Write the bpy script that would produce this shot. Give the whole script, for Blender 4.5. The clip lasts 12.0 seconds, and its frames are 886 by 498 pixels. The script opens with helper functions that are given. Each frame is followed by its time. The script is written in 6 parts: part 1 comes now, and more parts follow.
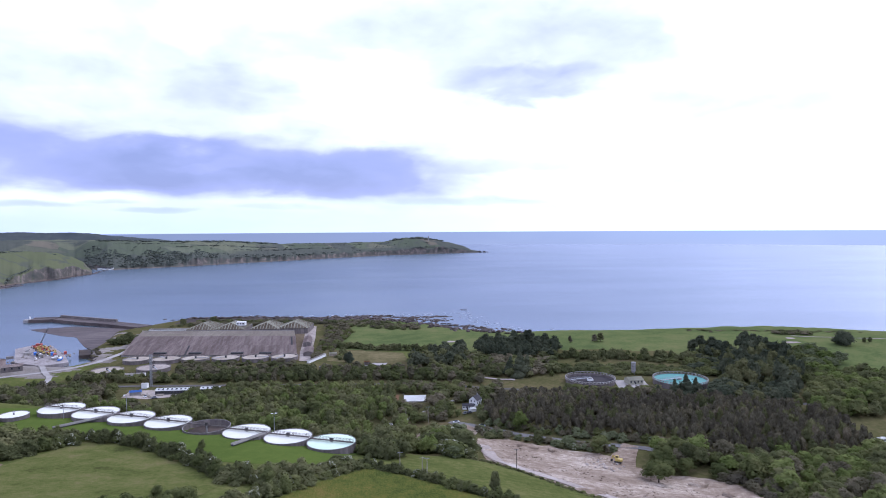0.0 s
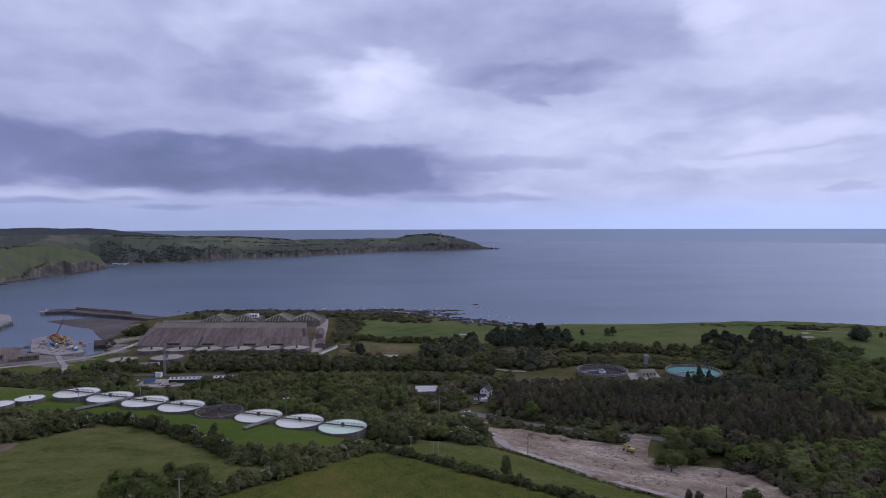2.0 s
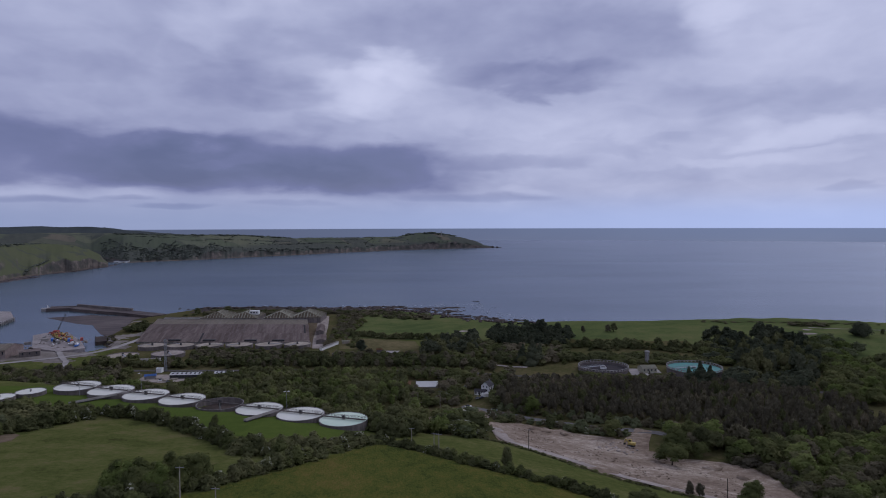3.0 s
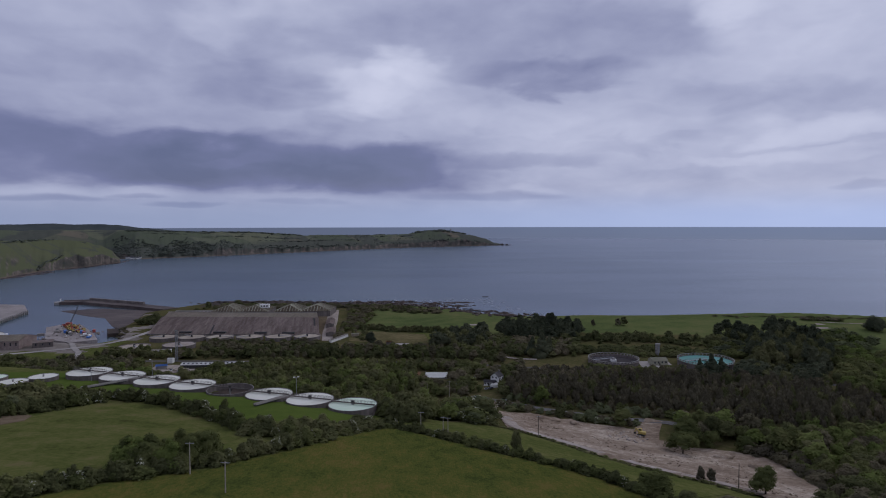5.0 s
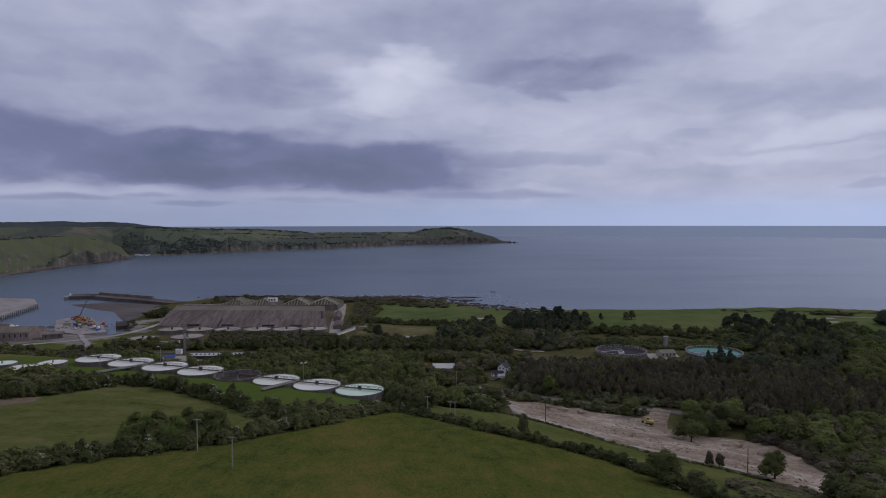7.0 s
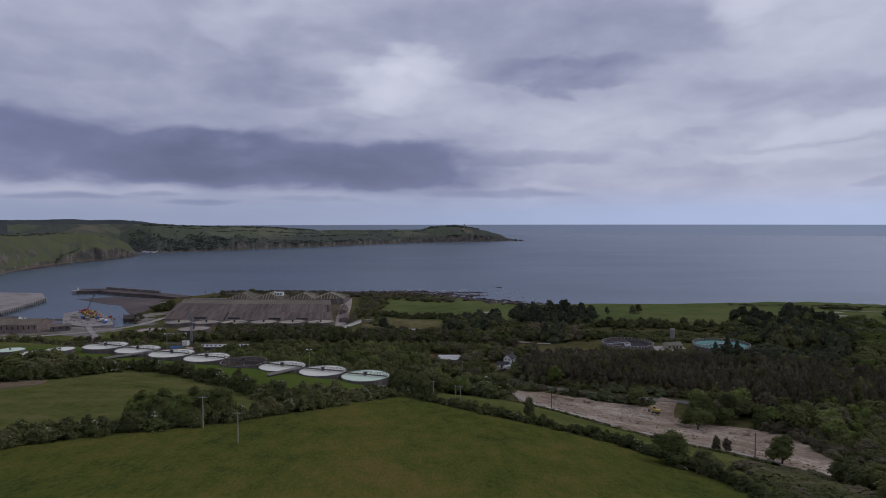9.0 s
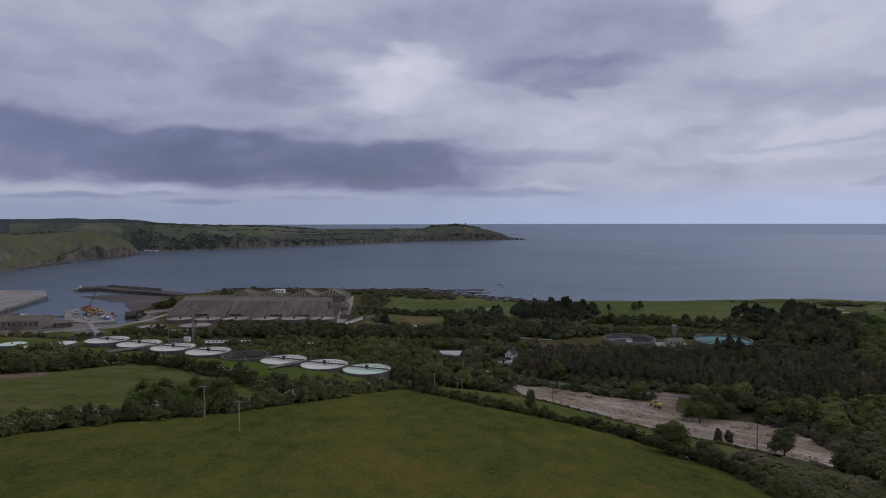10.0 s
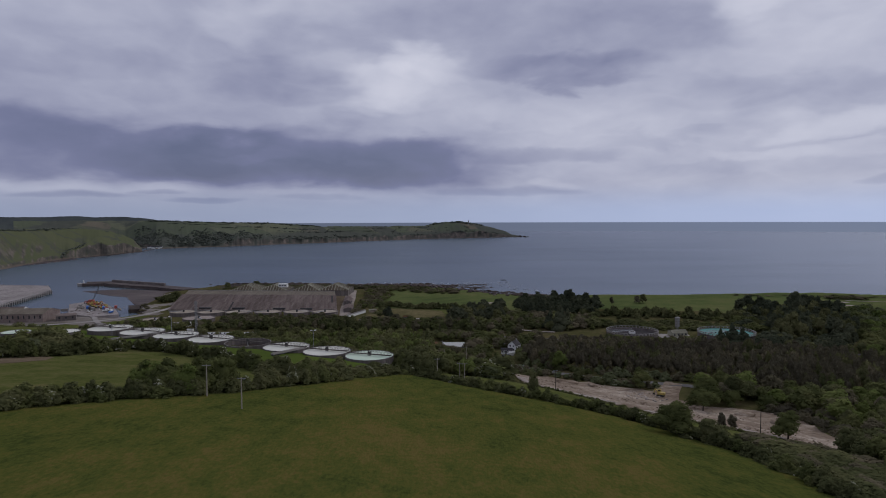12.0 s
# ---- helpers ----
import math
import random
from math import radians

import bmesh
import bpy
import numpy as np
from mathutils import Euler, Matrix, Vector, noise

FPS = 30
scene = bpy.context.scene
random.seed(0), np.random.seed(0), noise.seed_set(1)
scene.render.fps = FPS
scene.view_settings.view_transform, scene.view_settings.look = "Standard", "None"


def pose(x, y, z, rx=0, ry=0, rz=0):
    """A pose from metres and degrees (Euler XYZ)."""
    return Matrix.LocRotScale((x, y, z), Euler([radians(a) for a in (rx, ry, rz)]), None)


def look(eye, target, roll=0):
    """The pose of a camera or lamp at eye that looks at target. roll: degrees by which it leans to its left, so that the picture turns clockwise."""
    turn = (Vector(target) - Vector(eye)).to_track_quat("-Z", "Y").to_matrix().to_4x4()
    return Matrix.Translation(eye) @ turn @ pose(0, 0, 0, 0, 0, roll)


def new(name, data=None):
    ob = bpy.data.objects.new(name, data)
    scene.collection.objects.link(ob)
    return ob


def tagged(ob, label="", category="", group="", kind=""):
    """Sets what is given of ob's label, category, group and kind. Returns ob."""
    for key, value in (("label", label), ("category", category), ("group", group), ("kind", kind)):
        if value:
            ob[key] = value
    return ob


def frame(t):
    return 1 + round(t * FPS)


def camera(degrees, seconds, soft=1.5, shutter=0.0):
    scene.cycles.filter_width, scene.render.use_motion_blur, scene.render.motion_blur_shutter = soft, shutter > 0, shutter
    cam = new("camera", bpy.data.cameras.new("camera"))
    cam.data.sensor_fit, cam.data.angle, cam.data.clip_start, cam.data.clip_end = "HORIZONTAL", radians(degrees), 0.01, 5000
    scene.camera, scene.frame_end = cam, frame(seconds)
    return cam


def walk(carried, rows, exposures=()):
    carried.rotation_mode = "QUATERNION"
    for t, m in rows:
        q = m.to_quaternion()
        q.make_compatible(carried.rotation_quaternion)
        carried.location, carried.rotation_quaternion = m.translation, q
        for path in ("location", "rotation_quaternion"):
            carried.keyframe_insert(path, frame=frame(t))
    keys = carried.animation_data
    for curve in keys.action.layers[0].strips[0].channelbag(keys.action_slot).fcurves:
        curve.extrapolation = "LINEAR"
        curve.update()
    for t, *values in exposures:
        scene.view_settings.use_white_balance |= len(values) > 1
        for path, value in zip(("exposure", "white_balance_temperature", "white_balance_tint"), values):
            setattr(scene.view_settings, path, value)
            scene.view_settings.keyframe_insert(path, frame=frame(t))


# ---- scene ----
cam = camera(70, 12.0, soft=1.0)
PATH = [
    (0, (-0.16, -0.83, 127.77), (2.92, 99.07, 124.50), -0.35),
    (0.5, (-0.15, -0.73, 126.55), (2.51, 99.17, 123.20), -0.32),
    (1, (-0.14, -0.64, 125.28), (2.11, 99.27, 121.78), -0.30),
    (1.5, (-0.13, -0.55, 123.97), (1.64, 99.37, 120.38), -0.24),
    (2, (-0.12, -0.47, 122.62), (1.08, 99.46, 118.97), -0.19),
    (2.5, (-0.11, -0.39, 121.24), (1.15, 99.54, 117.52), -0.18),
    (3, (-0.09, -0.31, 119.85), (0.97, 99.61, 116.06), -0.17),
    (5, (-0.03, -0.02, 114.16), (-0.49, 99.90, 110.16), -0.12),
    (5.5, (-0.01, 0.04, 112.73), (-0.81, 99.96, 108.67), -0.10),
    (6, (0.01, 0.10, 111.31), (-1.10, 100.01, 107.22), -0.09),
    (6.5, (0.03, 0.16, 109.90), (-1.37, 100.07, 105.77), -0.12),
    (7, (0.05, 0.22, 108.50), (-1.57, 100.12, 104.30), -0.10),
    (9, (0.16, 0.41, 103.02), (-2.40, 100.28, 98.63), -0.10),
    (9.5, (0.18, 0.45, 101.69), (-2.51, 100.31, 97.27), -0.09),
    (10, (0.21, 0.48, 100.37), (-2.59, 100.34, 95.88), -0.13),
    (10.5, (0.24, 0.52, 99.06), (-2.70, 100.37, 94.51), -0.13),
    (11, (0.27, 0.55, 97.75), (-2.78, 100.39, 93.12), -0.17),
    (11.5, (0.31, 0.58, 96.46), (-2.84, 100.42, 91.80), -0.22),
    (12, (0.34, 0.60, 95.16), (-2.91, 100.44, 90.43), -0.19),
]
EXPOSURE = [(0, 1.60, 5540, 18), (0.5, 1.25, 5520, 21), (1, 0.92, 5520, 22), (1.5, 0.63, 5580, 21), (2, 0.41, 5680, 20), (2.5, 0.22, 5730, 19), (3, 0.10, 5780, 18), (5, 0.08, 5970, 15), (7, 0.09, 6120, 14), (9, 0.07, 6210, 13), (12, 0.06, 6350, 12)]
walk(cam, [(t, look(eye, target, roll)) for t, eye, target, roll in PATH], EXPOSURE)

# ---------------------------------------------------------------- world and light
SUN_AZ, SUN_EL = radians(48), radians(34)


class Nodes:
    """Short hand for building node trees."""

    def __init__(self, tree):
        self.tree = tree

    def add(self, kind, **values):
        node = self.tree.nodes.new(kind)
        for key, value in values.items():
            setattr(node, key, value)
        return node

    def link(self, a, b):
        self.tree.links.new(a, b)

    def put(self, socket, value):
        if isinstance(value, bpy.types.NodeSocket):
            self.link(value, socket)
        else:
            socket.default_value = value

    def math(self, op, a, b=0.0, c=0.0, clamp=False):
        node = self.add("ShaderNodeMath", operation=op, use_clamp=clamp)
        for socket, value in zip(node.inputs, (a, b, c)):
            self.put(socket, value)
        return node.outputs[0]

    def mix(self, fac, a, b, blend="MIX"):
        node = self.add("ShaderNodeMix", data_type="RGBA", blend_type=blend)
        for socket, value in zip((node.inputs[0], node.inputs[6], node.inputs[7]), (fac, a, b)):
            self.put(socket, value)
        return node.outputs[2]

    def ramp(self, fac, *stops):
        node = self.add("ShaderNodeValToRGB")
        while len(node.color_ramp.elements) < len(stops):
            node.color_ramp.elements.new(0.5)
        for element, (place, colour) in zip(node.color_ramp.elements, stops):
            element.position = place
            element.color = (*colour, 1) if len(colour) == 3 else colour
        self.put(node.inputs[0], fac)
        return node.outputs[0]

    def span(self, value, a, b, c=0.0, d=1.0, smooth=True):
        node = self.add("ShaderNodeMapRange", interpolation_type="SMOOTHSTEP" if smooth else "LINEAR")
        for socket, v in zip(node.inputs, (value, a, b, c, d)):
            self.put(socket, v)
        return node.outputs[0]

    def noise(self, vector, scale, detail=4.0, rough=0.55, distort=0.0):
        node = self.add("ShaderNodeTexNoise")
        self.put(node.inputs["Vector"], vector)
        node.inputs["Scale"].default_value, node.inputs["Detail"].default_value = scale, detail
        node.inputs["Roughness"].default_value, node.inputs["Distortion"].default_value = rough, distort
        return node.outputs["Fac"]

    def xyz(self, x, y, z=0.0):
        node = self.add("ShaderNodeCombineXYZ")
        for socket, v in zip(node.inputs, (x, y, z)):
            self.put(socket, v)
        return node.outputs[0]

    def split(self, vector):
        node = self.add("ShaderNodeSeparateXYZ")
        self.put(node.inputs[0], vector)
        return node.outputs


def build_world():
    world = bpy.data.worlds.new("sky")
    scene.world = world
    world.use_nodes = True
    tree = world.node_tree
    tree.nodes.clear()
    n = Nodes(tree)
    way = n.add("ShaderNodeTexCoord").outputs["Generated"]
    x, y, z = n.split(way)
    high = n.math("ABSOLUTE", z)
    # azimuth to the right of +y and elevation, in degrees
    az = n.math("MULTIPLY", n.math("ARCTAN2", x, y), 57.2958)
    el = n.math("MULTIPLY", n.math("ARCSINE", high), 57.2958)
    # puffs and billows, drawn out sideways towards the horizon
    flat = n.xyz(n.math("MULTIPLY", az, 0.15), n.math("MULTIPLY", n.math("POWER", el, 0.85), 0.52), 3.7)
    big = n.noise(flat, 0.42, 2, 0.5, 0.2)
    puff = n.noise(flat, 0.95, 3, 0.5, 0.35)
    fine = n.noise(flat, 2.6, 3, 0.5, 0.2)
    billow = n.math("SUBTRACT", 1.0, n.math("ABSOLUTE", n.math("MULTIPLY", n.math("SUBTRACT", n.noise(flat, 1.1, 3, 0.5, 0.5), 0.5), 5.0)))
    waz = n.math("ADD", az, n.math("MULTIPLY", n.math("SUBTRACT", puff, 0.5), 8.0))
    wel = n.math("ADD", el, n.math("MULTIPLY", n.math("SUBTRACT", n.noise(n.xyz(n.math("MULTIPLY", az, 0.15), n.math("MULTIPLY", el, 0.4), 9.1), 1.1, 4, 0.48, 0.3), 0.5), n.span(el, 1.0, 7.0, 0.9, 4.6)))

    def bank(a, e, ra, up, down):
        da = n.math("POWER", n.math("DIVIDE", n.math("SUBTRACT", waz, a), ra), 2.0)
        off = n.math("SUBTRACT", wel, e)
        rise = n.math("DIVIDE", n.math("MAXIMUM", off, 0.0), up)
        fall = n.math("DIVIDE", n.math("MAXIMUM", n.math("MULTIPLY", off, -1.0), 0.0), down)
        de = n.math("POWER", n.math("ADD", rise, fall), 2.0)
        return n.span(n.math("ADD", da, de), 0.0, 1.0, 1.0, 0.0)

    shade = n.math("ADD", 0.475, n.math("MULTIPLY", n.math("SUBTRACT", big, 0.5), 0.26))
    shade = n.math("ADD", shade, n.math("MULTIPLY", n.math("SUBTRACT", puff, 0.5), 0.13))
    shade = n.math("ADD", shade, n.math("MULTIPLY", n.math("SUBTRACT", fine, 0.5), 0.075))
    shade = n.math("ADD", shade, n.math("MULTIPLY", n.math("SUBTRACT", billow, 0.5), 0.025))
    shade = n.math("ADD", shade, n.span(az, -14, 32, 0.0, 0.10))
    shade = n.math("ADD", shade, n.span(el, 20, 50, 0.0, 0.10))
    for a, e, ra, up, down, amount in CLOUDS:
        shade = n.math("ADD", shade, n.math("MULTIPLY", bank(a, e, ra, up, down), amount))
    cloud = n.ramp(shade, (0.10, (0.110, 0.124, 0.215)), (0.26, (0.172, 0.188, 0.296)), (0.38, (0.264, 0.280, 0.388)), (0.50, (0.366, 0.384, 0.485)), (0.66, (0.51, 0.525, 0.612)), (0.86, (0.67, 0.675, 0.745)))
    # thin bright haze under the cloud base
    haze = n.mix(n.span(az, -30, 35), (0.265, 0.31, 0.425, 1), (0.41, 0.49, 0.69, 1))
    cloud = n.mix(n.math("MULTIPLY", n.span(el, 0.3, 3.4, 1.0, 0.0), 0.80), cloud, haze)
    sky = n.add("ShaderNodeTexSky", sky_type="NISHITA", sun_disc=False, sun_elevation=SUN_EL, sun_rotation=SUN_AZ)
    clear = n.mix(1.0, sky.outputs[0], (0.07, 0.07, 0.07, 1), "MULTIPLY")
    above = n.mix(n.span(shade, 0.10, 0.30, 0.90, 1.0), clear, cloud)
    # open sea beyond the sheet of water, down to the dip of the horizon
    sea = n.mix(1.0, above, n.mix(n.span(az, -20, 35), (*SEA_FAR[0], 1), (*SEA_FAR[1], 1)), "MULTIPLY")
    below = n.mix(1.0, sea, (*SEA_BODY, 1), "ADD")
    colour = n.mix(n.span(z, -0.0062, -0.0050, 1.0, 0.0), above, below)
    back = n.add("ShaderNodeBackground")
    back.inputs["Strength"].default_value = 1.0
    n.link(colour, back.inputs["Color"])
    out = n.add("ShaderNodeOutputWorld")
    n.link(back.outputs[0], out.inputs["Surface"])


# cloud banks: azimuth, elevation, half width, reach up and down in degrees, lightness
CLOUDS = [(-33, 4.9, 24, 4.2, 2.5, -0.24), (-15, 4.7, 18, 4.2, 2.4, -0.17), (-6, 4.3, 12, 3.6, 2.3, -0.17), (-28, 8.0, 24, 4.4, 3.0, -0.04), (-18, 5.4, 4, 0.7, 0.6, 0.05), (-12, 3.6, 20, 1.6, 1.1, -0.06),
          (-31, 2.6, 10, 0.7, 0.6, 0.07), (-22, 1.6, 4.0, 0.45, 0.3, -0.16), (-32, 2.0, 5, 0.4, 0.3, -0.12), (-26, 2.3, 3, 0.3, 0.25, -0.10), (-13, 2.0, 5, 0.4, 0.3, -0.07),
          (-8, 12.6, 11, 3.6, 3.6, 0.10), (-3.6, 13.8, 5, 2.0, 2.4, 0.11), (-8, 12.4, 5, 1.8, 2.2, 0.07), (-5, 10.6, 7, 1.6, 1.8, 0.05), (-20, 16.8, 5.5, 2.6, 2.6, 0.09), (-13, 17.8, 6, 3.0, 2.4, 0.07), (-17, 11.6, 8, 2.8, 2.0, -0.08), (-26, 10.5, 9, 2, 2, 0.03), (-31, 12, 9, 2.0, 1.6, -0.05), (-33, 17.5, 10, 3, 3, 0.05),
          (5, 16.4, 20, 5.0, 4.6, -0.09), (8.5, 12.4, 9.5, 2.6, 1.4, -0.15), (13, 15, 14, 4, 3, -0.05), (6, 9.2, 11, 1.8, 1.6, 0.05), (23.5, 16.8, 4.0, 2.6, 1.8, 0.12), (27, 12.5, 9, 3.4, 3, 0.06), (32, 18, 6, 3, 3, 0.04),
          (8, 5.7, 9, 1.1, 1.2, -0.10), (17, 6.6, 6, 0.9, 0.8, -0.05), (4, 2.4, 8, 0.7, 0.5, -0.11), (8, 3.0, 3, 0.7, 0.6, 0.06), (31, 7.2, 9, 1.5, 1.3, 0.10), (28, 5.2, 9, 0.7, 0.7, 0.06), (20, 4.2, 8, 0.8, 0.8, -0.04), (33.5, 2.8, 2.2, 0.6, 0.5, -0.09), (26, 10.0, 11, 1.6, 1.4, -0.04)]
SEA_FAR, SEA_BODY = ((0.30, 0.30, 0.305), (0.375, 0.38, 0.38)), (0.012, 0.018, 0.030)
build_world()

sun = new("sun", bpy.data.lights.new("sun", "SUN"))
sun.data.energy, sun.data.angle, sun.data.color = 0.7, radians(20), (1.0, 0.96, 0.9)
sun.matrix_world = look((math.sin(SUN_AZ) * math.cos(SUN_EL) * 300, math.cos(SUN_AZ) * math.cos(SUN_EL) * 300, math.sin(SUN_EL) * 300), (0, 0, 0))

# ---------------------------------------------------------------- materials


def material(name, colours, scale=1.0, rough=0.8, bump=0.0, bump_scale=None, vary=0.0, metal=0.0, spec=0.3, detail=5.0, stretch=(1, 1, 1), island=0.0, random_tint=0.0, coarse=None, grain=0.0):
    """A surface whose colour runs through the given colours by noise at two scales."""
    mat = bpy.data.materials.new(name)
    mat.use_nodes = True
    tree = mat.node_tree
    tree.nodes.clear()
    n = Nodes(tree)
    place = n.add("ShaderNodeNewGeometry").outputs["Position"]
    mapping = n.add("ShaderNodeMapping")
    n.link(place, mapping.inputs["Vector"])
    mapping.inputs["Scale"].default_value = stretch
    vec = mapping.outputs[0]
    fine = n.noise(vec, scale, detail, 0.62)
    wide = n.noise(vec, coarse or scale * 0.13, 3, 0.5)
    fac = n.math("ADD", n.math("MULTIPLY", fine, 0.55), n.math("MULTIPLY", wide, 0.45))
    if grain:
        speck = n.math("SUBTRACT", n.noise(vec, scale * 6.0, 5, 0.7), 0.5)
        fac = n.math("ADD", fac, n.math("MULTIPLY", speck, grain))
        fac = n.math("ADD", n.math("MULTIPLY", n.math("SUBTRACT", fac, 0.5), 1.35), 0.5)
    if island:
        r = n.add("ShaderNodeNewGeometry").outputs["Random Per Island"]
        fac = n.math("ADD", fac, n.math("MULTIPLY", n.math("SUBTRACT", r, 0.5), island))
    if random_tint:
        r = n.add("ShaderNodeObjectInfo").outputs["Random"]
        fac = n.math("ADD", fac, n.math("MULTIPLY", n.math("SUBTRACT", r, 0.5), random_tint))
    count = len(colours)
    stops = [(0.3 + 0.4 * i / max(count - 1, 1), c) for i, c in enumerate(colours)]
    colour = n.ramp(fac, *stops) if count > 1 else n.ramp(fac, (0.3, colours[0]), (0.7, tuple(c * 1.15 for c in colours[0])))
    shader = n.add("ShaderNodeBsdfPrincipled")
    n.link(colour, shader.inputs["Base Color"])
    shader.inputs["Roughness"].default_value, shader.inputs["Metallic"].default_value = rough, metal
    shader.inputs["Specular IOR Level"].default_value = spec
    if bump:
        b = n.add("ShaderNodeBump")
        b.inputs["Distance"].default_value, b.inputs["Strength"].default_value = bump, 0.8
        n.link(n.noise(vec, bump_scale or scale * 2, 6, 0.6), b.inputs["Height"])
        n.link(b.outputs[0], shader.inputs["Normal"])
    out = n.add("ShaderNodeOutputMaterial")
    n.link(shader.outputs[0], out.inputs["Surface"])
    return mat


def sea_material():
    mat = bpy.data.materials.new("sea_water")
    mat.use_nodes = True
    tree = mat.node_tree
    tree.nodes.clear()
    n = Nodes(tree)
    place = n.add("ShaderNodeNewGeometry").outputs["Position"]
    x, y, z = n.split(place)
    swell = n.noise(n.xyz(n.math("MULTIPLY", x, 0.0014), n.math("MULTIPLY", y, 0.006)), 1.0, 5, 0.6, 0.4)
    shallow = n.noise(place, 0.004, 4, 0.55, 0.5)
    body = n.mix(n.span(shallow, 0.4, 0.7), (0.044, 0.066, 0.080, 1), (0.060, 0.084, 0.094, 1))
    diffuse = n.add("ShaderNodeBsdfDiffuse")
    n.link(body, diffuse.inputs["Color"])
    gloss = n.add("ShaderNodeBsdfGlossy")
    gloss.inputs["Roughness"].default_value = 0.24
    gloss.inputs["Color"].default_value = (0.84, 0.885, 1.0, 1)
    b = n.add("ShaderNodeBump")
    b.inputs["Distance"].default_value, b.inputs["Strength"].default_value = 0.12, 0.25
    n.link(n.noise(n.xyz(n.math("MULTIPLY", x, 0.10), n.math("MULTIPLY", y, 0.25)), 1.0, 5, 0.65), b.inputs["Height"])
    n.link(b.outputs[0], gloss.inputs["Normal"])
    mixer = n.add("ShaderNodeMixShader")
    # painted sheen: extra gloss towards +x brightens the sea under the lighter sky
    right_sheen = n.span(n.math("ADD", x, n.math("MULTIPLY", n.noise(place, 0.002, 3, 0.5), 300.0)), -250.0, 1300.0, 0.0, 0.15)
    n.link(n.math("ADD", n.span(swell, 0.3, 0.7, 0.236, 0.272), right_sheen), mixer.inputs[0])
    n.link(diffuse.outputs[0], mixer.inputs[1])
    n.link(gloss.outputs[0], mixer.inputs[2])
    out = n.add("ShaderNodeOutputMaterial")
    n.link(mixer.outputs[0], out.inputs["Surface"])
    return mat


SEA = sea_material()
GRASS = material("rough_grass", [(0.052, 0.064, 0.019), (0.077, 0.088, 0.026), (0.113, 0.111, 0.041)], 0.35, 1.0, 0.3, 1.5, spec=0.0, grain=0.4)
SCRUB = material("scrub_floor", [(0.043, 0.046, 0.018), (0.076, 0.071, 0.030), (0.127, 0.097, 0.055)], 0.3, 1.0, 0.3, 0.8, spec=0.0)
BROWN_GRASS = material("brown_grass", [(0.070, 0.062, 0.030), (0.104, 0.092, 0.044), (0.150, 0.124, 0.066)], 0.2, 1.0, 0.3, 0.8, coarse=0.03, spec=0.0, grain=0.4)
MEADOW = material("meadow", [(0.040, 0.053, 0.014), (0.063, 0.074, 0.018), (0.084, 0.084, 0.021), (0.111, 0.090, 0.028)], 0.16, 1.0, 0.6, 1.1, stretch=(1.2, 0.6, 1), coarse=0.022, spec=0.0, detail=8, grain=0.6)
PASTURE = material("pasture", [(0.046, 0.052, 0.017), (0.072, 0.083, 0.024), (0.096, 0.098, 0.034), (0.122, 0.104, 0.048)], 0.10, 1.0, 0.3, 1.2, coarse=0.03, spec=0.0, detail=7, grain=0.4)
LAWN = material("tank_lawn", [(0.055, 0.081, 0.018), (0.077, 0.103, 0.023)], 0.2, 1.0, 0.2, 1.5, spec=0.0, grain=0.4)
GOLF = material("clifftop_grass", [(0.060, 0.080, 0.030), (0.086, 0.106, 0.038), (0.118, 0.120, 0.050)], 0.06, 1.0, 0.3, 0.4, coarse=0.012, spec=0.0, detail=7, grain=0.4)
SHORE = material("dark_foreshore", [(0.024, 0.020, 0.017), (0.048, 0.038, 0.032), (0.092, 0.068, 0.056)], 0.08, 0.9, 0.3, 0.3, spec=0.1, grain=0.3)
HAUL = material("pale_haul_road", [(0.187, 0.157, 0.133), (0.270, 0.231, 0.200), (0.363, 0.325, 0.288)], 0.3, 1.0, 0.15, 0.8, spec=0.1, grain=0.3)
DUST = material("dusty_waste_ground", [(0.110, 0.096, 0.082), (0.17, 0.15, 0.13), (0.235, 0.21, 0.187)], 0.12, 1.0, 0.2, 0.6, spec=0.05, grain=0.4)
DECK = material("stained_quay_deck", [(0.15, 0.13, 0.122), (0.235, 0.21, 0.198), (0.32, 0.29, 0.275)], 0.35, 0.95, 0.05, 1.0, spec=0.1, grain=0.5)
EARTH = material("bare_red_earth", [(0.086, 0.070, 0.044), (0.124, 0.096, 0.064), (0.160, 0.124, 0.088)], 0.3, 1.0, spec=0.0, grain=0.3)
OLD_TARMAC = material("worn_tarmac", [(0.085, 0.080, 0.080), (0.12, 0.115, 0.112), (0.16, 0.15, 0.145)], 0.3, 0.95, spec=0.1, grain=0.3)
BALLAST = material("rail_ballast", [(0.05, 0.046, 0.040), (0.082, 0.074, 0.066)], 0.5, 0.95)
WHITE = material("white_paint", [(0.582, 0.582, 0.563), (0.737, 0.737, 0.718)], 0.8, 0.7)
PINK_RENDER = material("stained_pink_render", [(0.15, 0.115, 0.105), (0.22, 0.175, 0.16), (0.30, 0.25, 0.23)], 0.3, 0.95, spec=0.1, grain=0.3)
SLATE = material("slate", [(0.050, 0.048, 0.055), (0.085, 0.080, 0.088)], 1.5, 0.7, 0.02, 3)
BEIGE = material("weathered_sheeting", [(0.18, 0.15, 0.115), (0.27, 0.23, 0.18), (0.38, 0.34, 0.275)], 0.25, 0.9, stretch=(2, 0.5, 1))
CREAM = material("cream_sheeting", [(0.25, 0.24, 0.18), (0.34, 0.33, 0.255)], 0.5, 0.9, spec=0.1)
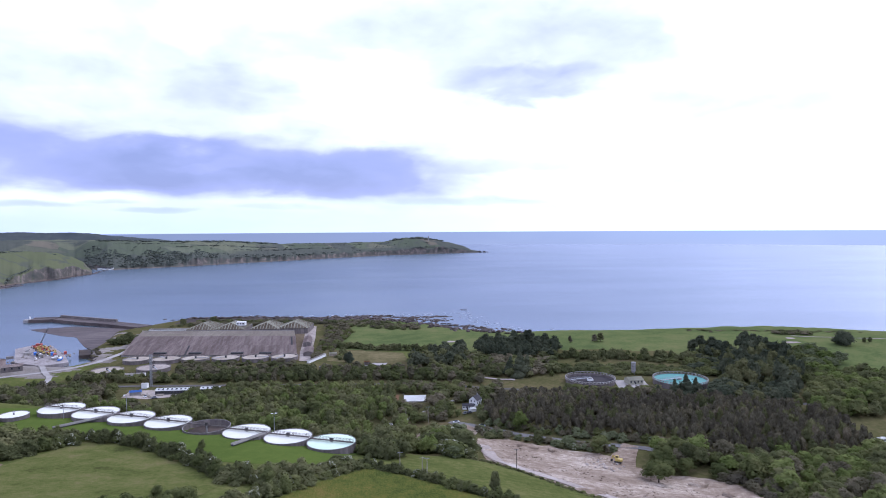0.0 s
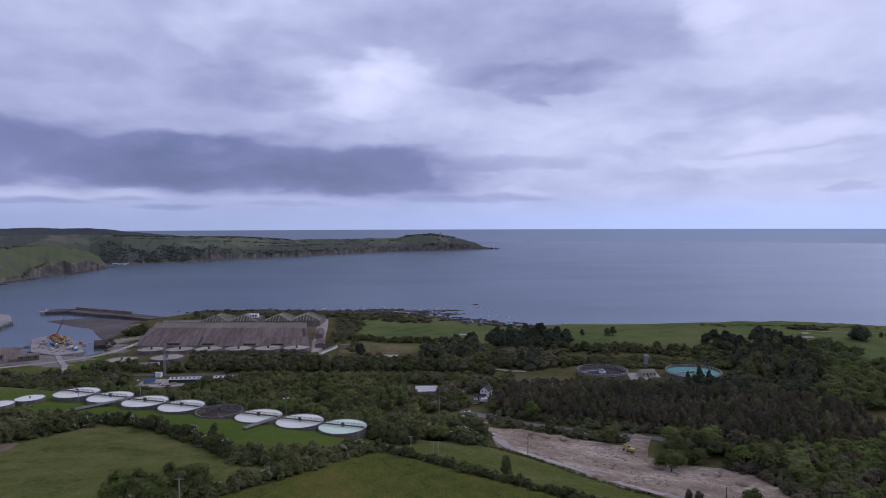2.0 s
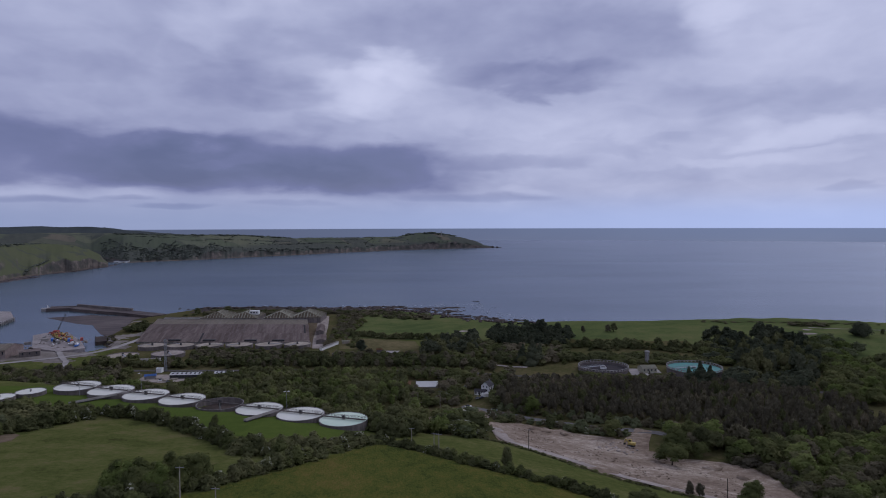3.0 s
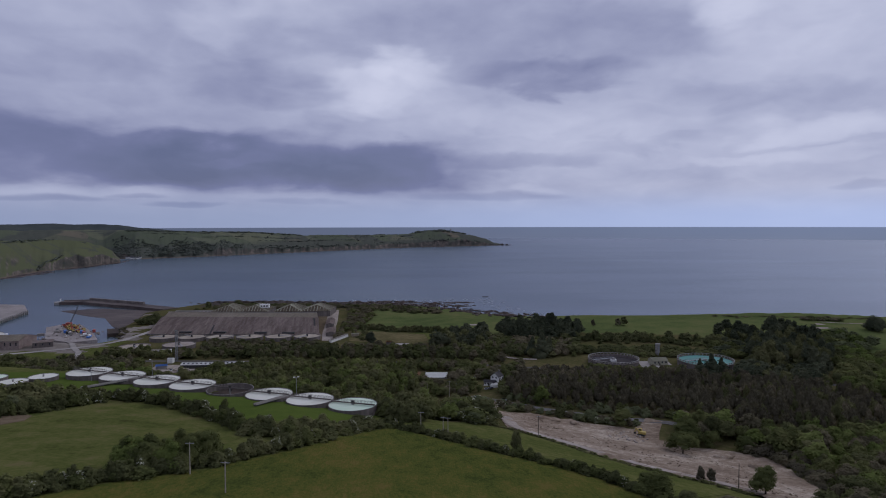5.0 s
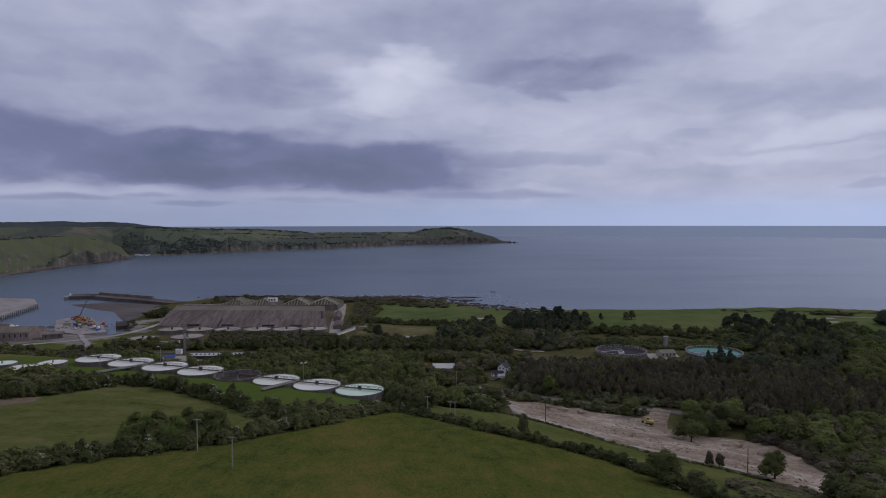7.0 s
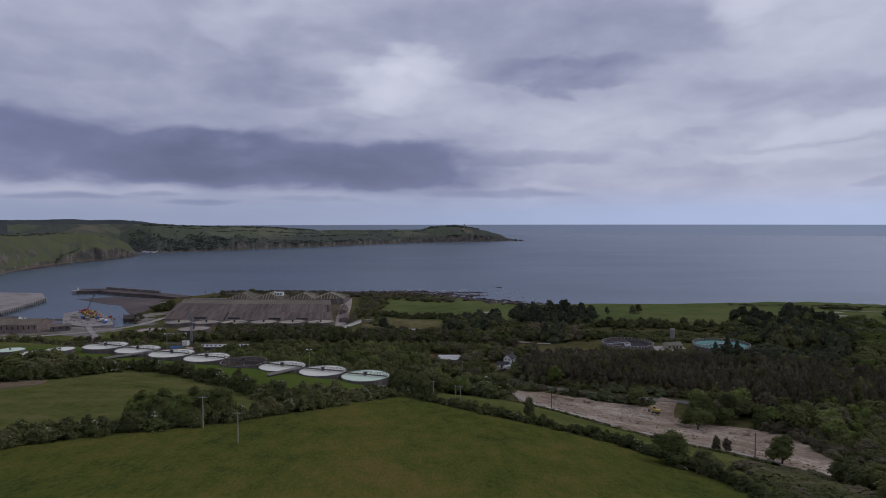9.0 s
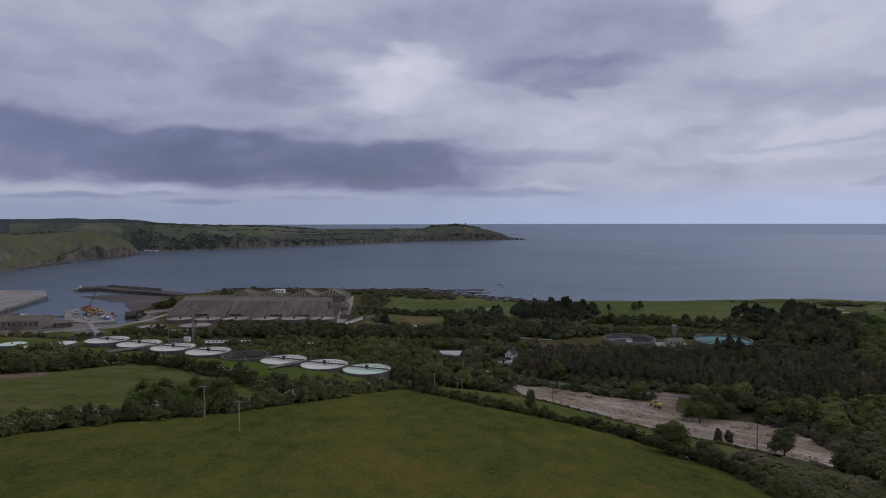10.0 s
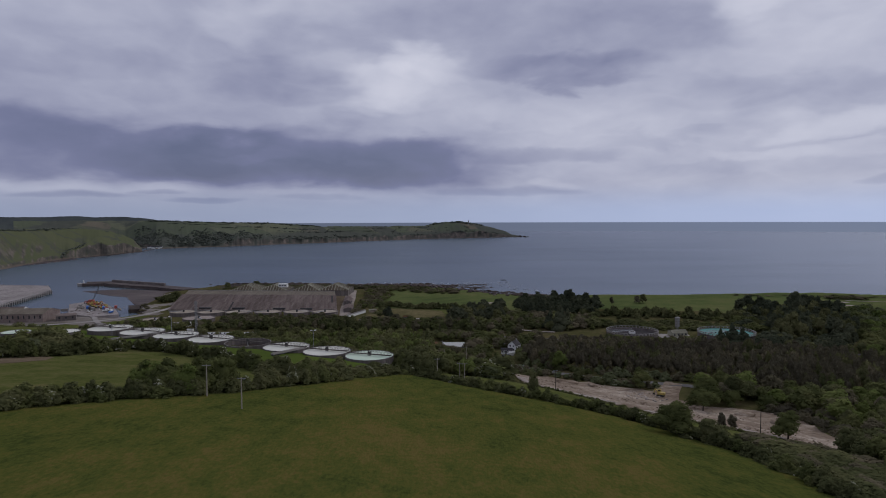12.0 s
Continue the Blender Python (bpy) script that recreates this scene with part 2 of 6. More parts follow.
TAN = material("lichened_tan_roof", [(0.075, 0.055, 0.038), (0.135, 0.104, 0.072), (0.24, 0.20, 0.145)], 0.25, 0.95, stretch=(2, 0.5, 1))
TIMBER = material("weathered_timber", [(0.221, 0.195, 0.163), (0.351, 0.312, 0.260)], 2.0, 0.9)
YELLOW = material("yellow_paint", [(0.34, 0.26, 0.07), (0.44, 0.34, 0.11)], 1.5, 0.6)
ORANGE = material("orange_paint", [(0.306, 0.144, 0.039), (0.391, 0.216, 0.065)], 1.5, 0.6)
RED = material("red_paint", [(0.26, 0.05, 0.04), (0.34, 0.08, 0.06)], 1.5, 0.6)
BLUE = material("blue_paint", [(0.04, 0.12, 0.38), (0.07, 0.18, 0.48)], 1.5, 0.6)
GLASS = material("dark_glass", [(0.02, 0.024, 0.03), (0.035, 0.04, 0.05)], 1.0, 0.15, spec=0.6)
AQUA = material("turquoise_water", [(0.036, 0.160, 0.142), (0.060, 0.205, 0.178)], 0.1, 0.5, spec=0.15)
POND = material("dark_pond_water", [(0.035, 0.032, 0.034), (0.06, 0.054, 0.055)], 0.15, 0.95, spec=0.03)
RUST = material("rusty_bracken", [(0.09, 0.042, 0.018), (0.14, 0.070, 0.030)], 0.5, 0.95)
CLAY = material("clay_track", [(0.128, 0.093, 0.066), (0.178, 0.135, 0.099), (0.250, 0.199, 0.151), (0.377, 0.323, 0.261)], 0.26, 1.0, 0.5, 0.5, stretch=(1, 1.5, 1), spec=0.1, coarse=0.03, detail=9, grain=0.4)
SAND = material("mud_beach", [(0.044, 0.034, 0.032), (0.072, 0.056, 0.052), (0.112, 0.090, 0.080)], 0.06, 0.8, 0.1, 0.2, spec=0.2, stretch=(0.6, 1.6, 1), grain=0.4)
CONCRETE = material("concrete", [(0.14, 0.135, 0.13), (0.23, 0.22, 0.21), (0.32, 0.31, 0.29)], 0.5, 0.9, 0.03, 2)
PALE = material("pale_hardstanding", [(0.17, 0.155, 0.14), (0.27, 0.25, 0.23), (0.38, 0.36, 0.33)], 0.10, 0.95, 0.03, 2, spec=0.1, detail=8)
TANKWALL = material("tank_wall", [(0.072, 0.062, 0.060), (0.130, 0.112, 0.104), (0.24, 0.205, 0.185)], 0.55, 0.9, 0.03, 2, stretch=(1, 1, 0.25))
SLURRY = material("white_clay_slurry", [(0.45, 0.455, 0.385), (0.55, 0.55, 0.48), (0.60, 0.595, 0.535)], 0.10, 0.7, spec=0.1)
SLURRY_GREEN = material("green_clay_water", [(0.40, 0.53, 0.41), (0.50, 0.59, 0.47), (0.62, 0.63, 0.54)], 0.07, 0.6, spec=0.15)
GIRDER = material("rusted_girder_steel", [(0.060, 0.052, 0.048), (0.105, 0.092, 0.084), (0.15, 0.135, 0.125)], 0.8, 0.85, spec=0.1)
STEEL = material("galvanised_steel", [(0.20, 0.21, 0.22), (0.30, 0.31, 0.32)], 1.0, 0.6, metal=0.3)
DARK = material("dark_steel", [(0.03, 0.03, 0.032), (0.06, 0.058, 0.055)], 1.0, 0.7)
ROOF = material("fibre_cement_roof", [(0.160, 0.122, 0.110), (0.230, 0.182, 0.163), (0.310, 0.255, 0.228)], 0.12, 0.95, 0.05, 0.6, stretch=(2.2, 0.4, 1), spec=0.1, grain=0.5, random_tint=0.20)

def leaf_material(name, colours, thin=0.24):
    """Leaves: matt, letting some light through, each spray and each clump a little different."""
    mat = bpy.data.materials.new(name)
    mat.use_nodes = True
    tree = mat.node_tree
    tree.nodes.clear()
    n = Nodes(tree)
    geo = n.add("ShaderNodeNewGeometry")
    place = geo.outputs["Position"]
    fac = n.math("ADD", n.math("MULTIPLY", n.noise(place, 0.16, 4, 0.6), 0.45), n.math("MULTIPLY", n.noise(place, 0.028, 3, 0.5), 0.55))
    fac = n.math("ADD", fac, n.math("MULTIPLY", n.math("SUBTRACT", geo.outputs["Random Per Island"], 0.5), 0.10))
    fac = n.math("ADD", fac, n.math("MULTIPLY", n.math("SUBTRACT", n.add("ShaderNodeObjectInfo").outputs["Random"], 0.5), 0.12))
    colour = n.ramp(fac, *[(0.34 + 0.32 * i / (len(colours) - 1), c) for i, c in enumerate(colours)])
    diffuse, through_leaf, mixer = n.add("ShaderNodeBsdfDiffuse"), n.add("ShaderNodeBsdfTranslucent"), n.add("ShaderNodeMixShader")
    n.link(colour, diffuse.inputs["Color"])
    n.link(colour, through_leaf.inputs["Color"])
    mixer.inputs[0].default_value = thin
    n.link(diffuse.outputs[0], mixer.inputs[1])
    n.link(through_leaf.outputs[0], mixer.inputs[2])
    out = n.add("ShaderNodeOutputMaterial")
    n.link(mixer.outputs[0], out.inputs["Surface"])
    return mat


FOLIAGE = {}
for kind, colours in {
    "broadleaf": [(0.058, 0.069, 0.026), (0.098, 0.109, 0.041), (0.153, 0.155, 0.063)],
    "bright": [(0.071, 0.093, 0.027), (0.113, 0.141, 0.041), (0.166, 0.184, 0.063)],
    "hedge": [(0.054, 0.060, 0.027), (0.091, 0.098, 0.043), (0.145, 0.141, 0.066)],
    "conifer": [(0.040, 0.047, 0.032), (0.064, 0.074, 0.046), (0.100, 0.106, 0.064)],
    "bare": [(0.070, 0.062, 0.045), (0.097, 0.087, 0.060), (0.126, 0.115, 0.074)],
    "willow": [(0.084, 0.098, 0.050), (0.124, 0.138, 0.070), (0.172, 0.180, 0.100)],
    "scrub": [(0.077, 0.072, 0.046), (0.120, 0.108, 0.066), (0.178, 0.149, 0.098)],
}.items():
    FOLIAGE[kind] = leaf_material(kind + "_leaves", colours)
BLOSSOM = material("hawthorn_blossom", [(0.20, 0.205, 0.14), (0.36, 0.36, 0.27)], 2.0, 0.9, island=0.3)
BARK = material("bark", [(0.030, 0.024, 0.018), (0.060, 0.050, 0.040)], 2.0, 0.95)

# ---------------------------------------------------------------- building helpers


def mesh_from(name, verts, faces, mats=(), index=None, smooth=False):
    me = bpy.data.meshes.new(name)
    me.from_pydata([tuple(v) for v in verts], [], [tuple(f) for f in faces])
    for m in mats:
        me.materials.append(m)
    if index is not None:
        me.polygons.foreach_set("material_index", index)
    if smooth:
        me.polygons.foreach_set("use_smooth", [True] * len(me.polygons))
    me.update()
    return me


def mesh_quads(name, verts, quads, mats, index=None, smooth=False):
    """A mesh from arrays of vertices and of quads or triangles."""
    me = bpy.data.meshes.new(name)
    k = quads.shape[1]
    me.vertices.add(len(verts))
    me.vertices.foreach_set("co", np.ascontiguousarray(verts, np.float32).ravel())
    me.loops.add(quads.size)
    me.loops.foreach_set("vertex_index", np.ascontiguousarray(quads, np.int32).ravel())
    me.polygons.add(len(quads))
    me.polygons.foreach_set("loop_start", np.arange(0, quads.size, k, dtype=np.int32))
    for m in mats:
        me.materials.append(m)
    if index is not None:
        me.polygons.foreach_set("material_index", np.ascontiguousarray(index, np.int32))
    if smooth:
        me.polygons.foreach_set("use_smooth", np.ones(len(quads), bool))
    me.update(calc_edges=True)
    return me


def bm_mesh(name, bm, mat):
    me = bpy.data.meshes.new(name)
    bm.to_mesh(me)
    bm.free()
    me.materials.append(mat)
    return me


def part(name, bm, mat, parent, label=""):
    ob = new(name, bm_mesh(name, bm, mat))
    ob.parent = parent
    return tagged(ob, label)


def thing(name, at, turn=0.0, label="", category="", group="", kind=""):
    ob = new(name)
    ob.empty_display_size = 0.5
    ob.matrix_world = pose(at[0], at[1], at[2], 0, 0, turn)
    return tagged(ob, label, category, group, kind)


def box(bm, x0, x1, y0, y1, z0, z1, m=None):
    vs = [bm.verts.new(v) for v in ((x0, y0, z0), (x1, y0, z0), (x1, y1, z0), (x0, y1, z0), (x0, y0, z1), (x1, y0, z1), (x1, y1, z1), (x0, y1, z1))]
    for f in ((3, 2, 1, 0), (4, 5, 6, 7), (0, 1, 5, 4), (1, 2, 6, 5), (2, 3, 7, 6), (3, 0, 4, 7)):
        bm.faces.new([vs[i] for i in f])
    if m is not None:
        bmesh.ops.transform(bm, matrix=m, verts=vs)
    return vs


def bar(bm, a, b, w, h=None):
    """A straight bar from a to b."""
    a, b = Vector(a), Vector(b)
    h = h or w
    length = (b - a).length
    m = Matrix.Translation((a + b) / 2) @ (b - a).to_track_quat("X", "Z").to_matrix().to_4x4()
    box(bm, -length / 2, length / 2, -w / 2, w / 2, -h / 2, h / 2, m)


def tube(bm, a, b, r0, r1, sides=8):
    a, b = Vector(a), Vector(b)
    turn = (b - a).to_track_quat("Z", "X").to_matrix()
    rings = []
    for p, r in ((a, r0), (b, r1)):
        rings.append([bm.verts.new(p + turn @ Vector((r * math.cos(2 * math.pi * i / sides), r * math.sin(2 * math.pi * i / sides), 0))) for i in range(sides)])
    for i in range(sides):
        bm.faces.new((rings[0][i], rings[0][(i + 1) % sides], rings[1][(i + 1) % sides], rings[1][i]))
    bm.faces.new(list(reversed(rings[0])))
    bm.faces.new(rings[1])


def lathe(bm, profile, sides=48, cap=False):
    """A ring or a pot turned about z from (radius, height) pairs."""
    rings = [[bm.verts.new((r * math.cos(2 * math.pi * i / sides), r * math.sin(2 * math.pi * i / sides), z)) for i in range(sides)] for r, z in profile]
    for a, b in zip(rings, rings[1:]):
        for i in range(sides):
            bm.faces.new((a[i], a[(i + 1) % sides], b[(i + 1) % sides], b[i]))
    if cap:
        bm.faces.new(rings[-1])


# ---------------------------------------------------------------- the lie of the land
COAST = [(2600, -1500), (2600, 560), (900, 640), (526, 700), (480, 719), (409, 745), (233, 735), (126, 739), (81, 758), (35, 792), (-8, 850), (-82, 900), (-153, 897),
         (-263, 912), (-335, 902), (-362, 850), (-385, 795), (-366, 735), (-351, 661), (-322, 617), (-332, 592), (-400, 606), (-470, 628), (-600, 650), (-1000, 700), (-2600, 1000), (-2600, -1500)]


def step(a, b, v):
    t = np.clip((v - a) / (b - a), 0, 1)
    return t * t * (3 - 2 * t)


def inland(x, y, line=COAST):
    """Distance from a closed line, positive inside."""
    x, y = np.asarray(x, float), np.asarray(y, float)
    best, inside = np.full(x.shape, 1e9), np.zeros(x.shape, bool)
    for (ax, ay), (bx, by) in zip(line, line[1:] + line[:1]):
        dx, dy = bx - ax, by - ay
        k = np.clip(((x - ax) * dx + (y - ay) * dy) / (dx * dx + dy * dy), 0, 1)
        best = np.minimum(best, np.hypot(x - ax - k * dx, y - ay - k * dy))
        if ay != by:
            inside ^= ((ay > y) != (by > y)) & (x < ax + (y - ay) / (by - ay) * dx)
    return np.where(inside, best, -best)


def ripple(x, y):
    return np.sin(x * 0.071 + 1.3 * np.sin(y * 0.043)) * 0.5 + np.sin(y * 0.093 + 1.7 * np.sin(x * 0.037)) * 0.5


def ground(x, y):
    """Height of the land: a hill under the camera, a terrace of tanks, a valley floor and a low cliff top."""
    x, y = np.asarray(x, float), np.asarray(y, float)
    left = 50 - 0.13 * (y - 150) - 0.07 * np.maximum(0, x + 60) + 0.05 * np.clip(-60 - x, 0, 160)
    back = y - (255 - 0.32 * x)
    left = left + 2.4 * step(-34, -10, back) * (1 - step(-24, 0, x))
    left = np.minimum(left, 60) - 22 * step(14, 75, back) * (1 - step(-20, 25, x))
    down = 0.664 * (x - 41) + 0.747 * (y - 279)
    right = 18.8 - np.where(down < 0, 0.26, 0.24) * down
    hill = np.minimum(left, right) - np.maximum(0, 6 - np.abs(left - right)) ** 2 / 24
    hill = np.maximum(hill, -20) + 0.35 * ripple(x, y) * step(60, 30, hill)
    valley = 3.0 + 5.3 * step(520, 640, y) * step(20, 180, x) + 0.6 * step(250, 420, x) * step(450, 650, y)
    dune = step(230, 330, x) * (1 - step(440, 520, x)) * step(655, 690, y)
    valley = valley + 0.8 * dune * (1 + ripple(x * 1.8, y * 1.8))
    high, gap = np.maximum(hill, valley), np.abs(hill - valley)
    land = high + np.maximum(0, 3.0 - gap) ** 2 / 12
    land = land - 3.8 * (1 - step(4.0, 9.5, np.hypot(x + 99.2, y - 287.1)))
    shore = inland(x, y)
    return -3.0 + (land + 3.0) * step(-8, 9, shore)


def gz(x, y):
    return float(ground(x, y))


def build_ground():
    xs = np.concatenate([np.linspace(-2500, -760, 12), np.arange(-740, 640, 6.0), np.linspace(660, 2500, 14)])
    ys = np.concatenate([np.linspace(-1400, 20, 14), np.arange(30, 960, 5.0), np.linspace(975, 1400, 6)])
    gx, gy = np.meshgrid(xs, ys)
    verts = np.stack([gx, gy, ground(gx, gy)], -1).reshape(-1, 3)
    w, h = len(xs), len(ys)
    i = (np.arange(h - 1)[:, None] * w + np.arange(w - 1)).ravel()
    quads = np.stack([i, i + 1, i + w + 1, i + w], 1)
    cx, cy = verts[quads].mean(1)[:, 0], verts[quads].mean(1)[:, 1]
    index = np.zeros(len(quads), int)
    index[(cy > 285) & (ground(cx, cy) < 30)] = 1
    index[(cy > 638 - 0.15 * cx) & (cx > -95)] = 2
    index[(cx > 240) & (cy > 520 - 0.12 * (cx - 240))] = 2
    index[(cx > -85) & (cx < 0) & (cy > 592) & (cy < 640)] = 0
    index[(cx < -90) & (cy > 700)] = 1
    index[(cx < -290) & (cy > 600)] = 1
    index[(cx < -300) & (cy > 470) & (cy < 600)] = 0
    index[(cx < -318 + 8 * np.sin(cy * 0.2)) & (cy > 545 + 5 * np.sin(cx * 0.1)) & (cy < 660)] = 4
    index[(cx < -296) & (cy > 600) & (cy < 780) & (np.sin(cx * 0.11 + 2 * np.sin(cy * 0.07)) > 0.1)] = 4
    index[inland(cx, cy) < 4] = 3
    index[(cy > 852 + 6 * np.sin(cx * 0.08)) & (cx > -330) & (cx < -20)] = 3
    ob = new("ground", mesh_quads("ground", verts, quads, [GRASS, SCRUB, GOLF, SHORE, DUST], index, True))
    tagged(ob, "rolling land of rough grass and scrub down to the shore", "ground", kind="structure")


build_ground()


def build_sea():
    rings = [0, 300, 600, 900, 1300, 1800, 2400, 3200, 4000, 4980]
    verts, faces = [], []
    for r in rings[1:]:
        verts += [(r * math.sin(2 * math.pi * i / 96), r * math.cos(2 * math.pi * i / 96), 0.0) for i in range(96)]
    verts.append((0, 0, 0))
    for k in range(len(rings) - 2):
        faces += [(k * 96 + (i + 1) % 96, k * 96 + i, (k + 1) * 96 + i, (k + 1) * 96 + (i + 1) % 96) for i in range(96)]
    faces += [((i + 1) % 96, len(verts) - 1, i) for i in range(96)]
    ob = new("water", mesh_from("water", verts, [tuple(reversed(f)) for f in faces], [SEA]))
    tagged(ob, "calm grey-blue sea filling the wide bay", "sea", kind="structure")


build_sea()


def patch(name, line, mat, label, category, lift=0.25, cell=4.0, kind="structure", rough=0.0):
    """A sheet with the given outline, laid over the ground."""
    line = [Vector((x, y)) for x, y in line]
    bm = bmesh.new()
    dense = []
    for a, b in zip(line, line[1:] + line[:1]):
        count = max(1, int((b - a).length / cell))
        dense += [a.lerp(b, i / count) for i in range(count)]
    xs, ys = [p.x for p in dense], [p.y for p in dense]
    bm.faces.new([bm.verts.new((p.x, p.y, 0)) for p in dense])
    x = min(xs) + cell
    while x < max(xs):
        bmesh.ops.bisect_plane(bm, geom=bm.verts[:] + bm.edges[:] + bm.faces[:], plane_co=(x, 0, 0), plane_no=(1, 0, 0))
        x += cell
    y = min(ys) + cell
    while y < max(ys):
        bmesh.ops.bisect_plane(bm, geom=bm.verts[:] + bm.edges[:] + bm.faces[:], plane_co=(0, y, 0), plane_no=(0, 1, 0))
        y += cell
    for v in bm.verts:
        v.co.z = gz(v.co.x, v.co.y) + lift + rough * max(0, noise.fractal((v.co.x * 0.11, v.co.y * 0.16, 2.0), 1.0, 2.0, 4))
    for f in bm.faces:
        f.smooth = True
        if f.normal.z < 0:
            f.normal_flip()
    ob = new(name, bm_mesh(name, bm, mat))
    return tagged(ob, label, category, kind=kind)

# ---------------------------------------------------------------- far shore


def farmland_material(name, green=0.0):
    mat = bpy.data.materials.new(name)
    mat.use_nodes = True
    tree = mat.node_tree
    tree.nodes.clear()
    n = Nodes(tree)
    geo = n.add("ShaderNodeNewGeometry")
    place, normal = geo.outputs["Position"], geo.outputs["Normal"]
    x, y, z = n.split(place)
    bend = n.math("MULTIPLY", n.noise(place, 0.004, 2, 0.5), 0.5)
    flat = n.xyz(n.math("ADD", n.math("MULTIPLY", x, 0.0062), bend), n.math("ADD", n.math("MULTIPLY", y, 0.0105), bend))
    cells = n.add("ShaderNodeTexVoronoi")
    n.link(flat, cells.inputs["Vector"])
    cells.inputs["Scale"].default_value = 1.0
    edge = n.add("ShaderNodeTexVoronoi", feature="DISTANCE_TO_EDGE")
    n.link(flat, edge.inputs["Vector"])
    edge.inputs["Scale"].default_value = 1.0
    pick = n.split(cells.outputs["Color"])[0]
    # field greens made paler and greyer: the haze of distance is in the colour
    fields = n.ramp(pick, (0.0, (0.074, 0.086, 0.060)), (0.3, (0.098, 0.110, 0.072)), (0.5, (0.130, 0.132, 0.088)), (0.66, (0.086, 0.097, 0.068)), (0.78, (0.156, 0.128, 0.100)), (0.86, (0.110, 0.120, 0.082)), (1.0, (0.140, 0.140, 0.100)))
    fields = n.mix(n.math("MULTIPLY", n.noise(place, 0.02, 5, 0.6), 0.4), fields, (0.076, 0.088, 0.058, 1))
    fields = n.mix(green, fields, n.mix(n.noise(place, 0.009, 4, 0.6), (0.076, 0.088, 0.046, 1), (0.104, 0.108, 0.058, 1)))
    hedge = n.math("MULTIPLY", n.span(edge.outputs["Distance"], 0.015, 0.055, 1.0, 0.0), n.span(n.noise(place, 0.012, 3, 0.6), 0.35, 0.6))
    woods = n.span(n.noise(place, 0.0042, 4, 0.55), 0.53, 0.58)
    slope = n.span(n.math("ADD", z, n.math("MULTIPLY", n.noise(n.xyz(n.math("MULTIPLY", x, 0.005), n.math("MULTIPLY", y, 0.002), n.math("MULTIPLY", z, 0.03)), 1.0, 3, 0.5), 60.0)), 60.0, 80.0, 1.0, 0.0)
    woods = n.math("MULTIPLY", n.math("MAXIMUM", woods, slope), 1.0 - green)
    # woods lifted towards blue-grey by the same painted haze
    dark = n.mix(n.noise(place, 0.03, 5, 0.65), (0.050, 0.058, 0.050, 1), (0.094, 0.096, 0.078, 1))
    land = n.mix(n.math("MAXIMUM", n.math("MULTIPLY", hedge, 0.8), woods), fields, dark)
    steep = n.span(n.math("ADD", n.split(normal)[2], n.math("MULTIPLY", n.noise(place, 0.03, 4, 0.6), 0.25)), 0.66, 0.86, 1.0, 0.0)
    rock = n.ramp(n.noise(place, 0.035, 6, 0.65), (0.35, (0.055, 0.058, 0.050)), (0.50, (0.086, 0.078, 0.068)), (0.60, (0.16, 0.135, 0.115)), (0.72, (0.068, 0.068, 0.058)))
    land = n.mix(steep, land, rock)
    foot = n.span(n.math("ADD", z, n.math("MULTIPLY", n.noise(place, 0.02, 3), 6.0)), 3.0, 8.0, 1.0, 0.0)
    land = n.mix(foot, land, (0.13, 0.105, 0.085, 1))
    shader = n.add("ShaderNodeBsdfPrincipled")
    n.link(land, shader.inputs["Base Color"])
    shader.inputs["Roughness"].default_value, shader.inputs["Specular IOR Level"].default_value = 1.0, 0.0
    out = n.add("ShaderNodeOutputMaterial")
    n.link(shader.outputs[0], out.inputs["Surface"])
    return mat


FARM, BLUFF_LAND = farmland_material("hazy_farmland"), farmland_material("bluff_pasture", 0.9)
# distant trees and hills: haze painted in as lighter, blue-grey leaf colours
HAZY_LEAVES = leaf_material("hazy_leaves", [(0.074, 0.084, 0.074), (0.098, 0.110, 0.090), (0.128, 0.138, 0.106)], 0.0)
HAZY_WOODS = material("hazy_woods", [(0.042, 0.050, 0.052), (0.056, 0.064, 0.064), (0.078, 0.086, 0.076)], 0.01, 1.0, spec=0.0, coarse=0.003)
# azimuth to the right of +y in degrees, distance of the waterline, height of the ridge, depth of the rise
# and the share of it that is cliff
BLUFF = [(-62, 1250, 75, 260, 0.10), (-45, 1300, 74, 260, 0.10), (-37, 1470, 72, 250, 0.10), (-33.3, 1775, 71, 240, 0.12), (-31.5, 1865, 70, 220, 0.40), (-29.7, 1930, 62, 170, 0.52), (-28.6, 2030, 48, 110, 0.55), (-27.9, 2070, 34, 70, 0.5), (-27.3, 2110, 6, 30, 0.4)]
HEAD = [(-36, 2500, 92, 300, 0.2), (-28.5, 2450, 92, 300, 0.2), (-26.2, 2296, 91, 260, 0.10), (-21.6, 2355, 83, 260, 0.14), (-19.5, 2420, 81, 255, 0.34), (-17.2, 2489, 79, 250, 0.26), (-12.5, 2620, 63, 240, 0.28), (-7.6, 2847, 60, 230, 0.32), (-3.6, 3032, 59, 200, 0.34), (-2.6, 3085, 72, 180, 0.34),
        (-0.5, 3130, 80, 170, 0.38), (1.06, 3186, 68, 140, 0.44), (2.6, 3245, 49, 110, 0.5), (3.6, 3290, 30, 70, 0.5), (4.4, 3312, 12, 40, 0.5), (5.3, 3320, 2.0, 15, 0.5)]
HILLS = [(-60, 4100, 120, 300, 0.2), (-34, 4100, 114, 300, 0.2), (-32.3, 4150, 120, 300, 0.2), (-30.6, 4150, 113, 300, 0.2), (-28.4, 4150, 115, 300, 0.2), (-27.0, 4200, 104, 250, 0.2), (-25.8, 4250, 90, 250, 0.2), (-24.4, 4300, 80, 250, 0.2), (-19, 4300, 30, 200, 0.2)]


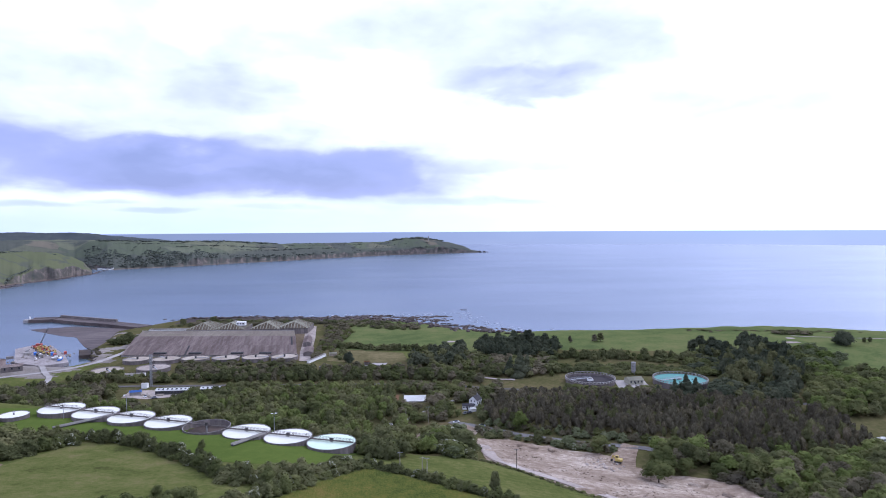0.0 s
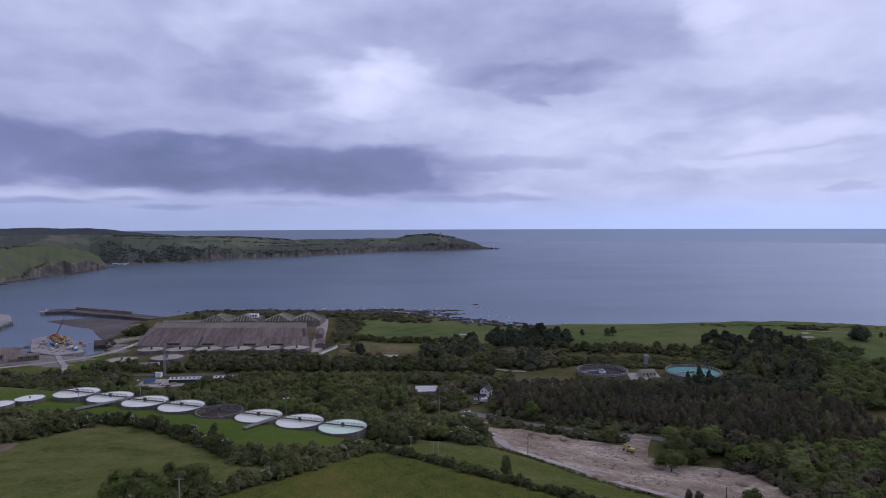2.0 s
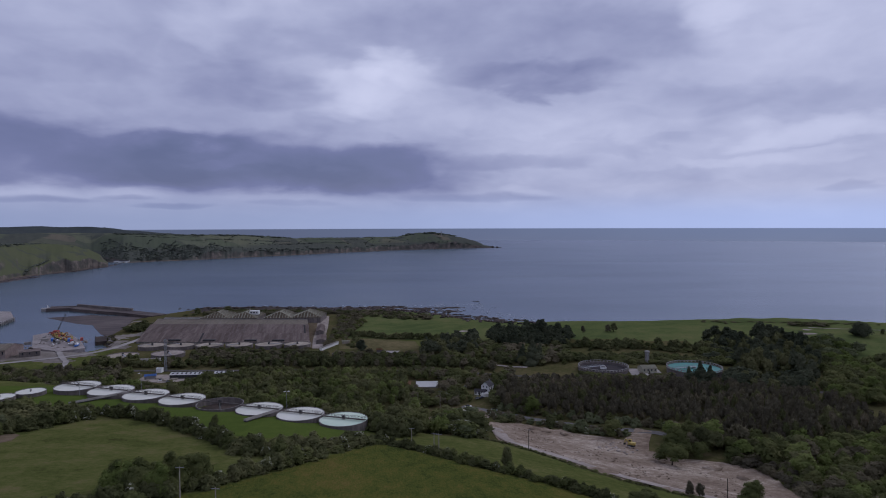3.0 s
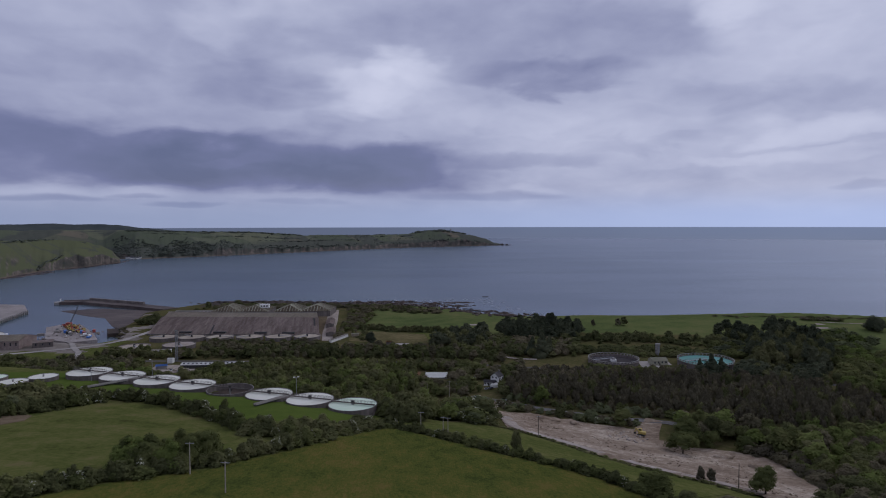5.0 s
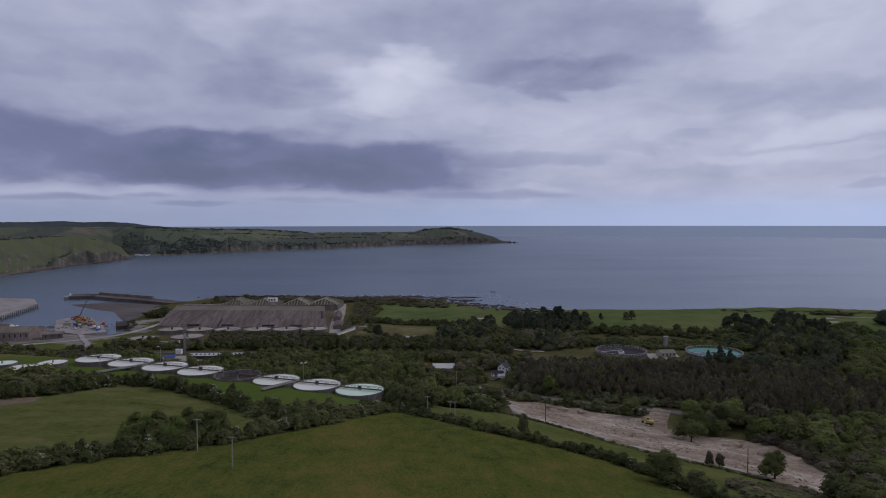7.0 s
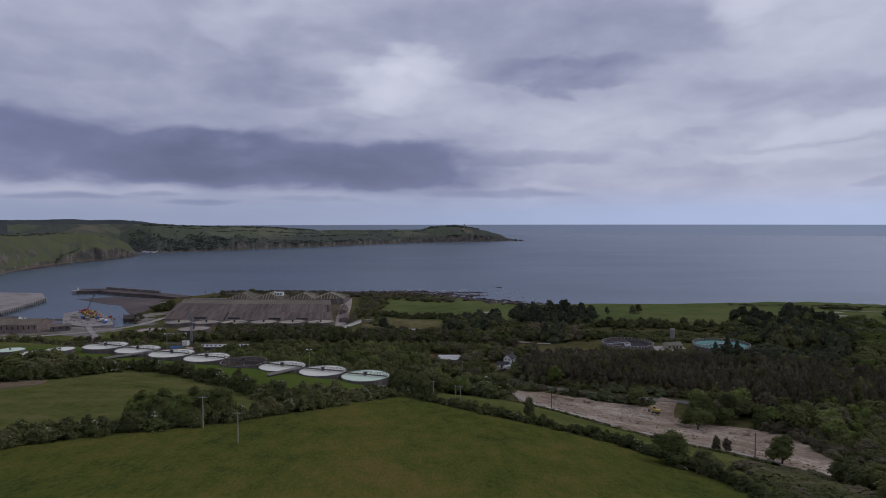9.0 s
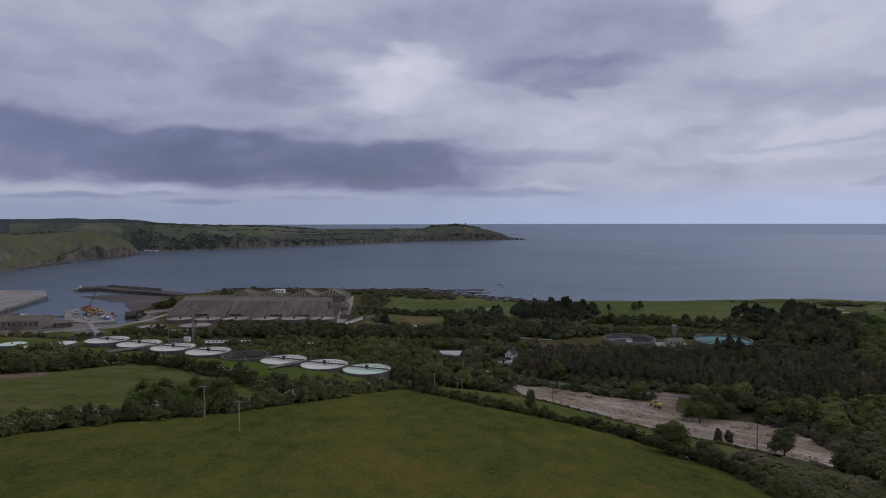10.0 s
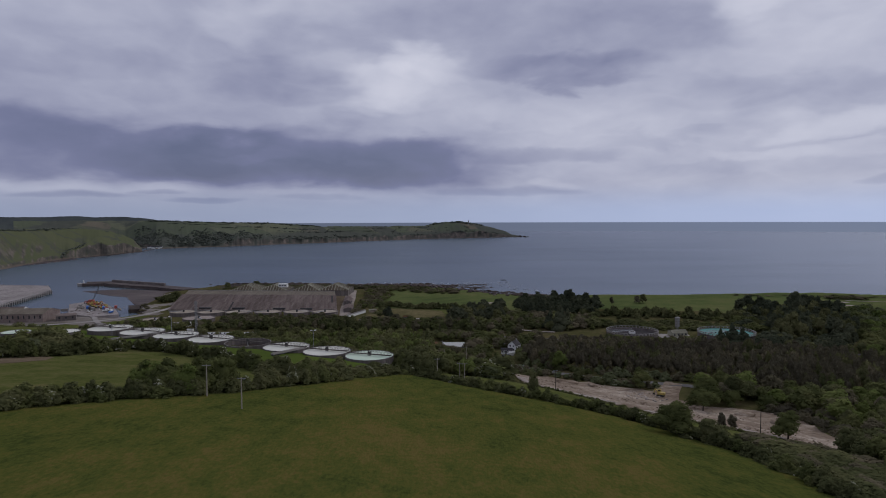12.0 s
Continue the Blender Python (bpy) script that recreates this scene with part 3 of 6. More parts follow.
def far_rise(s, cliff):
    """Height above the shore, as a share of the ridge, at the share s of the rise."""
    return cliff * step(0, 0.10, s) + (1 - cliff) * step(0.02, 1.0, s) ** 0.8


def far_land(name, table, tail, label, seed, mat):
    """A strip of coast: shore, cliff, slope of fields and ridge, going down again behind."""
    az = np.arange(table[0][0], table[-1][0], 0.06)
    cols = np.array(table).T
    dist, ridge, deep, cliff = (np.interp(az, cols[0], c) for c in cols[1:])
    steps = np.array([-30, 0, 4, 8, 14, 20, 26, 35, 45, 58, 75, 92, 110, 130, 150, 175, 200, 230, 260, 330, 420, 520, 640]) / 260
    wob = np.array([[noise.fractal((a * 0.9, s * 3.0, seed), 1.0, 2.0, 4) for s in steps] for a in az])
    crag = np.array([[noise.fractal((a * 2.2, s * 5.0, seed + 3), 1.0, 2.0, 3) for s in steps] for a in az])
    verts = np.zeros((len(az), len(steps), 3))
    for j, s in enumerate(steps):
        d = s * deep + (16 * wob[:, 0] + 7 * crag[:, 0]) * np.minimum(1, deep / 100) * (1 - step(0.05, 0.55, s)) + 6 * crag[:, j] * step(0, 0.03, s) * (1 - step(0.2, 0.5, s)) * np.minimum(1, deep / 100)
        r = dist + d
        up = np.where(s <= 0, -0.05, far_rise(s, cliff * (1 + 0.3 * wob[:, 2])))
        up = up * (1 - tail * step(1.25, 2.4, s))
        z = ridge * up + (wob[:, j] * 4.0 + crag[:, j] * 0.8) * step(0.02, 0.3, s)
        verts[:, j] = np.stack([r * np.sin(np.radians(az)), r * np.cos(np.radians(az)), z], 1)
    m = len(steps)
    i = (np.arange(len(az) - 1)[:, None] * m + np.arange(m - 1)).ravel()
    quads = np.stack([i, i + m, i + m + 1, i + 1], 1)
    ob = new(name, mesh_quads(name, verts.reshape(-1, 3), quads, [mat], None, True))
    tagged(ob, label, "headland", kind="structure")
    return az, dist, ridge, deep


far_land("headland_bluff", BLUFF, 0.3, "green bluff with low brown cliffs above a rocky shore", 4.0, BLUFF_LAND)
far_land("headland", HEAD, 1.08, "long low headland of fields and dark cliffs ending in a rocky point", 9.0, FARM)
far_land("backdrop_hills", HILLS, 0.0, "distant wooded hills beyond the bay", 15.0, HAZY_WOODS)

# ---------------------------------------------------------------- fields, tracks and yards


def ribbon(name, line, width, mat, label, category, lift=0.3):
    """A road of even width along a line, laid over the ground."""
    pts = []
    for (ax, ay), (bx, by) in zip(line, line[1:]):
        count = max(1, int(math.hypot(bx - ax, by - ay) / 4))
        pts += [Vector((ax + (bx - ax) * i / count, ay + (by - ay) * i / count)) for i in range(count)]
    pts.append(Vector(line[-1]))
    smooth = [pts[0]] + [(a + 2 * b + c) / 4 for a, b, c in zip(pts, pts[1:], pts[2:])] + [pts[-1]]
    verts, faces = [], []
    for i, p in enumerate(smooth):
        d = (smooth[min(i + 1, len(smooth) - 1)] - smooth[max(i - 1, 0)]).normalized()
        for k in (-0.5, -0.17, 0.17, 0.5):
            q = p + Vector((-d.y, d.x)) * width * k * (1 + 0.12 * math.sin(i * 1.7 + k * 9))
            verts.append((q.x, q.y, gz(q.x, q.y) + lift))
        if i:
            faces += [(4 * i - 4 + k, 4 * i - 3 + k, 4 * i + 1 + k, 4 * i + k) for k in range(3)]
    me = mesh_from(name, verts, faces, [mat], None, True)
    me.flip_normals() if me.polygons[0].normal.z < 0 else None
    return tagged(new(name, me), label, category, kind="structure")


def prism(bm, line, z0, z1):
    lo, hi = [bm.verts.new((x, y, z0)) for x, y in line], [bm.verts.new((x, y, z1)) for x, y in line]
    for i in range(len(line)):
        k = (i + 1) % len(line)
        bm.faces.new((lo[i], lo[k], hi[k], hi[i]))
    bm.faces.new(hi)
    bm.faces.new(lo[::-1])
    bmesh.ops.recalc_face_normals(bm, faces=bm.faces[:])


def slab(name, line, z0, z1, mat, label, category, kind="structure"):
    """A flat-topped block of the given outline."""
    bm = bmesh.new()
    prism(bm, line, z0, z1)
    return tagged(new(name, bm_mesh(name, bm, mat)), label, category, kind=kind)


patch("field_meadow", [(-118, 100), (-99, 131), (-85, 149), (-64, 168), (-47, 198), (-36, 221), (-22, 241), (-8, 237), (6, 227), (19, 217), (34, 210), (50, 197), (60, 178), (67, 156), (69, 134), (68, 100), (60, 45), (-20, 40), (-110, 50)], MEADOW, "wide hay meadow of mixed green and reddish grass", "field", 0.14, 5)
patch("field_pasture", [(-160, 196), (-150, 222), (-143, 264), (-136, 275), (-121, 260), (-100, 247), (-80, 227), (-68, 212), (-70, 200), (-76, 182), (-87, 166), (-106, 150), (-140, 146), (-175, 170)], PASTURE, "grazed pasture with worn brown patches", "field", 0.14, 5)
patch("field_strip", [(-16, 252), (6, 233), (35, 214), (52, 201), (63, 180), (80, 195), (100, 214), (76, 235), (57, 253), (41, 274), (28, 287), (8, 290), (-8, 272)], GRASS, "narrow strip of rough grass beside the clay track", "field", 0.14, 5)
patch("tank_lawn", [(-225, 275), (-191, 280), (-165, 274), (-145, 275), (-127, 268), (-105, 256), (-78, 240), (-62, 238), (-42, 240), (-33, 254), (-22, 275), (-60, 292), (-190, 332), (-235, 322)], LAWN, "mown green grass round the settling tanks", "lawn", 0.14, 5)
patch("clay_track", [(28, 345), (29, 292), (41, 277), (58, 256), (76, 238), (95, 226), (104, 217), (128, 199), (145, 221), (154, 262), (154, 292), (140, 304), (116, 311), (109, 320), (113, 332), (121, 350), (113, 355), (101, 337), (91, 343), (78, 348), (64, 356), (49, 366), (32, 363)], CLAY, "broad slope of rutted pinkish clay and rubble", "track", 0.2, 2.5, rough=1.3)
ribbon("haul_road", [(31, 340), (33, 300), (44, 282), (61, 262), (79, 244), (98, 231), (112, 220)], 6.5, HAUL, "pale worn haul road along the foot of the field", "road", 0.55)
patch("field_bare_earth", [(-172, 196), (-160, 222), (-155, 229), (-150, 226), (-147, 217), (-150, 206), (-158, 192)], EARTH, "bare reddish earth in the pasture corner", "field", 0.22, 4)
ribbon("lane", [(-30, 392), (-10, 409), (2, 428), (15, 445), (30, 465), (39, 484), (60, 500)], 3.8, CONCRETE, "narrow grey concrete lane between hedges", "road")
ribbon("back_road", [(16, 402), (30, 394), (58, 374), (86, 360), (120, 350), (160, 326)], 6.0, OLD_TARMAC, "grey worn tarmac road below the brown wood", "road")
ribbon("upper_lane", [(36, 536), (46, 524), (58, 515), (74, 512)], 4.2, HAUL, "short pale track among the bushes", "road", 0.5)
patch("clay_apron", [(-10, 376), (-2, 368), (14, 378), (30, 372), (34, 386), (26, 396), (8, 388)], CLAY, "pale trodden ground by the lane", "ground", 0.35)
ribbon("railway_bed", [(-420, 508), (-250, 508), (-120, 506), (0, 502), (60, 484), (150, 462), (260, 432), (400, 400)], 5.5, BALLAST, "grey ballast bed of a railway line", "railway", 0.3)
patch("works_yard", [(-226, 474), (-205, 468), (-175, 477), (-152, 483), (-152, 494), (-228, 494)], HAUL, "pale rubble yard round low works buildings", "yard", 0.3)
ribbon("quay_road", [(-440, 505), (-371, 538), (-340, 558), (-320, 576), (-309, 600), (-306, 640), (-306, 668)], 6.5, PALE, "pale dusty road to the drying sheds", "road")
ribbon("quay_road_spur", [(-300, 498), (-306, 512), (-317, 541), (-334, 562), (-350, 586), (-370, 606)], 4.5, PALE, "pale dusty track to the quay", "road", 0.5)
patch("shed_yard", [(-138, 812), (-150, 808), (-136, 713), (-126, 641), (-118, 596), (-108, 596), (-115, 646), (-124, 720)], HAUL, "white clay-dusted concrete yard beside the sheds", "yard", 0.4)
patch("shed_apron", [(-126, 606), (-118, 597), (-126, 641), (-136, 713), (-150, 806), (-176, 806), (-142, 700), (-129, 640)], EARTH, "brown trodden earth along the shed end", "yard", 0.3)
patch("field_rough", [(-92, 596), (-98, 630), (-102, 652), (-60, 642), (-22, 632), (-16, 600), (-20, 584), (-60, 586)], BROWN_GRASS, "rough field of brown tussocky grass beside the railway", "field", 0.2)
patch("hardstanding", [(-50, 576), (-36, 575), (-34, 583), (-49, 584)], PALE, "pale concrete hardstanding in the rough field", "yard", 0.4)
patch("clarifier_yard", [(150, 478), (160, 478), (176, 486), (178, 505), (154, 506)], PALE, "pale concrete apron between the clarifiers", "yard", 0.3)
for x, y, w in ((376, 632, 9), (388, 655, 5), (30, 690, 6)):
    patch("bunker", [(x - w, y - 3), (x - w * 0.3, y - 5), (x + w, y - 2), (x + w * 0.8, y + 3), (x - w * 0.5, y + 5)], HAUL, "pale bare path worn in the cliff-top grass", "path", 0.3)
ribbon("field_path", [(396, 667), (420, 660), (472, 647), (540, 630)], 2.6, HAUL, "pale sandy path across the cliff-top grass", "path")
mud = mesh_from("mud_flat", [(-340, 812, 0.9), (-462, 848, 0.7), (-510, 828, 0.12), (-440, 776, 0.12), (-415, 764, 0.15), (-398, 738, 0.12), (-372, 700, 0.12), (-350, 676, 0.8), (-340, 760, 1.2), (-385, 790, 0.6)],
                [(0, 1, 9), (1, 2, 3, 9), (3, 4, 9), (4, 5, 9), (5, 6, 7, 8), (5, 8, 9), (8, 0, 9)], [SAND])
tagged(new("mud_flat", mud), "brown mud bared by the tide inside the harbour", "beach", kind="structure")

# ---------------------------------------------------------------- settling tanks
ROW = Vector((-19.7, 6.3, 0)).normalized()
ROW_TURN = math.degrees(math.atan2(ROW.y, ROW.x))


PANELS = {}


def panel_mesh(height):
    """One cast panel of a tank wall, hanging from its top edge."""
    if height not in PANELS:
        bm = bmesh.new()
        box(bm, -0.05, 0.10, -0.69, 0.69, -height, 0)
        PANELS[height] = bm_mesh("wall_panel", bm, TANKWALL)
    return PANELS[height]


def settling_tank(at, ground_z, water, label, empty=False, bridge=True, radius=10.25):
    top = at[2]
    wall = round(top - ground_z + 1.2, 1)
    tank = thing("settling_tank", (at[0], at[1], top), ROW_TURN, label, "tank", "settling tanks in a row")
    bm = bmesh.new()
    lathe(bm, [(radius - 0.05, -wall), (radius, -0.45), (radius + 0.16, -0.42), (radius + 0.16, 0.0), (radius - 0.13, 0.0), (radius - 0.13, -3.6 if empty else -1.2)], 64)
    part("wall", bm, TANKWALL, tank)
    bm = bmesh.new()
    level = max(-2.7, max(gz(at[0] + dx, at[1] + dy) for dx in (-4, 0, 4) for dy in (-4, 0, 4)) + 0.3 - top) if empty else -0.14
    lathe(bm, [(radius - 0.14, level), (6.0, level - 0.02), (2.0, level - 0.03), (0.2, level - 0.03)], 64, True)
    part("water" if not empty else "tank_floor", bm, water, tank)
    bm = bmesh.new()
    lathe(bm, [(radius - 0.10, 0.02), (radius + 0.12, 0.02), (radius + 0.12, 0.06), (radius - 0.10, 0.06), (radius - 0.10, 0.02)], 64)
    part("rim", bm, CONCRETE, tank)
    count = 44 if radius > 8 else 30
    for i in range(count):
        panel = new("wall_panel", panel_mesh(round(wall, 2)))
        panel.parent = tank
        a = 2 * math.pi * i / count
        panel.location, panel.rotation_euler = (radius * math.cos(a), radius * math.sin(a), -0.47), (0, 0, a)
    bm = bmesh.new()
    tube(bm, (0, 0, -3.5), (0, 0, 0.9), 0.40, 0.40, 12)
    part("centre_column", bm, CONCRETE, tank)
    if bridge:
        bm = bmesh.new()
        box(bm, -radius, radius, -0.32, 0.32, 0.55, 0.63)
        box(bm, -radius, radius, -0.45, -0.35, 0.30, 0.68)
        box(bm, -radius, radius, 0.35, 0.45, 0.30, 0.68)
        span = part("bridge", bm, GIRDER, tank)
        bm = bmesh.new()
        for side in (-0.42, 0.42):
            bar(bm, (-radius, side, 1.75), (radius, side, 1.75), 0.07)
            bar(bm, (-radius, side, 1.25), (radius, side, 1.25), 0.05)
            for i in range(14):
                x = -radius + i * 2 * radius / 13
                bar(bm, (x, side, 0.7), (x, side, 1.78), 0.06)
        part("handrail", bm, GIRDER, span)
        bm = bmesh.new()
        box(bm, -0.6, 0.6, -0.4, 0.4, 0.7, 1.5)
        for dx in (-0.5, 0.5):
            for dy in (-0.32, 0.32):
                box(bm, dx - 0.08, dx + 0.08, dy - 0.08, dy + 0.08, -1.0, 0.7)
        part("drive_unit", bm, DARK, span)
    return tank


for i in range(8):
    x, y = -40.1 - 19.7 * i, 268.2 + 6.3 * i
    top = 37.0 + 0.55 * i
    if i == 0:
        settling_tank((x, y, top), gz(x, y), SLURRY_GREEN, "round concrete settling tank of pale green water with a steel bridge")
    elif i == 3:
        settling_tank((x, y, top), gz(x, y), SHORE, "round concrete settling tank, drained and stained dark inside", empty=True)
    else:
        settling_tank((x, y, top), gz(x, y), SLURRY, "round concrete settling tank full of white clay slurry")
for x, y, water, label in ((-202.5, 292, SLURRY, "small round tank of white slurry beside tall bushes"), (-194.5, 302, SLURRY, "small round tank of white slurry behind its twin"), (-218, 300, SLURRY_GREEN, "small round tank of pale green water beside the lawn")):
    settling_tank((x, y, 41.0), gz(x, y), water, label, bridge=False, radius=6.3)



def chute(a, b, label):
    """An inclined covered walkway on trestles, from the lawn up to the tank tops."""
    at = Vector(a)
    ob = thing("inclined_chute", at, 0, label, "walkway", "chutes up to the tanks")
    d = Vector(b) - at
    bm = bmesh.new()
    bar(bm, (0, 0, 0.3), d, 1.2, 0.35)
    part("deck", bm, DARK, ob)
    side = Vector((-d.y, d.x, 0)).normalized()
    for s in (-0.65, 0.65):
        bm = bmesh.new()
        bar(bm, side * s + Vector((0, 0, 0.85)), d + side * s + Vector((0, 0, 0.55)), 0.26, 0.7)
        part("side_panel", bm, PALE, ob)
    for k in (0.3, 0.6, 0.85):
        p = d * k
        for s in (-0.55, 0.55):
            bm = bmesh.new()
            q = p + side * s
            bar(bm, q, (q.x, q.y, gz(at.x + q.x, at.y + q.y) - at.z - 0.2), 0.2)
            part("trestle_leg", bm, DARK, ob)


chute((-166, 284, gz(-166, 284) + 0.2), (-147.5, 303.5, 39.6), "long grey inclined walkway resting on the lawn")
chute((-80, 261, gz(-80, 261) + 0.2), (-70.5, 278, 37.6), "short grey inclined walkway of two troughs")
# ---------------------------------------------------------------- trees and hedges
ICO = None


def ico_points():
    bm = bmesh.new()
    bmesh.ops.create_icosphere(bm, subdivisions=1, radius=1.0)
    v = np.array([p.co[:] for p in bm.verts])
    f = np.array([[q.index for q in face.verts] for face in bm.faces])
    bm.free()
    return v, f


ICO = ico_points()
OCTA = (np.array([(1, 0, 0), (-1, 0, 0), (0, 1, 0), (0, -1, 0), (0, 0, 1), (0, 0, -1)], float), np.array([(0, 2, 4), (2, 1, 4), (1, 3, 4), (3, 0, 4), (2, 0, 5), (1, 2, 5), (3, 1, 5), (0, 3, 5)]))


def crown(rng, lobes, leaves, leaf, squash=0.9, cone=False, small=0.17, large=0.29, reach=0.26, low=0.22, rise=0.50, core=None):
    """Vertices and triangles of a crown one metre high and about one wide: lobes of foliage, each with many small leaf sprays."""
    verts, tris, base = [], [], 0
    core = core or ICO
    for k in range(lobes):
        if cone:
            h = 0.06 + 0.88 * (k / max(lobes - 1, 1))
            spread = 0.36 * (1 - h) + 0.03
            a = rng.uniform(0, 6.28)
            c = np.array([spread * 0.6 * np.cos(a), spread * 0.6 * np.sin(a), h])
            r = np.array([spread, spread, 0.16]) * rng.uniform(0.8, 1.15)
        else:
            d = rng.normal(size=3)
            d /= np.linalg.norm(d)
            d[2] = abs(d[2])
            out = reach * rng.uniform(0.75, 1.15)
            c = np.array([out * d[0], out * d[1], low + rise * d[2] * rng.uniform(0.8, 1.1)]) if k else np.array([0, 0, low + 0.45 * rise])
            r = np.array([1, 1, squash]) * (rng.uniform(small, large) if k else 0.36)
        body = core if k else ICO
        v = body[0] * (1 + 0.12 * rng.normal(size=(len(body[0]), 1))) * r * (0.93 if body is ICO else 1.05) + c
        verts.append(v)
        tris.append(body[1] + base)
        base += len(v)
        d = rng.normal(size=(leaves, 3))
        d /= np.linalg.norm(d, axis=1)[:, None]
        d[:, 2] = np.where(d[:, 2] < -0.35, -d[:, 2], d[:, 2])
        p = c + d * r * rng.uniform(0.86, 1.12, (leaves, 1))
        nrm = d + 0.30 * rng.normal(size=(leaves, 3))
        nrm /= np.linalg.norm(nrm, axis=1)[:, None]
        u = np.cross(nrm, rng.normal(size=(leaves, 3)))
        u /= np.linalg.norm(u, axis=1)[:, None] + 1e-9
        w = np.cross(nrm, u)
        s = leaf * rng.uniform(0.6, 1.4, (leaves, 1))
        q = np.stack([p - u * s, p + w * s * 0.7, p + u * s + nrm * s * 0.3, p - w * s * 0.7], 1).reshape(-1, 3)
        verts.append(q)
        i = base + 4 * np.arange(leaves)
        tris.append(np.stack([i, i + 1, i + 2], 1))
        tris.append(np.stack([i, i + 2, i + 3], 1))
        base += len(q)
    return np.concatenate(verts), np.concatenate(tris)


def tree_form(rng, lobes, sprays, leaf, spread=0.30, lobe=(0.15, 0.27), low=0.22, high=0.86, flat=0.9, scatter=0.24, upright=0.0, heart=0.30):
    """A crown one metre high and about one wide: uneven lobes, each a thin coat of leaf sprays over a smaller core."""
    centres, radii = [np.array([0, 0, (low + high) / 2])], [heart]
    for _ in range(lobes):
        z = rng.uniform(0, 1)
        out = spread * math.sqrt(rng.uniform(0.15, 1.0)) * (1.0 - 0.62 * z ** 2)
        a = rng.uniform(0, 6.28)
        centres.append(np.array([out * math.cos(a), out * math.sin(a), low + (high - low) * z]))
        radii.append(rng.uniform(*lobe) * (1.0 - 0.30 * z))
    verts, tris, base = [], [], 0
    for k, (c, r) in enumerate(zip(centres, radii)):
        body = ICO if k == 0 else OCTA
        v = body[0] * (1 + 0.15 * rng.normal(size=(len(body[0]), 1))) * r * (0.90, 0.90, 0.90 * flat) + c
        verts.append(v)
        tris.append(body[1] + base)
        base += len(v)
    share = np.array(radii) ** 2
    pick = rng.choice(len(radii), sprays, p=share / share.sum())
    c, r = np.array(centres)[pick], np.array(radii)[pick][:, None]
    d = rng.normal(size=(sprays, 3))
    d /= np.linalg.norm(d, axis=1)[:, None]
    d[:, 2] = np.where(d[:, 2] < -0.55, -d[:, 2], d[:, 2])
    p = c + d * r * (1, 1, flat) * rng.uniform(0.86, 1.13, (sprays, 1))
    inside = np.zeros(sprays, bool)
    for k, (q, s) in enumerate(zip(centres, radii)):
        inside |= (np.linalg.norm((p - q) / (1, 1, flat), axis=1) < 0.70 * s) & (pick != k)
    p, d = p[~inside], d[~inside]
    m = len(p)
    nrm = 0.8 * d + np.array([0, 0, 0.40]) + scatter * rng.normal(size=(m, 3))
    nrm /= np.linalg.norm(nrm, axis=1)[:, None]
    way = rng.normal(size=(m, 3)) * (1 - upright) + np.array([0, 0, 1.6]) * upright
    u = way - nrm * (way * nrm).sum(1)[:, None] * (1 - upright)
    u /= np.linalg.norm(u, axis=1)[:, None] + 1e-9
    w = np.cross(nrm, u)
    s = leaf * rng.uniform(0.55, 1.5, (m, 1))
    thin = 0.85 - 0.5 * upright
    q = np.stack([p - u * s, p + (u * 0.8 + w * thin) * s, p + (u * 0.8 - w * thin) * s], 1).reshape(-1, 3)
    i = base + 3 * np.arange(m)
    return np.concatenate(verts + [q]), np.concatenate(tris + [np.stack([i, i + 1, i + 2], 1)])


RNG = np.random.default_rng(7)
FORMS = {
    "wood": [tree_form(RNG, 8, 430, 0.050) for _ in range(12)],
    "big": [tree_form(RNG, 12, 900, 0.034, lobe=(0.12, 0.24)) for _ in range(12)],
    "near": [tree_form(RNG, 14, 2200, 0.021, 0.34, (0.12, 0.24), 0.10, 0.82) for _ in range(6)],
    "far": [tree_form(RNG, 6, 260, 0.062) for _ in range(10)],
    "shrub": [tree_form(RNG, 9, 560, 0.044, 0.34, (0.14, 0.26), 0.10, 0.78, 0.95) for _ in range(12)],
    "tiny": [crown(RNG, 4, 5, 0.11, small=0.18, large=0.30, reach=0.32, low=0.2, rise=0.5, core=OCTA) for _ in range(8)],
    "pine": [tree_form(RNG, 10, 560, 0.050, 0.34, (0.15, 0.26), 0.28, 0.86, 0.80, 0.5, heart=0.28) for _ in range(10)],
    "alder": [tree_form(RNG, 6, 400, 0.062, 0.24, (0.13, 0.22), 0.20, 0.88, 1.35, 0.45, 0.75, 0.22) for _ in range(10)],
}


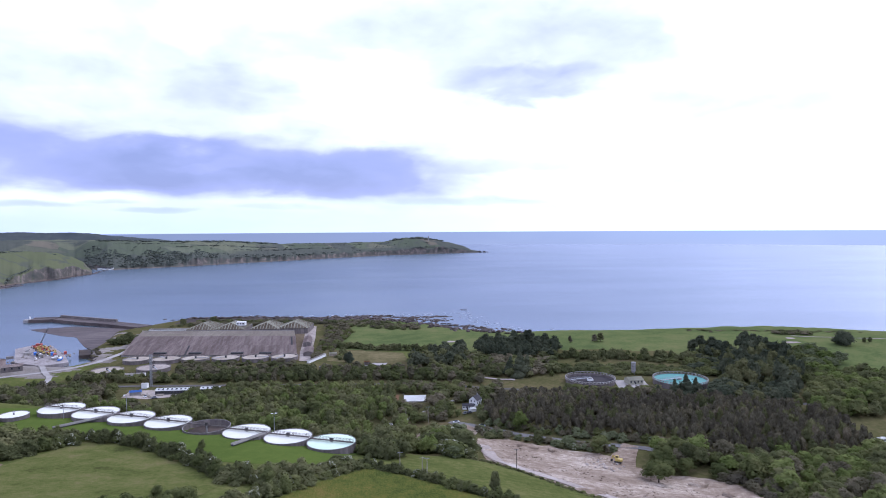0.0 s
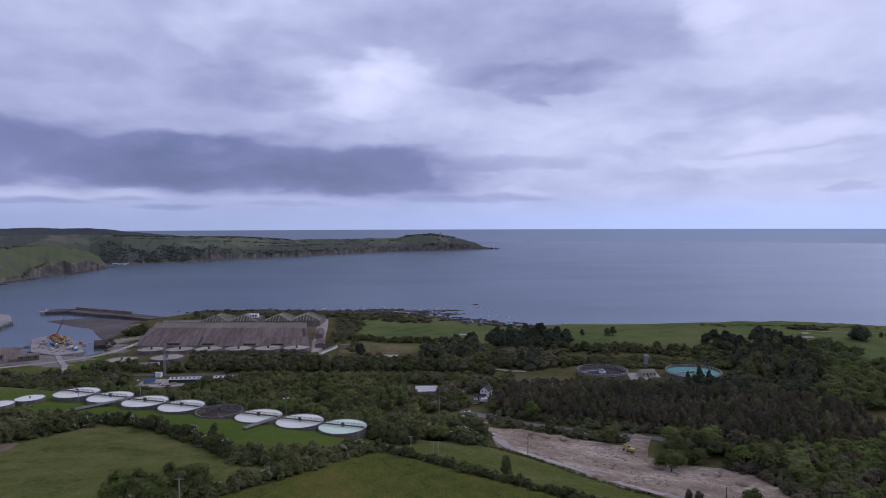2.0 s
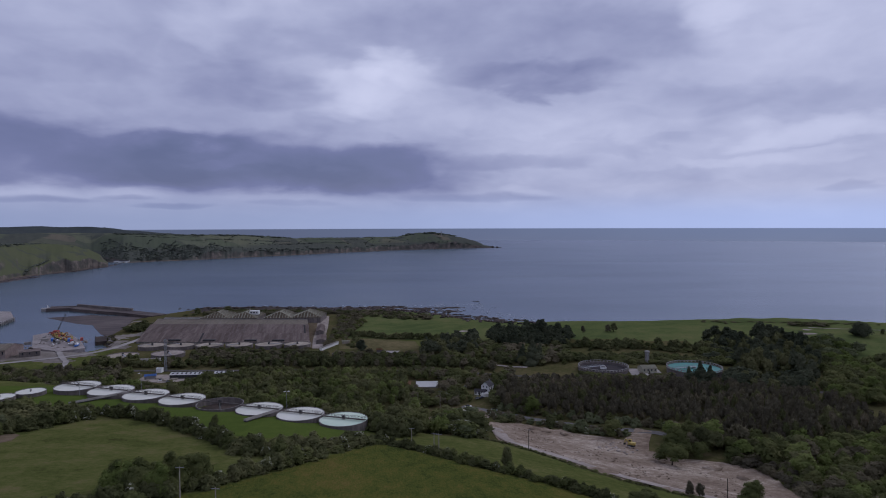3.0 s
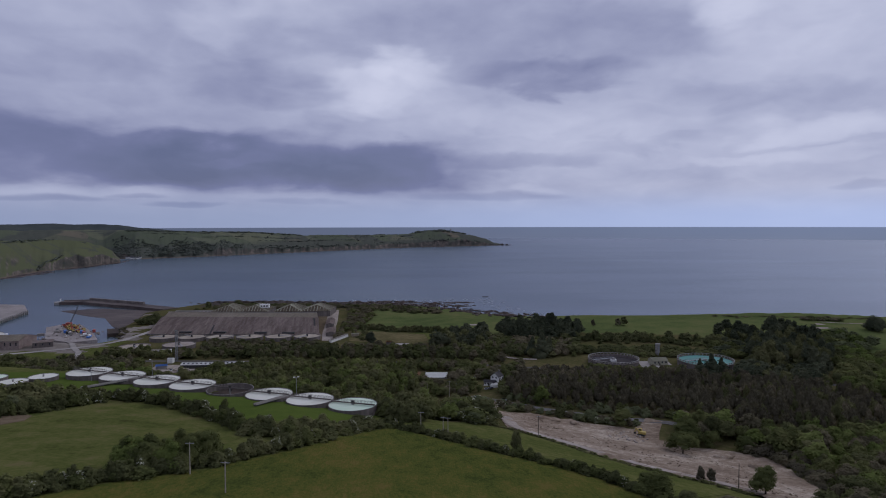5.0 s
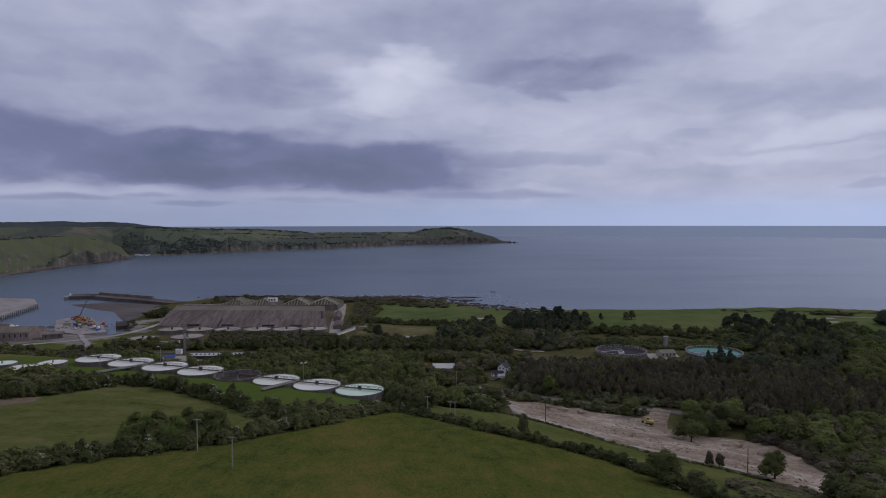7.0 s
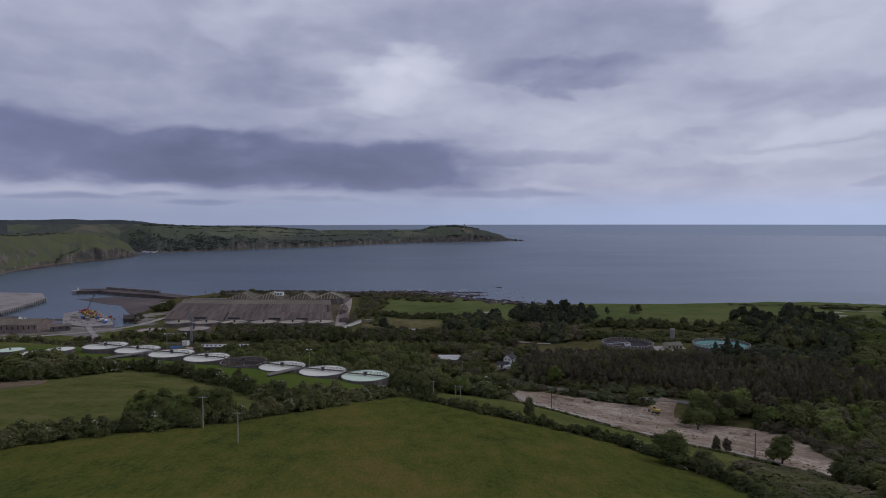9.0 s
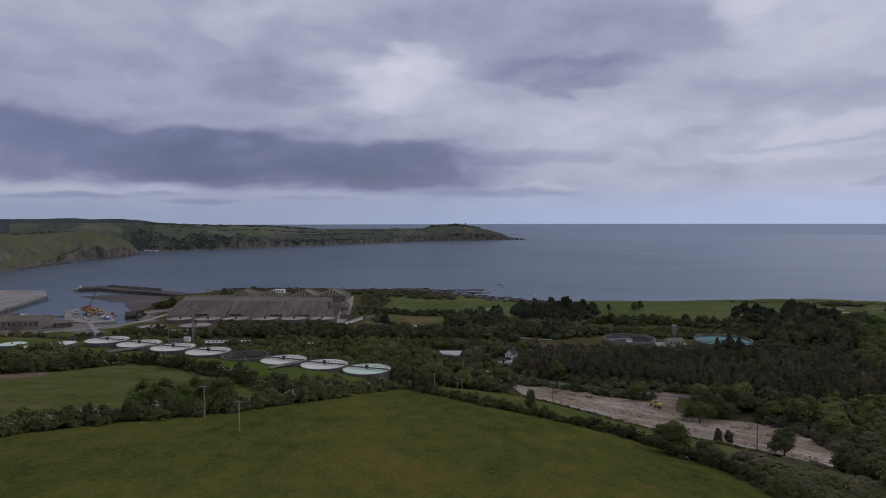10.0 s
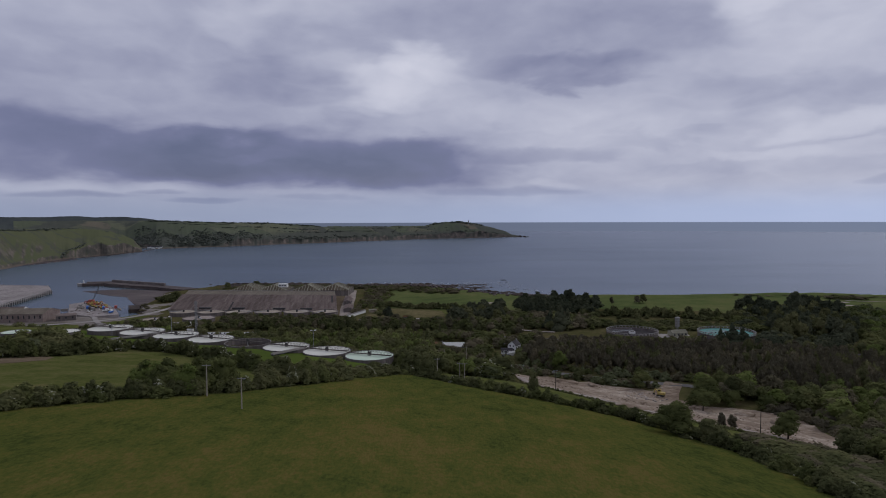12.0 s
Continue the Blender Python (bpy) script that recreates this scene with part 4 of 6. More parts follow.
def stand(name, spots, form, mats, label, category, rng, blossom=0.0, lift=0.0):
    """Many plants in one mesh. spots: rows of x, y, width, height."""
    verts, tris, index, base = [], [], [], 0
    for x, y, w, h in spots:
        v, t = FORMS[form][rng.integers(len(FORMS[form]))]
        a = rng.uniform(0, 6.28)
        c, s = np.cos(a), np.sin(a)
        p = np.stack([(v[:, 0] * c - v[:, 1] * s) * w, (v[:, 0] * s + v[:, 1] * c) * w, v[:, 2] * h - 0.06 * h], 1)
        p += (x, y, gz(x, y) + lift)
        verts.append(p)
        tris.append(t + base)
        base += len(v)
        pick = np.full(len(t), rng.integers(len(mats)))
        if blossom and rng.random() < blossom:
            at = v[t].mean(1)
            flowering = np.sin(at[:, 0] * 9 + a) + np.sin(at[:, 1] * 8 - a) + 1.2 * at[:, 2] > 0.9
            pick = np.where((rng.random(len(t)) < 0.38) & (t[:, 0] > 70) & flowering, len(mats), pick)
        index.append(pick)
    ob = new(name, mesh_quads(name, np.concatenate(verts), np.concatenate(tris), list(mats) + ([BLOSSOM] if blossom else []), np.concatenate(index), True))
    return tagged(ob, label, category, kind="stuff")


def fill(poly, gap, width, height, rng, holes=(), jitter=0.45):
    """Spots spread over a polygon."""
    xs, ys = [p[0] for p in poly], [p[1] for p in poly]
    gx, gy = np.meshgrid(np.arange(min(xs), max(xs), gap), np.arange(min(ys), max(ys), gap))
    x = gx.ravel() + rng.uniform(-jitter, jitter, gx.size) * gap
    y = gy.ravel() + rng.uniform(-jitter, jitter, gx.size) * gap
    keep = (inland(x, y, list(poly)) > 0) & (np.abs(x) < 0.74 * y + 10)
    for x0, x1, y0, y1 in holes:
        keep &= ~((x > x0) & (x < x1) & (y > y0) & (y < y1))
    out = []
    for a, b in zip(x[keep], y[keep]):
        k = math.exp(0.26 * rng.normal()) * (1.0 + 0.30 * noise.noise((a * 0.035, b * 0.035, 5.0)))
        out.append((a, b, width * 1.22 * min(k, 1.7), height * (0.45 + 0.55 * min(k, 1.6)) * rng.uniform(0.82, 1.18)))
    return out


def along(line, gap, width, height, rng, side=1.0):
    """Spots along a line."""
    out = []
    for (ax, ay), (bx, by) in zip(line, line[1:]):
        length = math.hypot(bx - ax, by - ay)
        for i in range(max(1, int(length / gap))):
            k = (i + rng.uniform(0, 1)) * gap / length
            out.append((ax + (bx - ax) * k + rng.normal() * side, ay + (by - ay) * k + rng.normal() * side, width * rng.uniform(0.8, 1.5), height * rng.uniform(0.65, 1.3)))
    return out


F = FOLIAGE


def clear_of(spots, lines, gap):
    """Spots that keep their distance from the given lines."""
    kept = []
    for s in spots:
        near = 1e9
        for line in lines:
            for (ax, ay), (bx, by) in zip(line, line[1:]):
                dx, dy = bx - ax, by - ay
                k = min(1, max(0, ((s[0] - ax) * dx + (s[1] - ay) * dy) / (dx * dx + dy * dy)))
                near = min(near, math.hypot(s[0] - ax - k * dx, s[1] - ay - k * dy))
        if near > gap:
            kept.append(s)
    return kept


LANE = [(-30, 392), (-10, 409), (2, 428), (15, 445), (30, 465), (39, 484), (60, 500)]
UPPER_LANE = [(36, 536), (46, 524), (58, 515), (74, 512), (54, 506)]
RAIL = [(-420, 508), (-250, 508), (-120, 506), (0, 502), (60, 484), (150, 462), (260, 432), (400, 400)]
BACK = [(16, 402), (30, 394), (58, 374), (86, 360), (120, 350), (160, 326)]
TANK_WOOD = [(-182, 342), (-120, 324), (-60, 305), (-24, 290), (-12, 282), (4, 296), (10, 330), (12, 360), (-12, 372), (-14, 395), (-22, 440), (-24, 490), (-140, 492), (-148, 476), (-178, 462), (-185, 430)]
stand("woodland", clear_of(fill(TANK_WOOD, 5.4, 6.2, 8.6, RNG, [(-222, -178, 440, 500)]), [LANE, RAIL], 7), "wood", [F["broadleaf"], F["bright"], F["hedge"], F["broadleaf"], F["hedge"]], "dense fresh green willow wood behind the tanks", "woodland", RNG)
LEFT_WOOD = [(-420, 462), (-300, 452), (-240, 400), (-205, 360), (-186, 348), (-185, 446), (-200, 462), (-232, 468), (-240, 502), (-300, 496), (-420, 496)]
stand("woodland", fill(LEFT_WOOD, 6.0, 8, 8.5, RNG, [(-232, -180, 438, 502)]), "wood", [F["broadleaf"], F["hedge"], F["scrub"]], "mixed green wood below the tank terrace", "woodland", RNG)
BELT = [(-292, 520), (-200, 517), (-100, 515), (10, 512), (60, 500), (75, 525), (60, 556), (10, 550), (-20, 552), (-90, 556), (-106, 556), (-118, 552), (-150, 552), (-200, 545), (-222, 532), (-292, 540)]
stand("woodland", clear_of(clear_of(fill(BELT, 5.8, 7.5, 7.5, RNG), [RAIL], 7), [UPPER_LANE], 8), "far", [F["broadleaf"], F["hedge"], F["scrub"], F["hedge"]], "thick belt of trees along the railway", "woodland", RNG)
MIDDLE = [(-12, 400), (14, 400), (22, 412), (38, 402), (46, 440), (60, 470), (62, 495), (-22, 496), (-20, 440)]
stand("woodland", clear_of(fill(MIDDLE, 5.0, 7, 6.6, RNG, [(-19, 4, 443, 472), (16, 42, 424, 446), (22, 36, 400, 426), (-14, 4, 432, 446)]), [LANE, BACK, RAIL], 3.4), "wood", [F["broadleaf"], F["scrub"], F["hedge"]], "bushes and small trees round the lane and cottage", "woodland", RNG)
BROWN = [(40, 394), (42, 420), (58, 462), (130, 462), (200, 442), (258, 402), (250, 340), (190, 322), (160, 336), (125, 360), (88, 370), (62, 382)]
brown = [(x, y, w, h * (1.0 - 0.34 * float(step(395, 450, y)))) for x, y, w, h in clear_of(fill(BROWN, 4.7, 5.8, 8.2, RNG), [BACK], 5)]
stand("woodland", brown, "alder", [F["bare"], F["bare"], F["bare"], F["bare"], F["scrub"], F["hedge"]], "dull brown alder wood not yet in leaf", "woodland", RNG, lift=2.4)
FRONT = [(-192, 452), (-186, 464), (-150, 474), (-140, 484), (-136, 470), (-160, 456)]
stand("woodland", fill(FRONT, 5, 7.5, 9.0, RNG, [(-200, -174, 440, 490)]), "wood", [F["broadleaf"], F["hedge"]], "tall willows in front of the works", "woodland", RNG)
EDGE = [(32, 366), (32, 388), (60, 368), (84, 356), (110, 347), (100, 340), (78, 351), (50, 368)]
stand("thicket", clear_of(fill(EDGE, 4.0, 5, 3.6, RNG), [BACK], 3.5), "shrub", [F["hedge"], F["scrub"], F["willow"]], "low grey-green willow thicket beside the clay", "thicket", RNG, 0.15)
VERGE = [(36, 395), (64, 380), (92, 365), (126, 356), (158, 334), (160, 342), (126, 363), (94, 373), (66, 388)]
stand("thicket", fill(VERGE, 4.2, 6, 5.5, RNG), "shrub", [F["broadleaf"], F["scrub"], F["willow"]], "leafy bushes between the road and the brown wood", "thicket", RNG)
NOTCH = [(12, 286), (-4, 300), (0, 330), (6, 356), (24, 362), (26, 340), (26, 300), (24, 290)]
stand("thicket", fill(NOTCH, 5.0, 8, 7.0, RNG), "wood", [F["hedge"], F["broadleaf"], F["willow"]], "dark thorn thicket at the head of the clay slope", "thicket", RNG, 0.25)
RIGHT = [(120, 322), (124, 349), (160, 330), (190, 321), (255, 336), (330, 380), (420, 410), (440, 330), (330, 200), (240, 110), (130, 120), (112, 150), (114, 190), (139, 194), (156, 219), (164, 262), (163, 296), (148, 314)]
stand("scrub_woodland", fill(RIGHT, 7.0, 10, 10, RNG), "big", [F["broadleaf"], F["bright"], F["hedge"], F["scrub"], F["broadleaf"]], "rounded green bushes and small trees on the valley side", "woodland", RNG)
SIDE = [(262, 404), (250, 430), (286, 448), (304, 490), (312, 528), (350, 520), (400, 500), (540, 470), (600, 380), (440, 415), (330, 385)]
stand("scrub_woodland", clear_of(fill(SIDE, 7.0, 10, 9.5, RNG), [[(150, 462), (260, 432), (400, 400)]], 6), "big", [F["broadleaf"], F["bright"], F["hedge"], F["broadleaf"]], "gorse and sallow scrub rising to the cliff-top fields", "woodland", RNG)
KNOLL = [(318, 525), (326, 575), (344, 600), (372, 590), (380, 560), (352, 525)]
stand("scrub_woodland", fill(KNOLL, 6.6, 9.5, 8, RNG), "wood", [F["bright"], F["willow"], F["broadleaf"]], "leafy bushes on the edge of the cliff-top field", "woodland", RNG)
PINES = [(240, 474), (246, 520), (282, 560), (306, 606), (328, 604), (328, 560), (308, 500), (280, 466)]
stand("pine_wood", fill(PINES, 6.8, 8, 16, RNG), "pine", [F["conifer"], F["conifer"], F["hedge"]], "dark stand of tall pines", "woodland", RNG)
stand("pine_wood", fill([(250, 572), (254, 600), (286, 604), (292, 572)], 7, 8, 11, RNG), "pine", [F["conifer"], F["hedge"]], "dark clump of rounded pines below the cliff-top field", "woodland", RNG)
stand("pine_wood", fill([(212, 440), (205, 452), (238, 500), (285, 470), (262, 436)], 6, 8, 8, RNG), "wood", [F["conifer"], F["hedge"], F["conifer"]], "dark evergreen thicket below the pines", "woodland", RNG)
stand("pine_wood", fill([(-14, 556), (-12, 590), (8, 622), (44, 640), (44, 590), (30, 556)], 7.4, 8, 12, RNG), "pine", [F["conifer"], F["conifer"], F["hedge"]], "dark pines grouped above the valley floor", "woodland", RNG)
stand("pine_wood", fill([(52, 612), (58, 648), (108, 650), (132, 612), (118, 585), (80, 590)], 8, 9, 13, RNG), "pine", [F["conifer"]], "row of dark umbrella-crowned pines", "woodland", RNG)
stand("scrub_woodland", fill([(30, 560), (46, 600), (80, 585), (120, 580), (112, 525), (80, 520), (60, 562)], 6.2, 9, 6.5, RNG), "far", [F["scrub"], F["hedge"], F["broadleaf"]], "loose green bushes below the pines", "woodland", RNG)
BANKS = [(100, 466), (112, 484), (140, 474), (170, 470), (205, 458), (232, 446), (200, 448), (130, 466)]
stand("thicket", fill(BANKS, 5, 7, 5, RNG), "wood", [F["hedge"], F["scrub"], F["broadleaf"]], "bushes along the bank below the clarifiers", "thicket", RNG)
SHEDSIDE = [(-106, 600), (-110, 650), (-114, 720), (-124, 808), (-92, 800), (-86, 720), (-92, 640)]
stand("thicket", fill(SHEDSIDE, 7, 8, 5, RNG), "far", [F["broadleaf"], F["scrub"]], "overgrown bushes beside the shed yard", "thicket", RNG)
SHORE_SCRUB = [(-330, 812), (-300, 870), (-200, 865), (-120, 855), (-60, 850), (0, 790), (-20, 770), (-140, 830), (-260, 825)]
stand("thicket", fill(SHORE_SCRUB, 8.5, 10, 3.6, RNG), "far", [F["hedge"], F["scrub"]], "low scrub behind the rocky shore", "thicket", RNG)
stand("thicket", fill([(-345, 700), (-325, 690), (-318, 720), (-340, 740)], 6, 9, 7, RNG), "far", [F["hedge"]], "bushes beside the harbour mud", "thicket", RNG)
stand("thicket", fill([(-330, 605), (-322, 640), (-345, 670), (-350, 655)], 5, 5, 2, RNG), "far", [F["scrub"]], "rough growth on the harbour bank", "thicket", RNG)
stand("thicket", fill([(-300, 560), (-292, 590), (-120, 590), (-125, 560), (-200, 555)], 6.5, 7, 4, RNG, [(-300, -222, 540, 590)]), "far", [F["hedge"], F["scrub"]], "bushes below the thickening tanks", "thicket", RNG)
stand("thicket", fill([(224, 505), (236, 560), (250, 575), (284, 566), (266, 540), (248, 518)], 5.6, 8, 5, RNG), "far", [F["hedge"], F["conifer"], F["broadleaf"]], "dark bushes beside the pines", "thicket", RNG)
LOWER = [(84, 186), (104, 206), (128, 192), (118, 150), (112, 112), (76, 112), (78, 150)]
stand("thicket", fill(LOWER, 4.6, 6.0, 2.3, RNG), "shrub", [F["hedge"], F["hedge"], F["scrub"]], "rough thicket below the meadow hedge", "thicket", RNG)
stand("thicket", fill([(141, 203), (146, 222), (155, 262), (154, 292), (142, 305), (150, 314), (166, 296), (168, 262), (158, 219)], 4.6, 6.5, 5.5, RNG), "shrub", [F["scrub"], F["broadleaf"], F["scrub"], F["bare"]], "tawny bushes along the foot of the clay slope", "thicket", RNG)
stand("thicket", along([(300, 712), (340, 708), (400, 700), (440, 688), (480, 678)], 4.0, 7, 1.1, RNG, 4.0) + fill([(380, 690), (384, 676), (420, 668), (428, 680), (410, 694)], 6, 8, 3.0, RNG), "far", [F["hedge"], F["scrub"]], "gorse and thorn along the cliff edge", "thicket", RNG)
for spots, label in (
    (fill([(-178, 244), (-166, 235), (-156, 241), (-153, 254), (-163, 261), (-176, 256)], 4.6, 8.0, 7.5, RNG), "tall bushes at the corner of the pasture"),
    (fill([(108, 535), (120, 560), (170, 560), (232, 545), (228, 520), (160, 522)], 7, 9, 4.5, RNG), "loose gorse bushes behind the clarifiers"),
    (fill([(-26, 262), (-18, 258), (-8, 272), (-14, 284), (-24, 284)], 4, 7, 9, RNG), "bright leafy trees beside the green tank"),
):
    stand("thicket", spots, "shrub", [F["broadleaf"], F["hedge"], F["hedge"]], label, "thicket", RNG, 0.03)
stand("thicket", fill([(-90, 163), (-78, 163), (-66, 169), (-64, 178), (-74, 180), (-84, 172)], 3.5, 7.0, 9.0, RNG), "near", [F["bright"], F["broadleaf"], F["broadleaf"]], "clump of fresh leafy trees in the meadow hedge", "thicket", RNG)
HEDGES = [
    ([(-235, 232), (-205, 250), (-186, 266), (-168, 275), (-146, 270)], 1.8, 5.0, 4.6, 1.3, 0.12, "bushy hedge at the corner of the pasture"),
    ([(-176, 196), (-158, 226), (-149, 252), (-143, 268), (-121, 263), (-98, 247), (-80, 229), (-66, 214), (-52, 210)], 1.7, 5.2, 5.8, 1.2, 0.10, "tall overgrown hedge between pasture and tank lawn"),
    ([(-70, 214), (-56, 219), (-46, 226)], 1.6, 6.4, 6.4, 2.2, 0.1, "broad bushy hedge at the edge of the tank lawn"),
    ([(-46, 226), (-38, 236), (-30, 250)], 1.6, 4.6, 3.2, 1.2, 0.1, "low hedge at the corner of the tank lawn"),
    ([(-122, 96), (-101, 130), (-87, 151), (-66, 171), (-49, 201), (-42, 215)], 1.5, 4.8, 5.2, 0.9, 0.10, "thick hawthorn hedge along the meadow edge"),
    ([(-42, 215), (-38, 223), (-24, 245)], 1.5, 4.4, 3.4, 0.8, 0.12, "lower stretch of hawthorn hedge at the meadow corner"),
    ([(-24, 245), (-7, 240), (7, 230), (20, 219), (36, 212), (52, 199), (62, 179), (69, 156), (71, 134), (70, 110)], 1.5, 4.2, 4.0, 0.8, 0.12, "hedge of hawthorn and gorse sloping down the meadow edge"),
    ([(8, 291), (28, 288), (41, 275), (57, 254), (76, 236), (95, 224), (106, 214)], 1.6, 2.4, 1.3, 0.5, 0.0, "low bramble bank beside the clay track"),
    ([(-95, 668), (-60, 655), (0, 642), (40, 638)], 2.4, 8, 7, 1.5, 0.0, "dark hedge across the cliff-top fields"),
    ([(118, 592), (170, 582), (222, 574), (256, 572)], 1.5, 7.5, 8, 4.0, 0.0, "dark line of hedgerow trees below the cliff-top field"),
    ([(-93, 690), (-84, 650), (-80, 600)], 6, 6, 4, 1.5, 0.0, "ragged hedge beside the shed fields"),
]
for line, gap, w, h, wander, bloom, label in HEDGES:
    stand("hedge", along(line, gap * 1.02, w * 1.05, h * 1.05, RNG, wander * 1.2) + along(line, gap * 2.4, w * 0.6, h * 0.5, RNG, wander * 2.2), "shrub", [F["hedge"], F["hedge"], F["hedge"], F["broadleaf"]], label, "hedge", RNG, bloom)

# single trees: trunk with limbs and a crown of leaf sprays
CROWNS = {}
for kind in ("broadleaf", "bright", "conifer", "hedge", "bare", "willow"):
    CROWNS[kind] = []
    for _ in range(3):
        v, t = tree_form(RNG, 18, 3400, 0.020, 0.33, (0.11, 0.22), 0.20, 0.86, 0.85) if kind != "conifer" else crown(RNG, 14, 60, 0.04, cone=True)
        CROWNS[kind].append(mesh_quads(kind + "_crown", v, t, [F[kind]], None, True))
ROUND_PINE = mesh_quads("round_pine_crown", *tree_form(RNG, 13, 1900, 0.030, 0.34, (0.14, 0.25), 0.30, 0.86, 0.78, 0.5, heart=0.28), [F["conifer"]])


def trunk_mesh():
    bm = bmesh.new()
    tube(bm, (0, 0, -0.06), (0.01, 0, 0.30), 0.035, 0.022, 7)
    for i in range(5):
        a = i * 1.3
        tube(bm, (0.01, 0, 0.22 + 0.02 * i), (0.2 * math.cos(a), 0.2 * math.sin(a), 0.52 + 0.04 * i), 0.016, 0.005, 5)
    return bm_mesh("trunk", bm, BARK)


TRUNK = trunk_mesh()


def tree(x, y, width, height, kind, label, crown_mesh=None, lift=0.10):
    ob = thing("tree", (x, y, gz(x, y)), RNG.uniform(0, 360), label, "tree")
    t = new("trunk", TRUNK)
    t.parent, t.scale = ob, (height, height, height)
    c = new("crown", crown_mesh or CROWNS[kind][RNG.integers(3)])
    c.parent, c.scale, c.location = ob, (width, width, height * (1 - lift)), (0, 0, height * lift)
    return ob


for x, y, w, h, kind, label in [
    (59, 384, 13, 13, "bright", "single lime-green tree in front of the brown wood"),
    (112, 296, 20, 11, "broadleaf", "round spreading tree standing on the clay"),
    (121, 315, 20, 14, "broadleaf", "large round tree beside the clay"),
    (136, 322, 15, 13, "hedge", "dark rounded tree behind the clay"),
    (132, 311, 12, 9, "broadleaf", "low leafy tree at the clay edge"),
    (146, 306, 12, 8, "broadleaf", "leafy bush at the clay edge"),
    (97, 344, 15, 10, "broadleaf", "bushy tree beside the yellow digger"),
    (82, 354, 11, 7, "willow", "pale willow bush beside the clay"),
    (66, 362, 10, 7, "hedge", "dark bush by the road"),
    (19, 300, 20, 12, "hedge", "large dark thorn tree at the head of the clay"),
    (8, 312, 14, 10, "hedge", "dark thorn tree beside the lane end"),
    (60, 178, 15, 10, "broadleaf", "broad leafy tree in the sloping hedge"),
    (66, 168, 11, 7, "hedge", "dark bush in the sloping hedge"),
    (25, 222, 6, 9, "hedge", "slender dark tree in the hedge"),
    (93, 228, 4.5, 6, "bare", "small reddish sapling on the bank"),
    (97, 229, 4.5, 6, "bare", "small reddish sapling beside its twin"),
    (113, 221, 12, 11, "broadleaf", "round dark green tree on the clay bank"),
    (-90, 254, 5, 6, "broadleaf", "small round tree in the pasture hedge"),
    (-84, 236, 6, 6, "hedge", "small dark tree in the pasture hedge"),
    (-161, 231, 8, 7, "willow", "pale blossoming bush in the pasture corner"),
    (184, 652, 11, 10, "hedge", "windswept dark tree on the cliff-top grass"),
    (178, 653, 9, 8.5, "bare", "windswept thorn beside its darker neighbour"),
    (152, 652, 6, 7.5, "bare", "thin bare tree on the cliff-top grass"),
    (448, 627, 6, 6, "hedge", "small round tree on the cliff-top grass"),
    (454, 627, 6, 6, "hedge", "small round tree beside its twin on the cliff-top"),
    (-282, 852, 18, 9, "hedge", "dark bushy tree behind the shore"),
    (-318, 842, 14, 8, "hedge", "dark tree at the root of the pier"),
    (-330, 716, 14, 11, "hedge", "dark round tree at the corner of the shed"),
]:
    tree(x, y, w, h, kind, label, ROUND_PINE if kind == "conifer" else None, -0.04 if h < 10 else 0.10)
LONE = mesh_quads("lone_conifer_crown", *tree_form(RNG, 26, 3000, 0.024, 0.31, (0.15, 0.25), 0.10, 0.82, 0.95, heart=0.36), [F["conifer"]])
tree(420, 618, 23, 16, "conifer", "big dark rounded conifer alone on the cliff-top field", LONE, -0.06)
tree(-71, 590, 12, 11, "conifer", "dark dense oval tree in the rough field", LONE, -0.06)
for x, y, w, h in ((80, 524, 13, 19), (87, 530, 11, 16), (73, 531, 11, 15), (182, 450, 10, 13), (189, 447, 13, 17), (197, 449, 11, 14), (172, 456, 8, 8)):
    tree(x, y, w * 1.35, h, "conifer", "dark pointed conifer above the bushes", None, 0.0)
for x, y, w, h in ((256, 592, 13, 15), (266, 598, 13, 17), (277, 596, 14, 16), (286, 590, 12, 13), (310, 600, 14, 20), (320, 602, 13, 17), (302, 585, 14, 21), (314, 580, 13, 20), (324, 590, 13, 16), (276, 530, 13, 17), (298, 540, 13, 18), (264, 545, 12, 15), (62, 640, 12, 17), (76, 646, 11, 17), (92, 644, 12, 18), (106, 636, 13, 19), (120, 622, 13, 17), (20, 618, 12, 14), (34, 630, 12, 13)):
    tree(x, y, w, h, "conifer", "tall dark pine with a rounded crown", ROUND_PINE, 0.2)

# ---------------------------------------------------------------- buildings


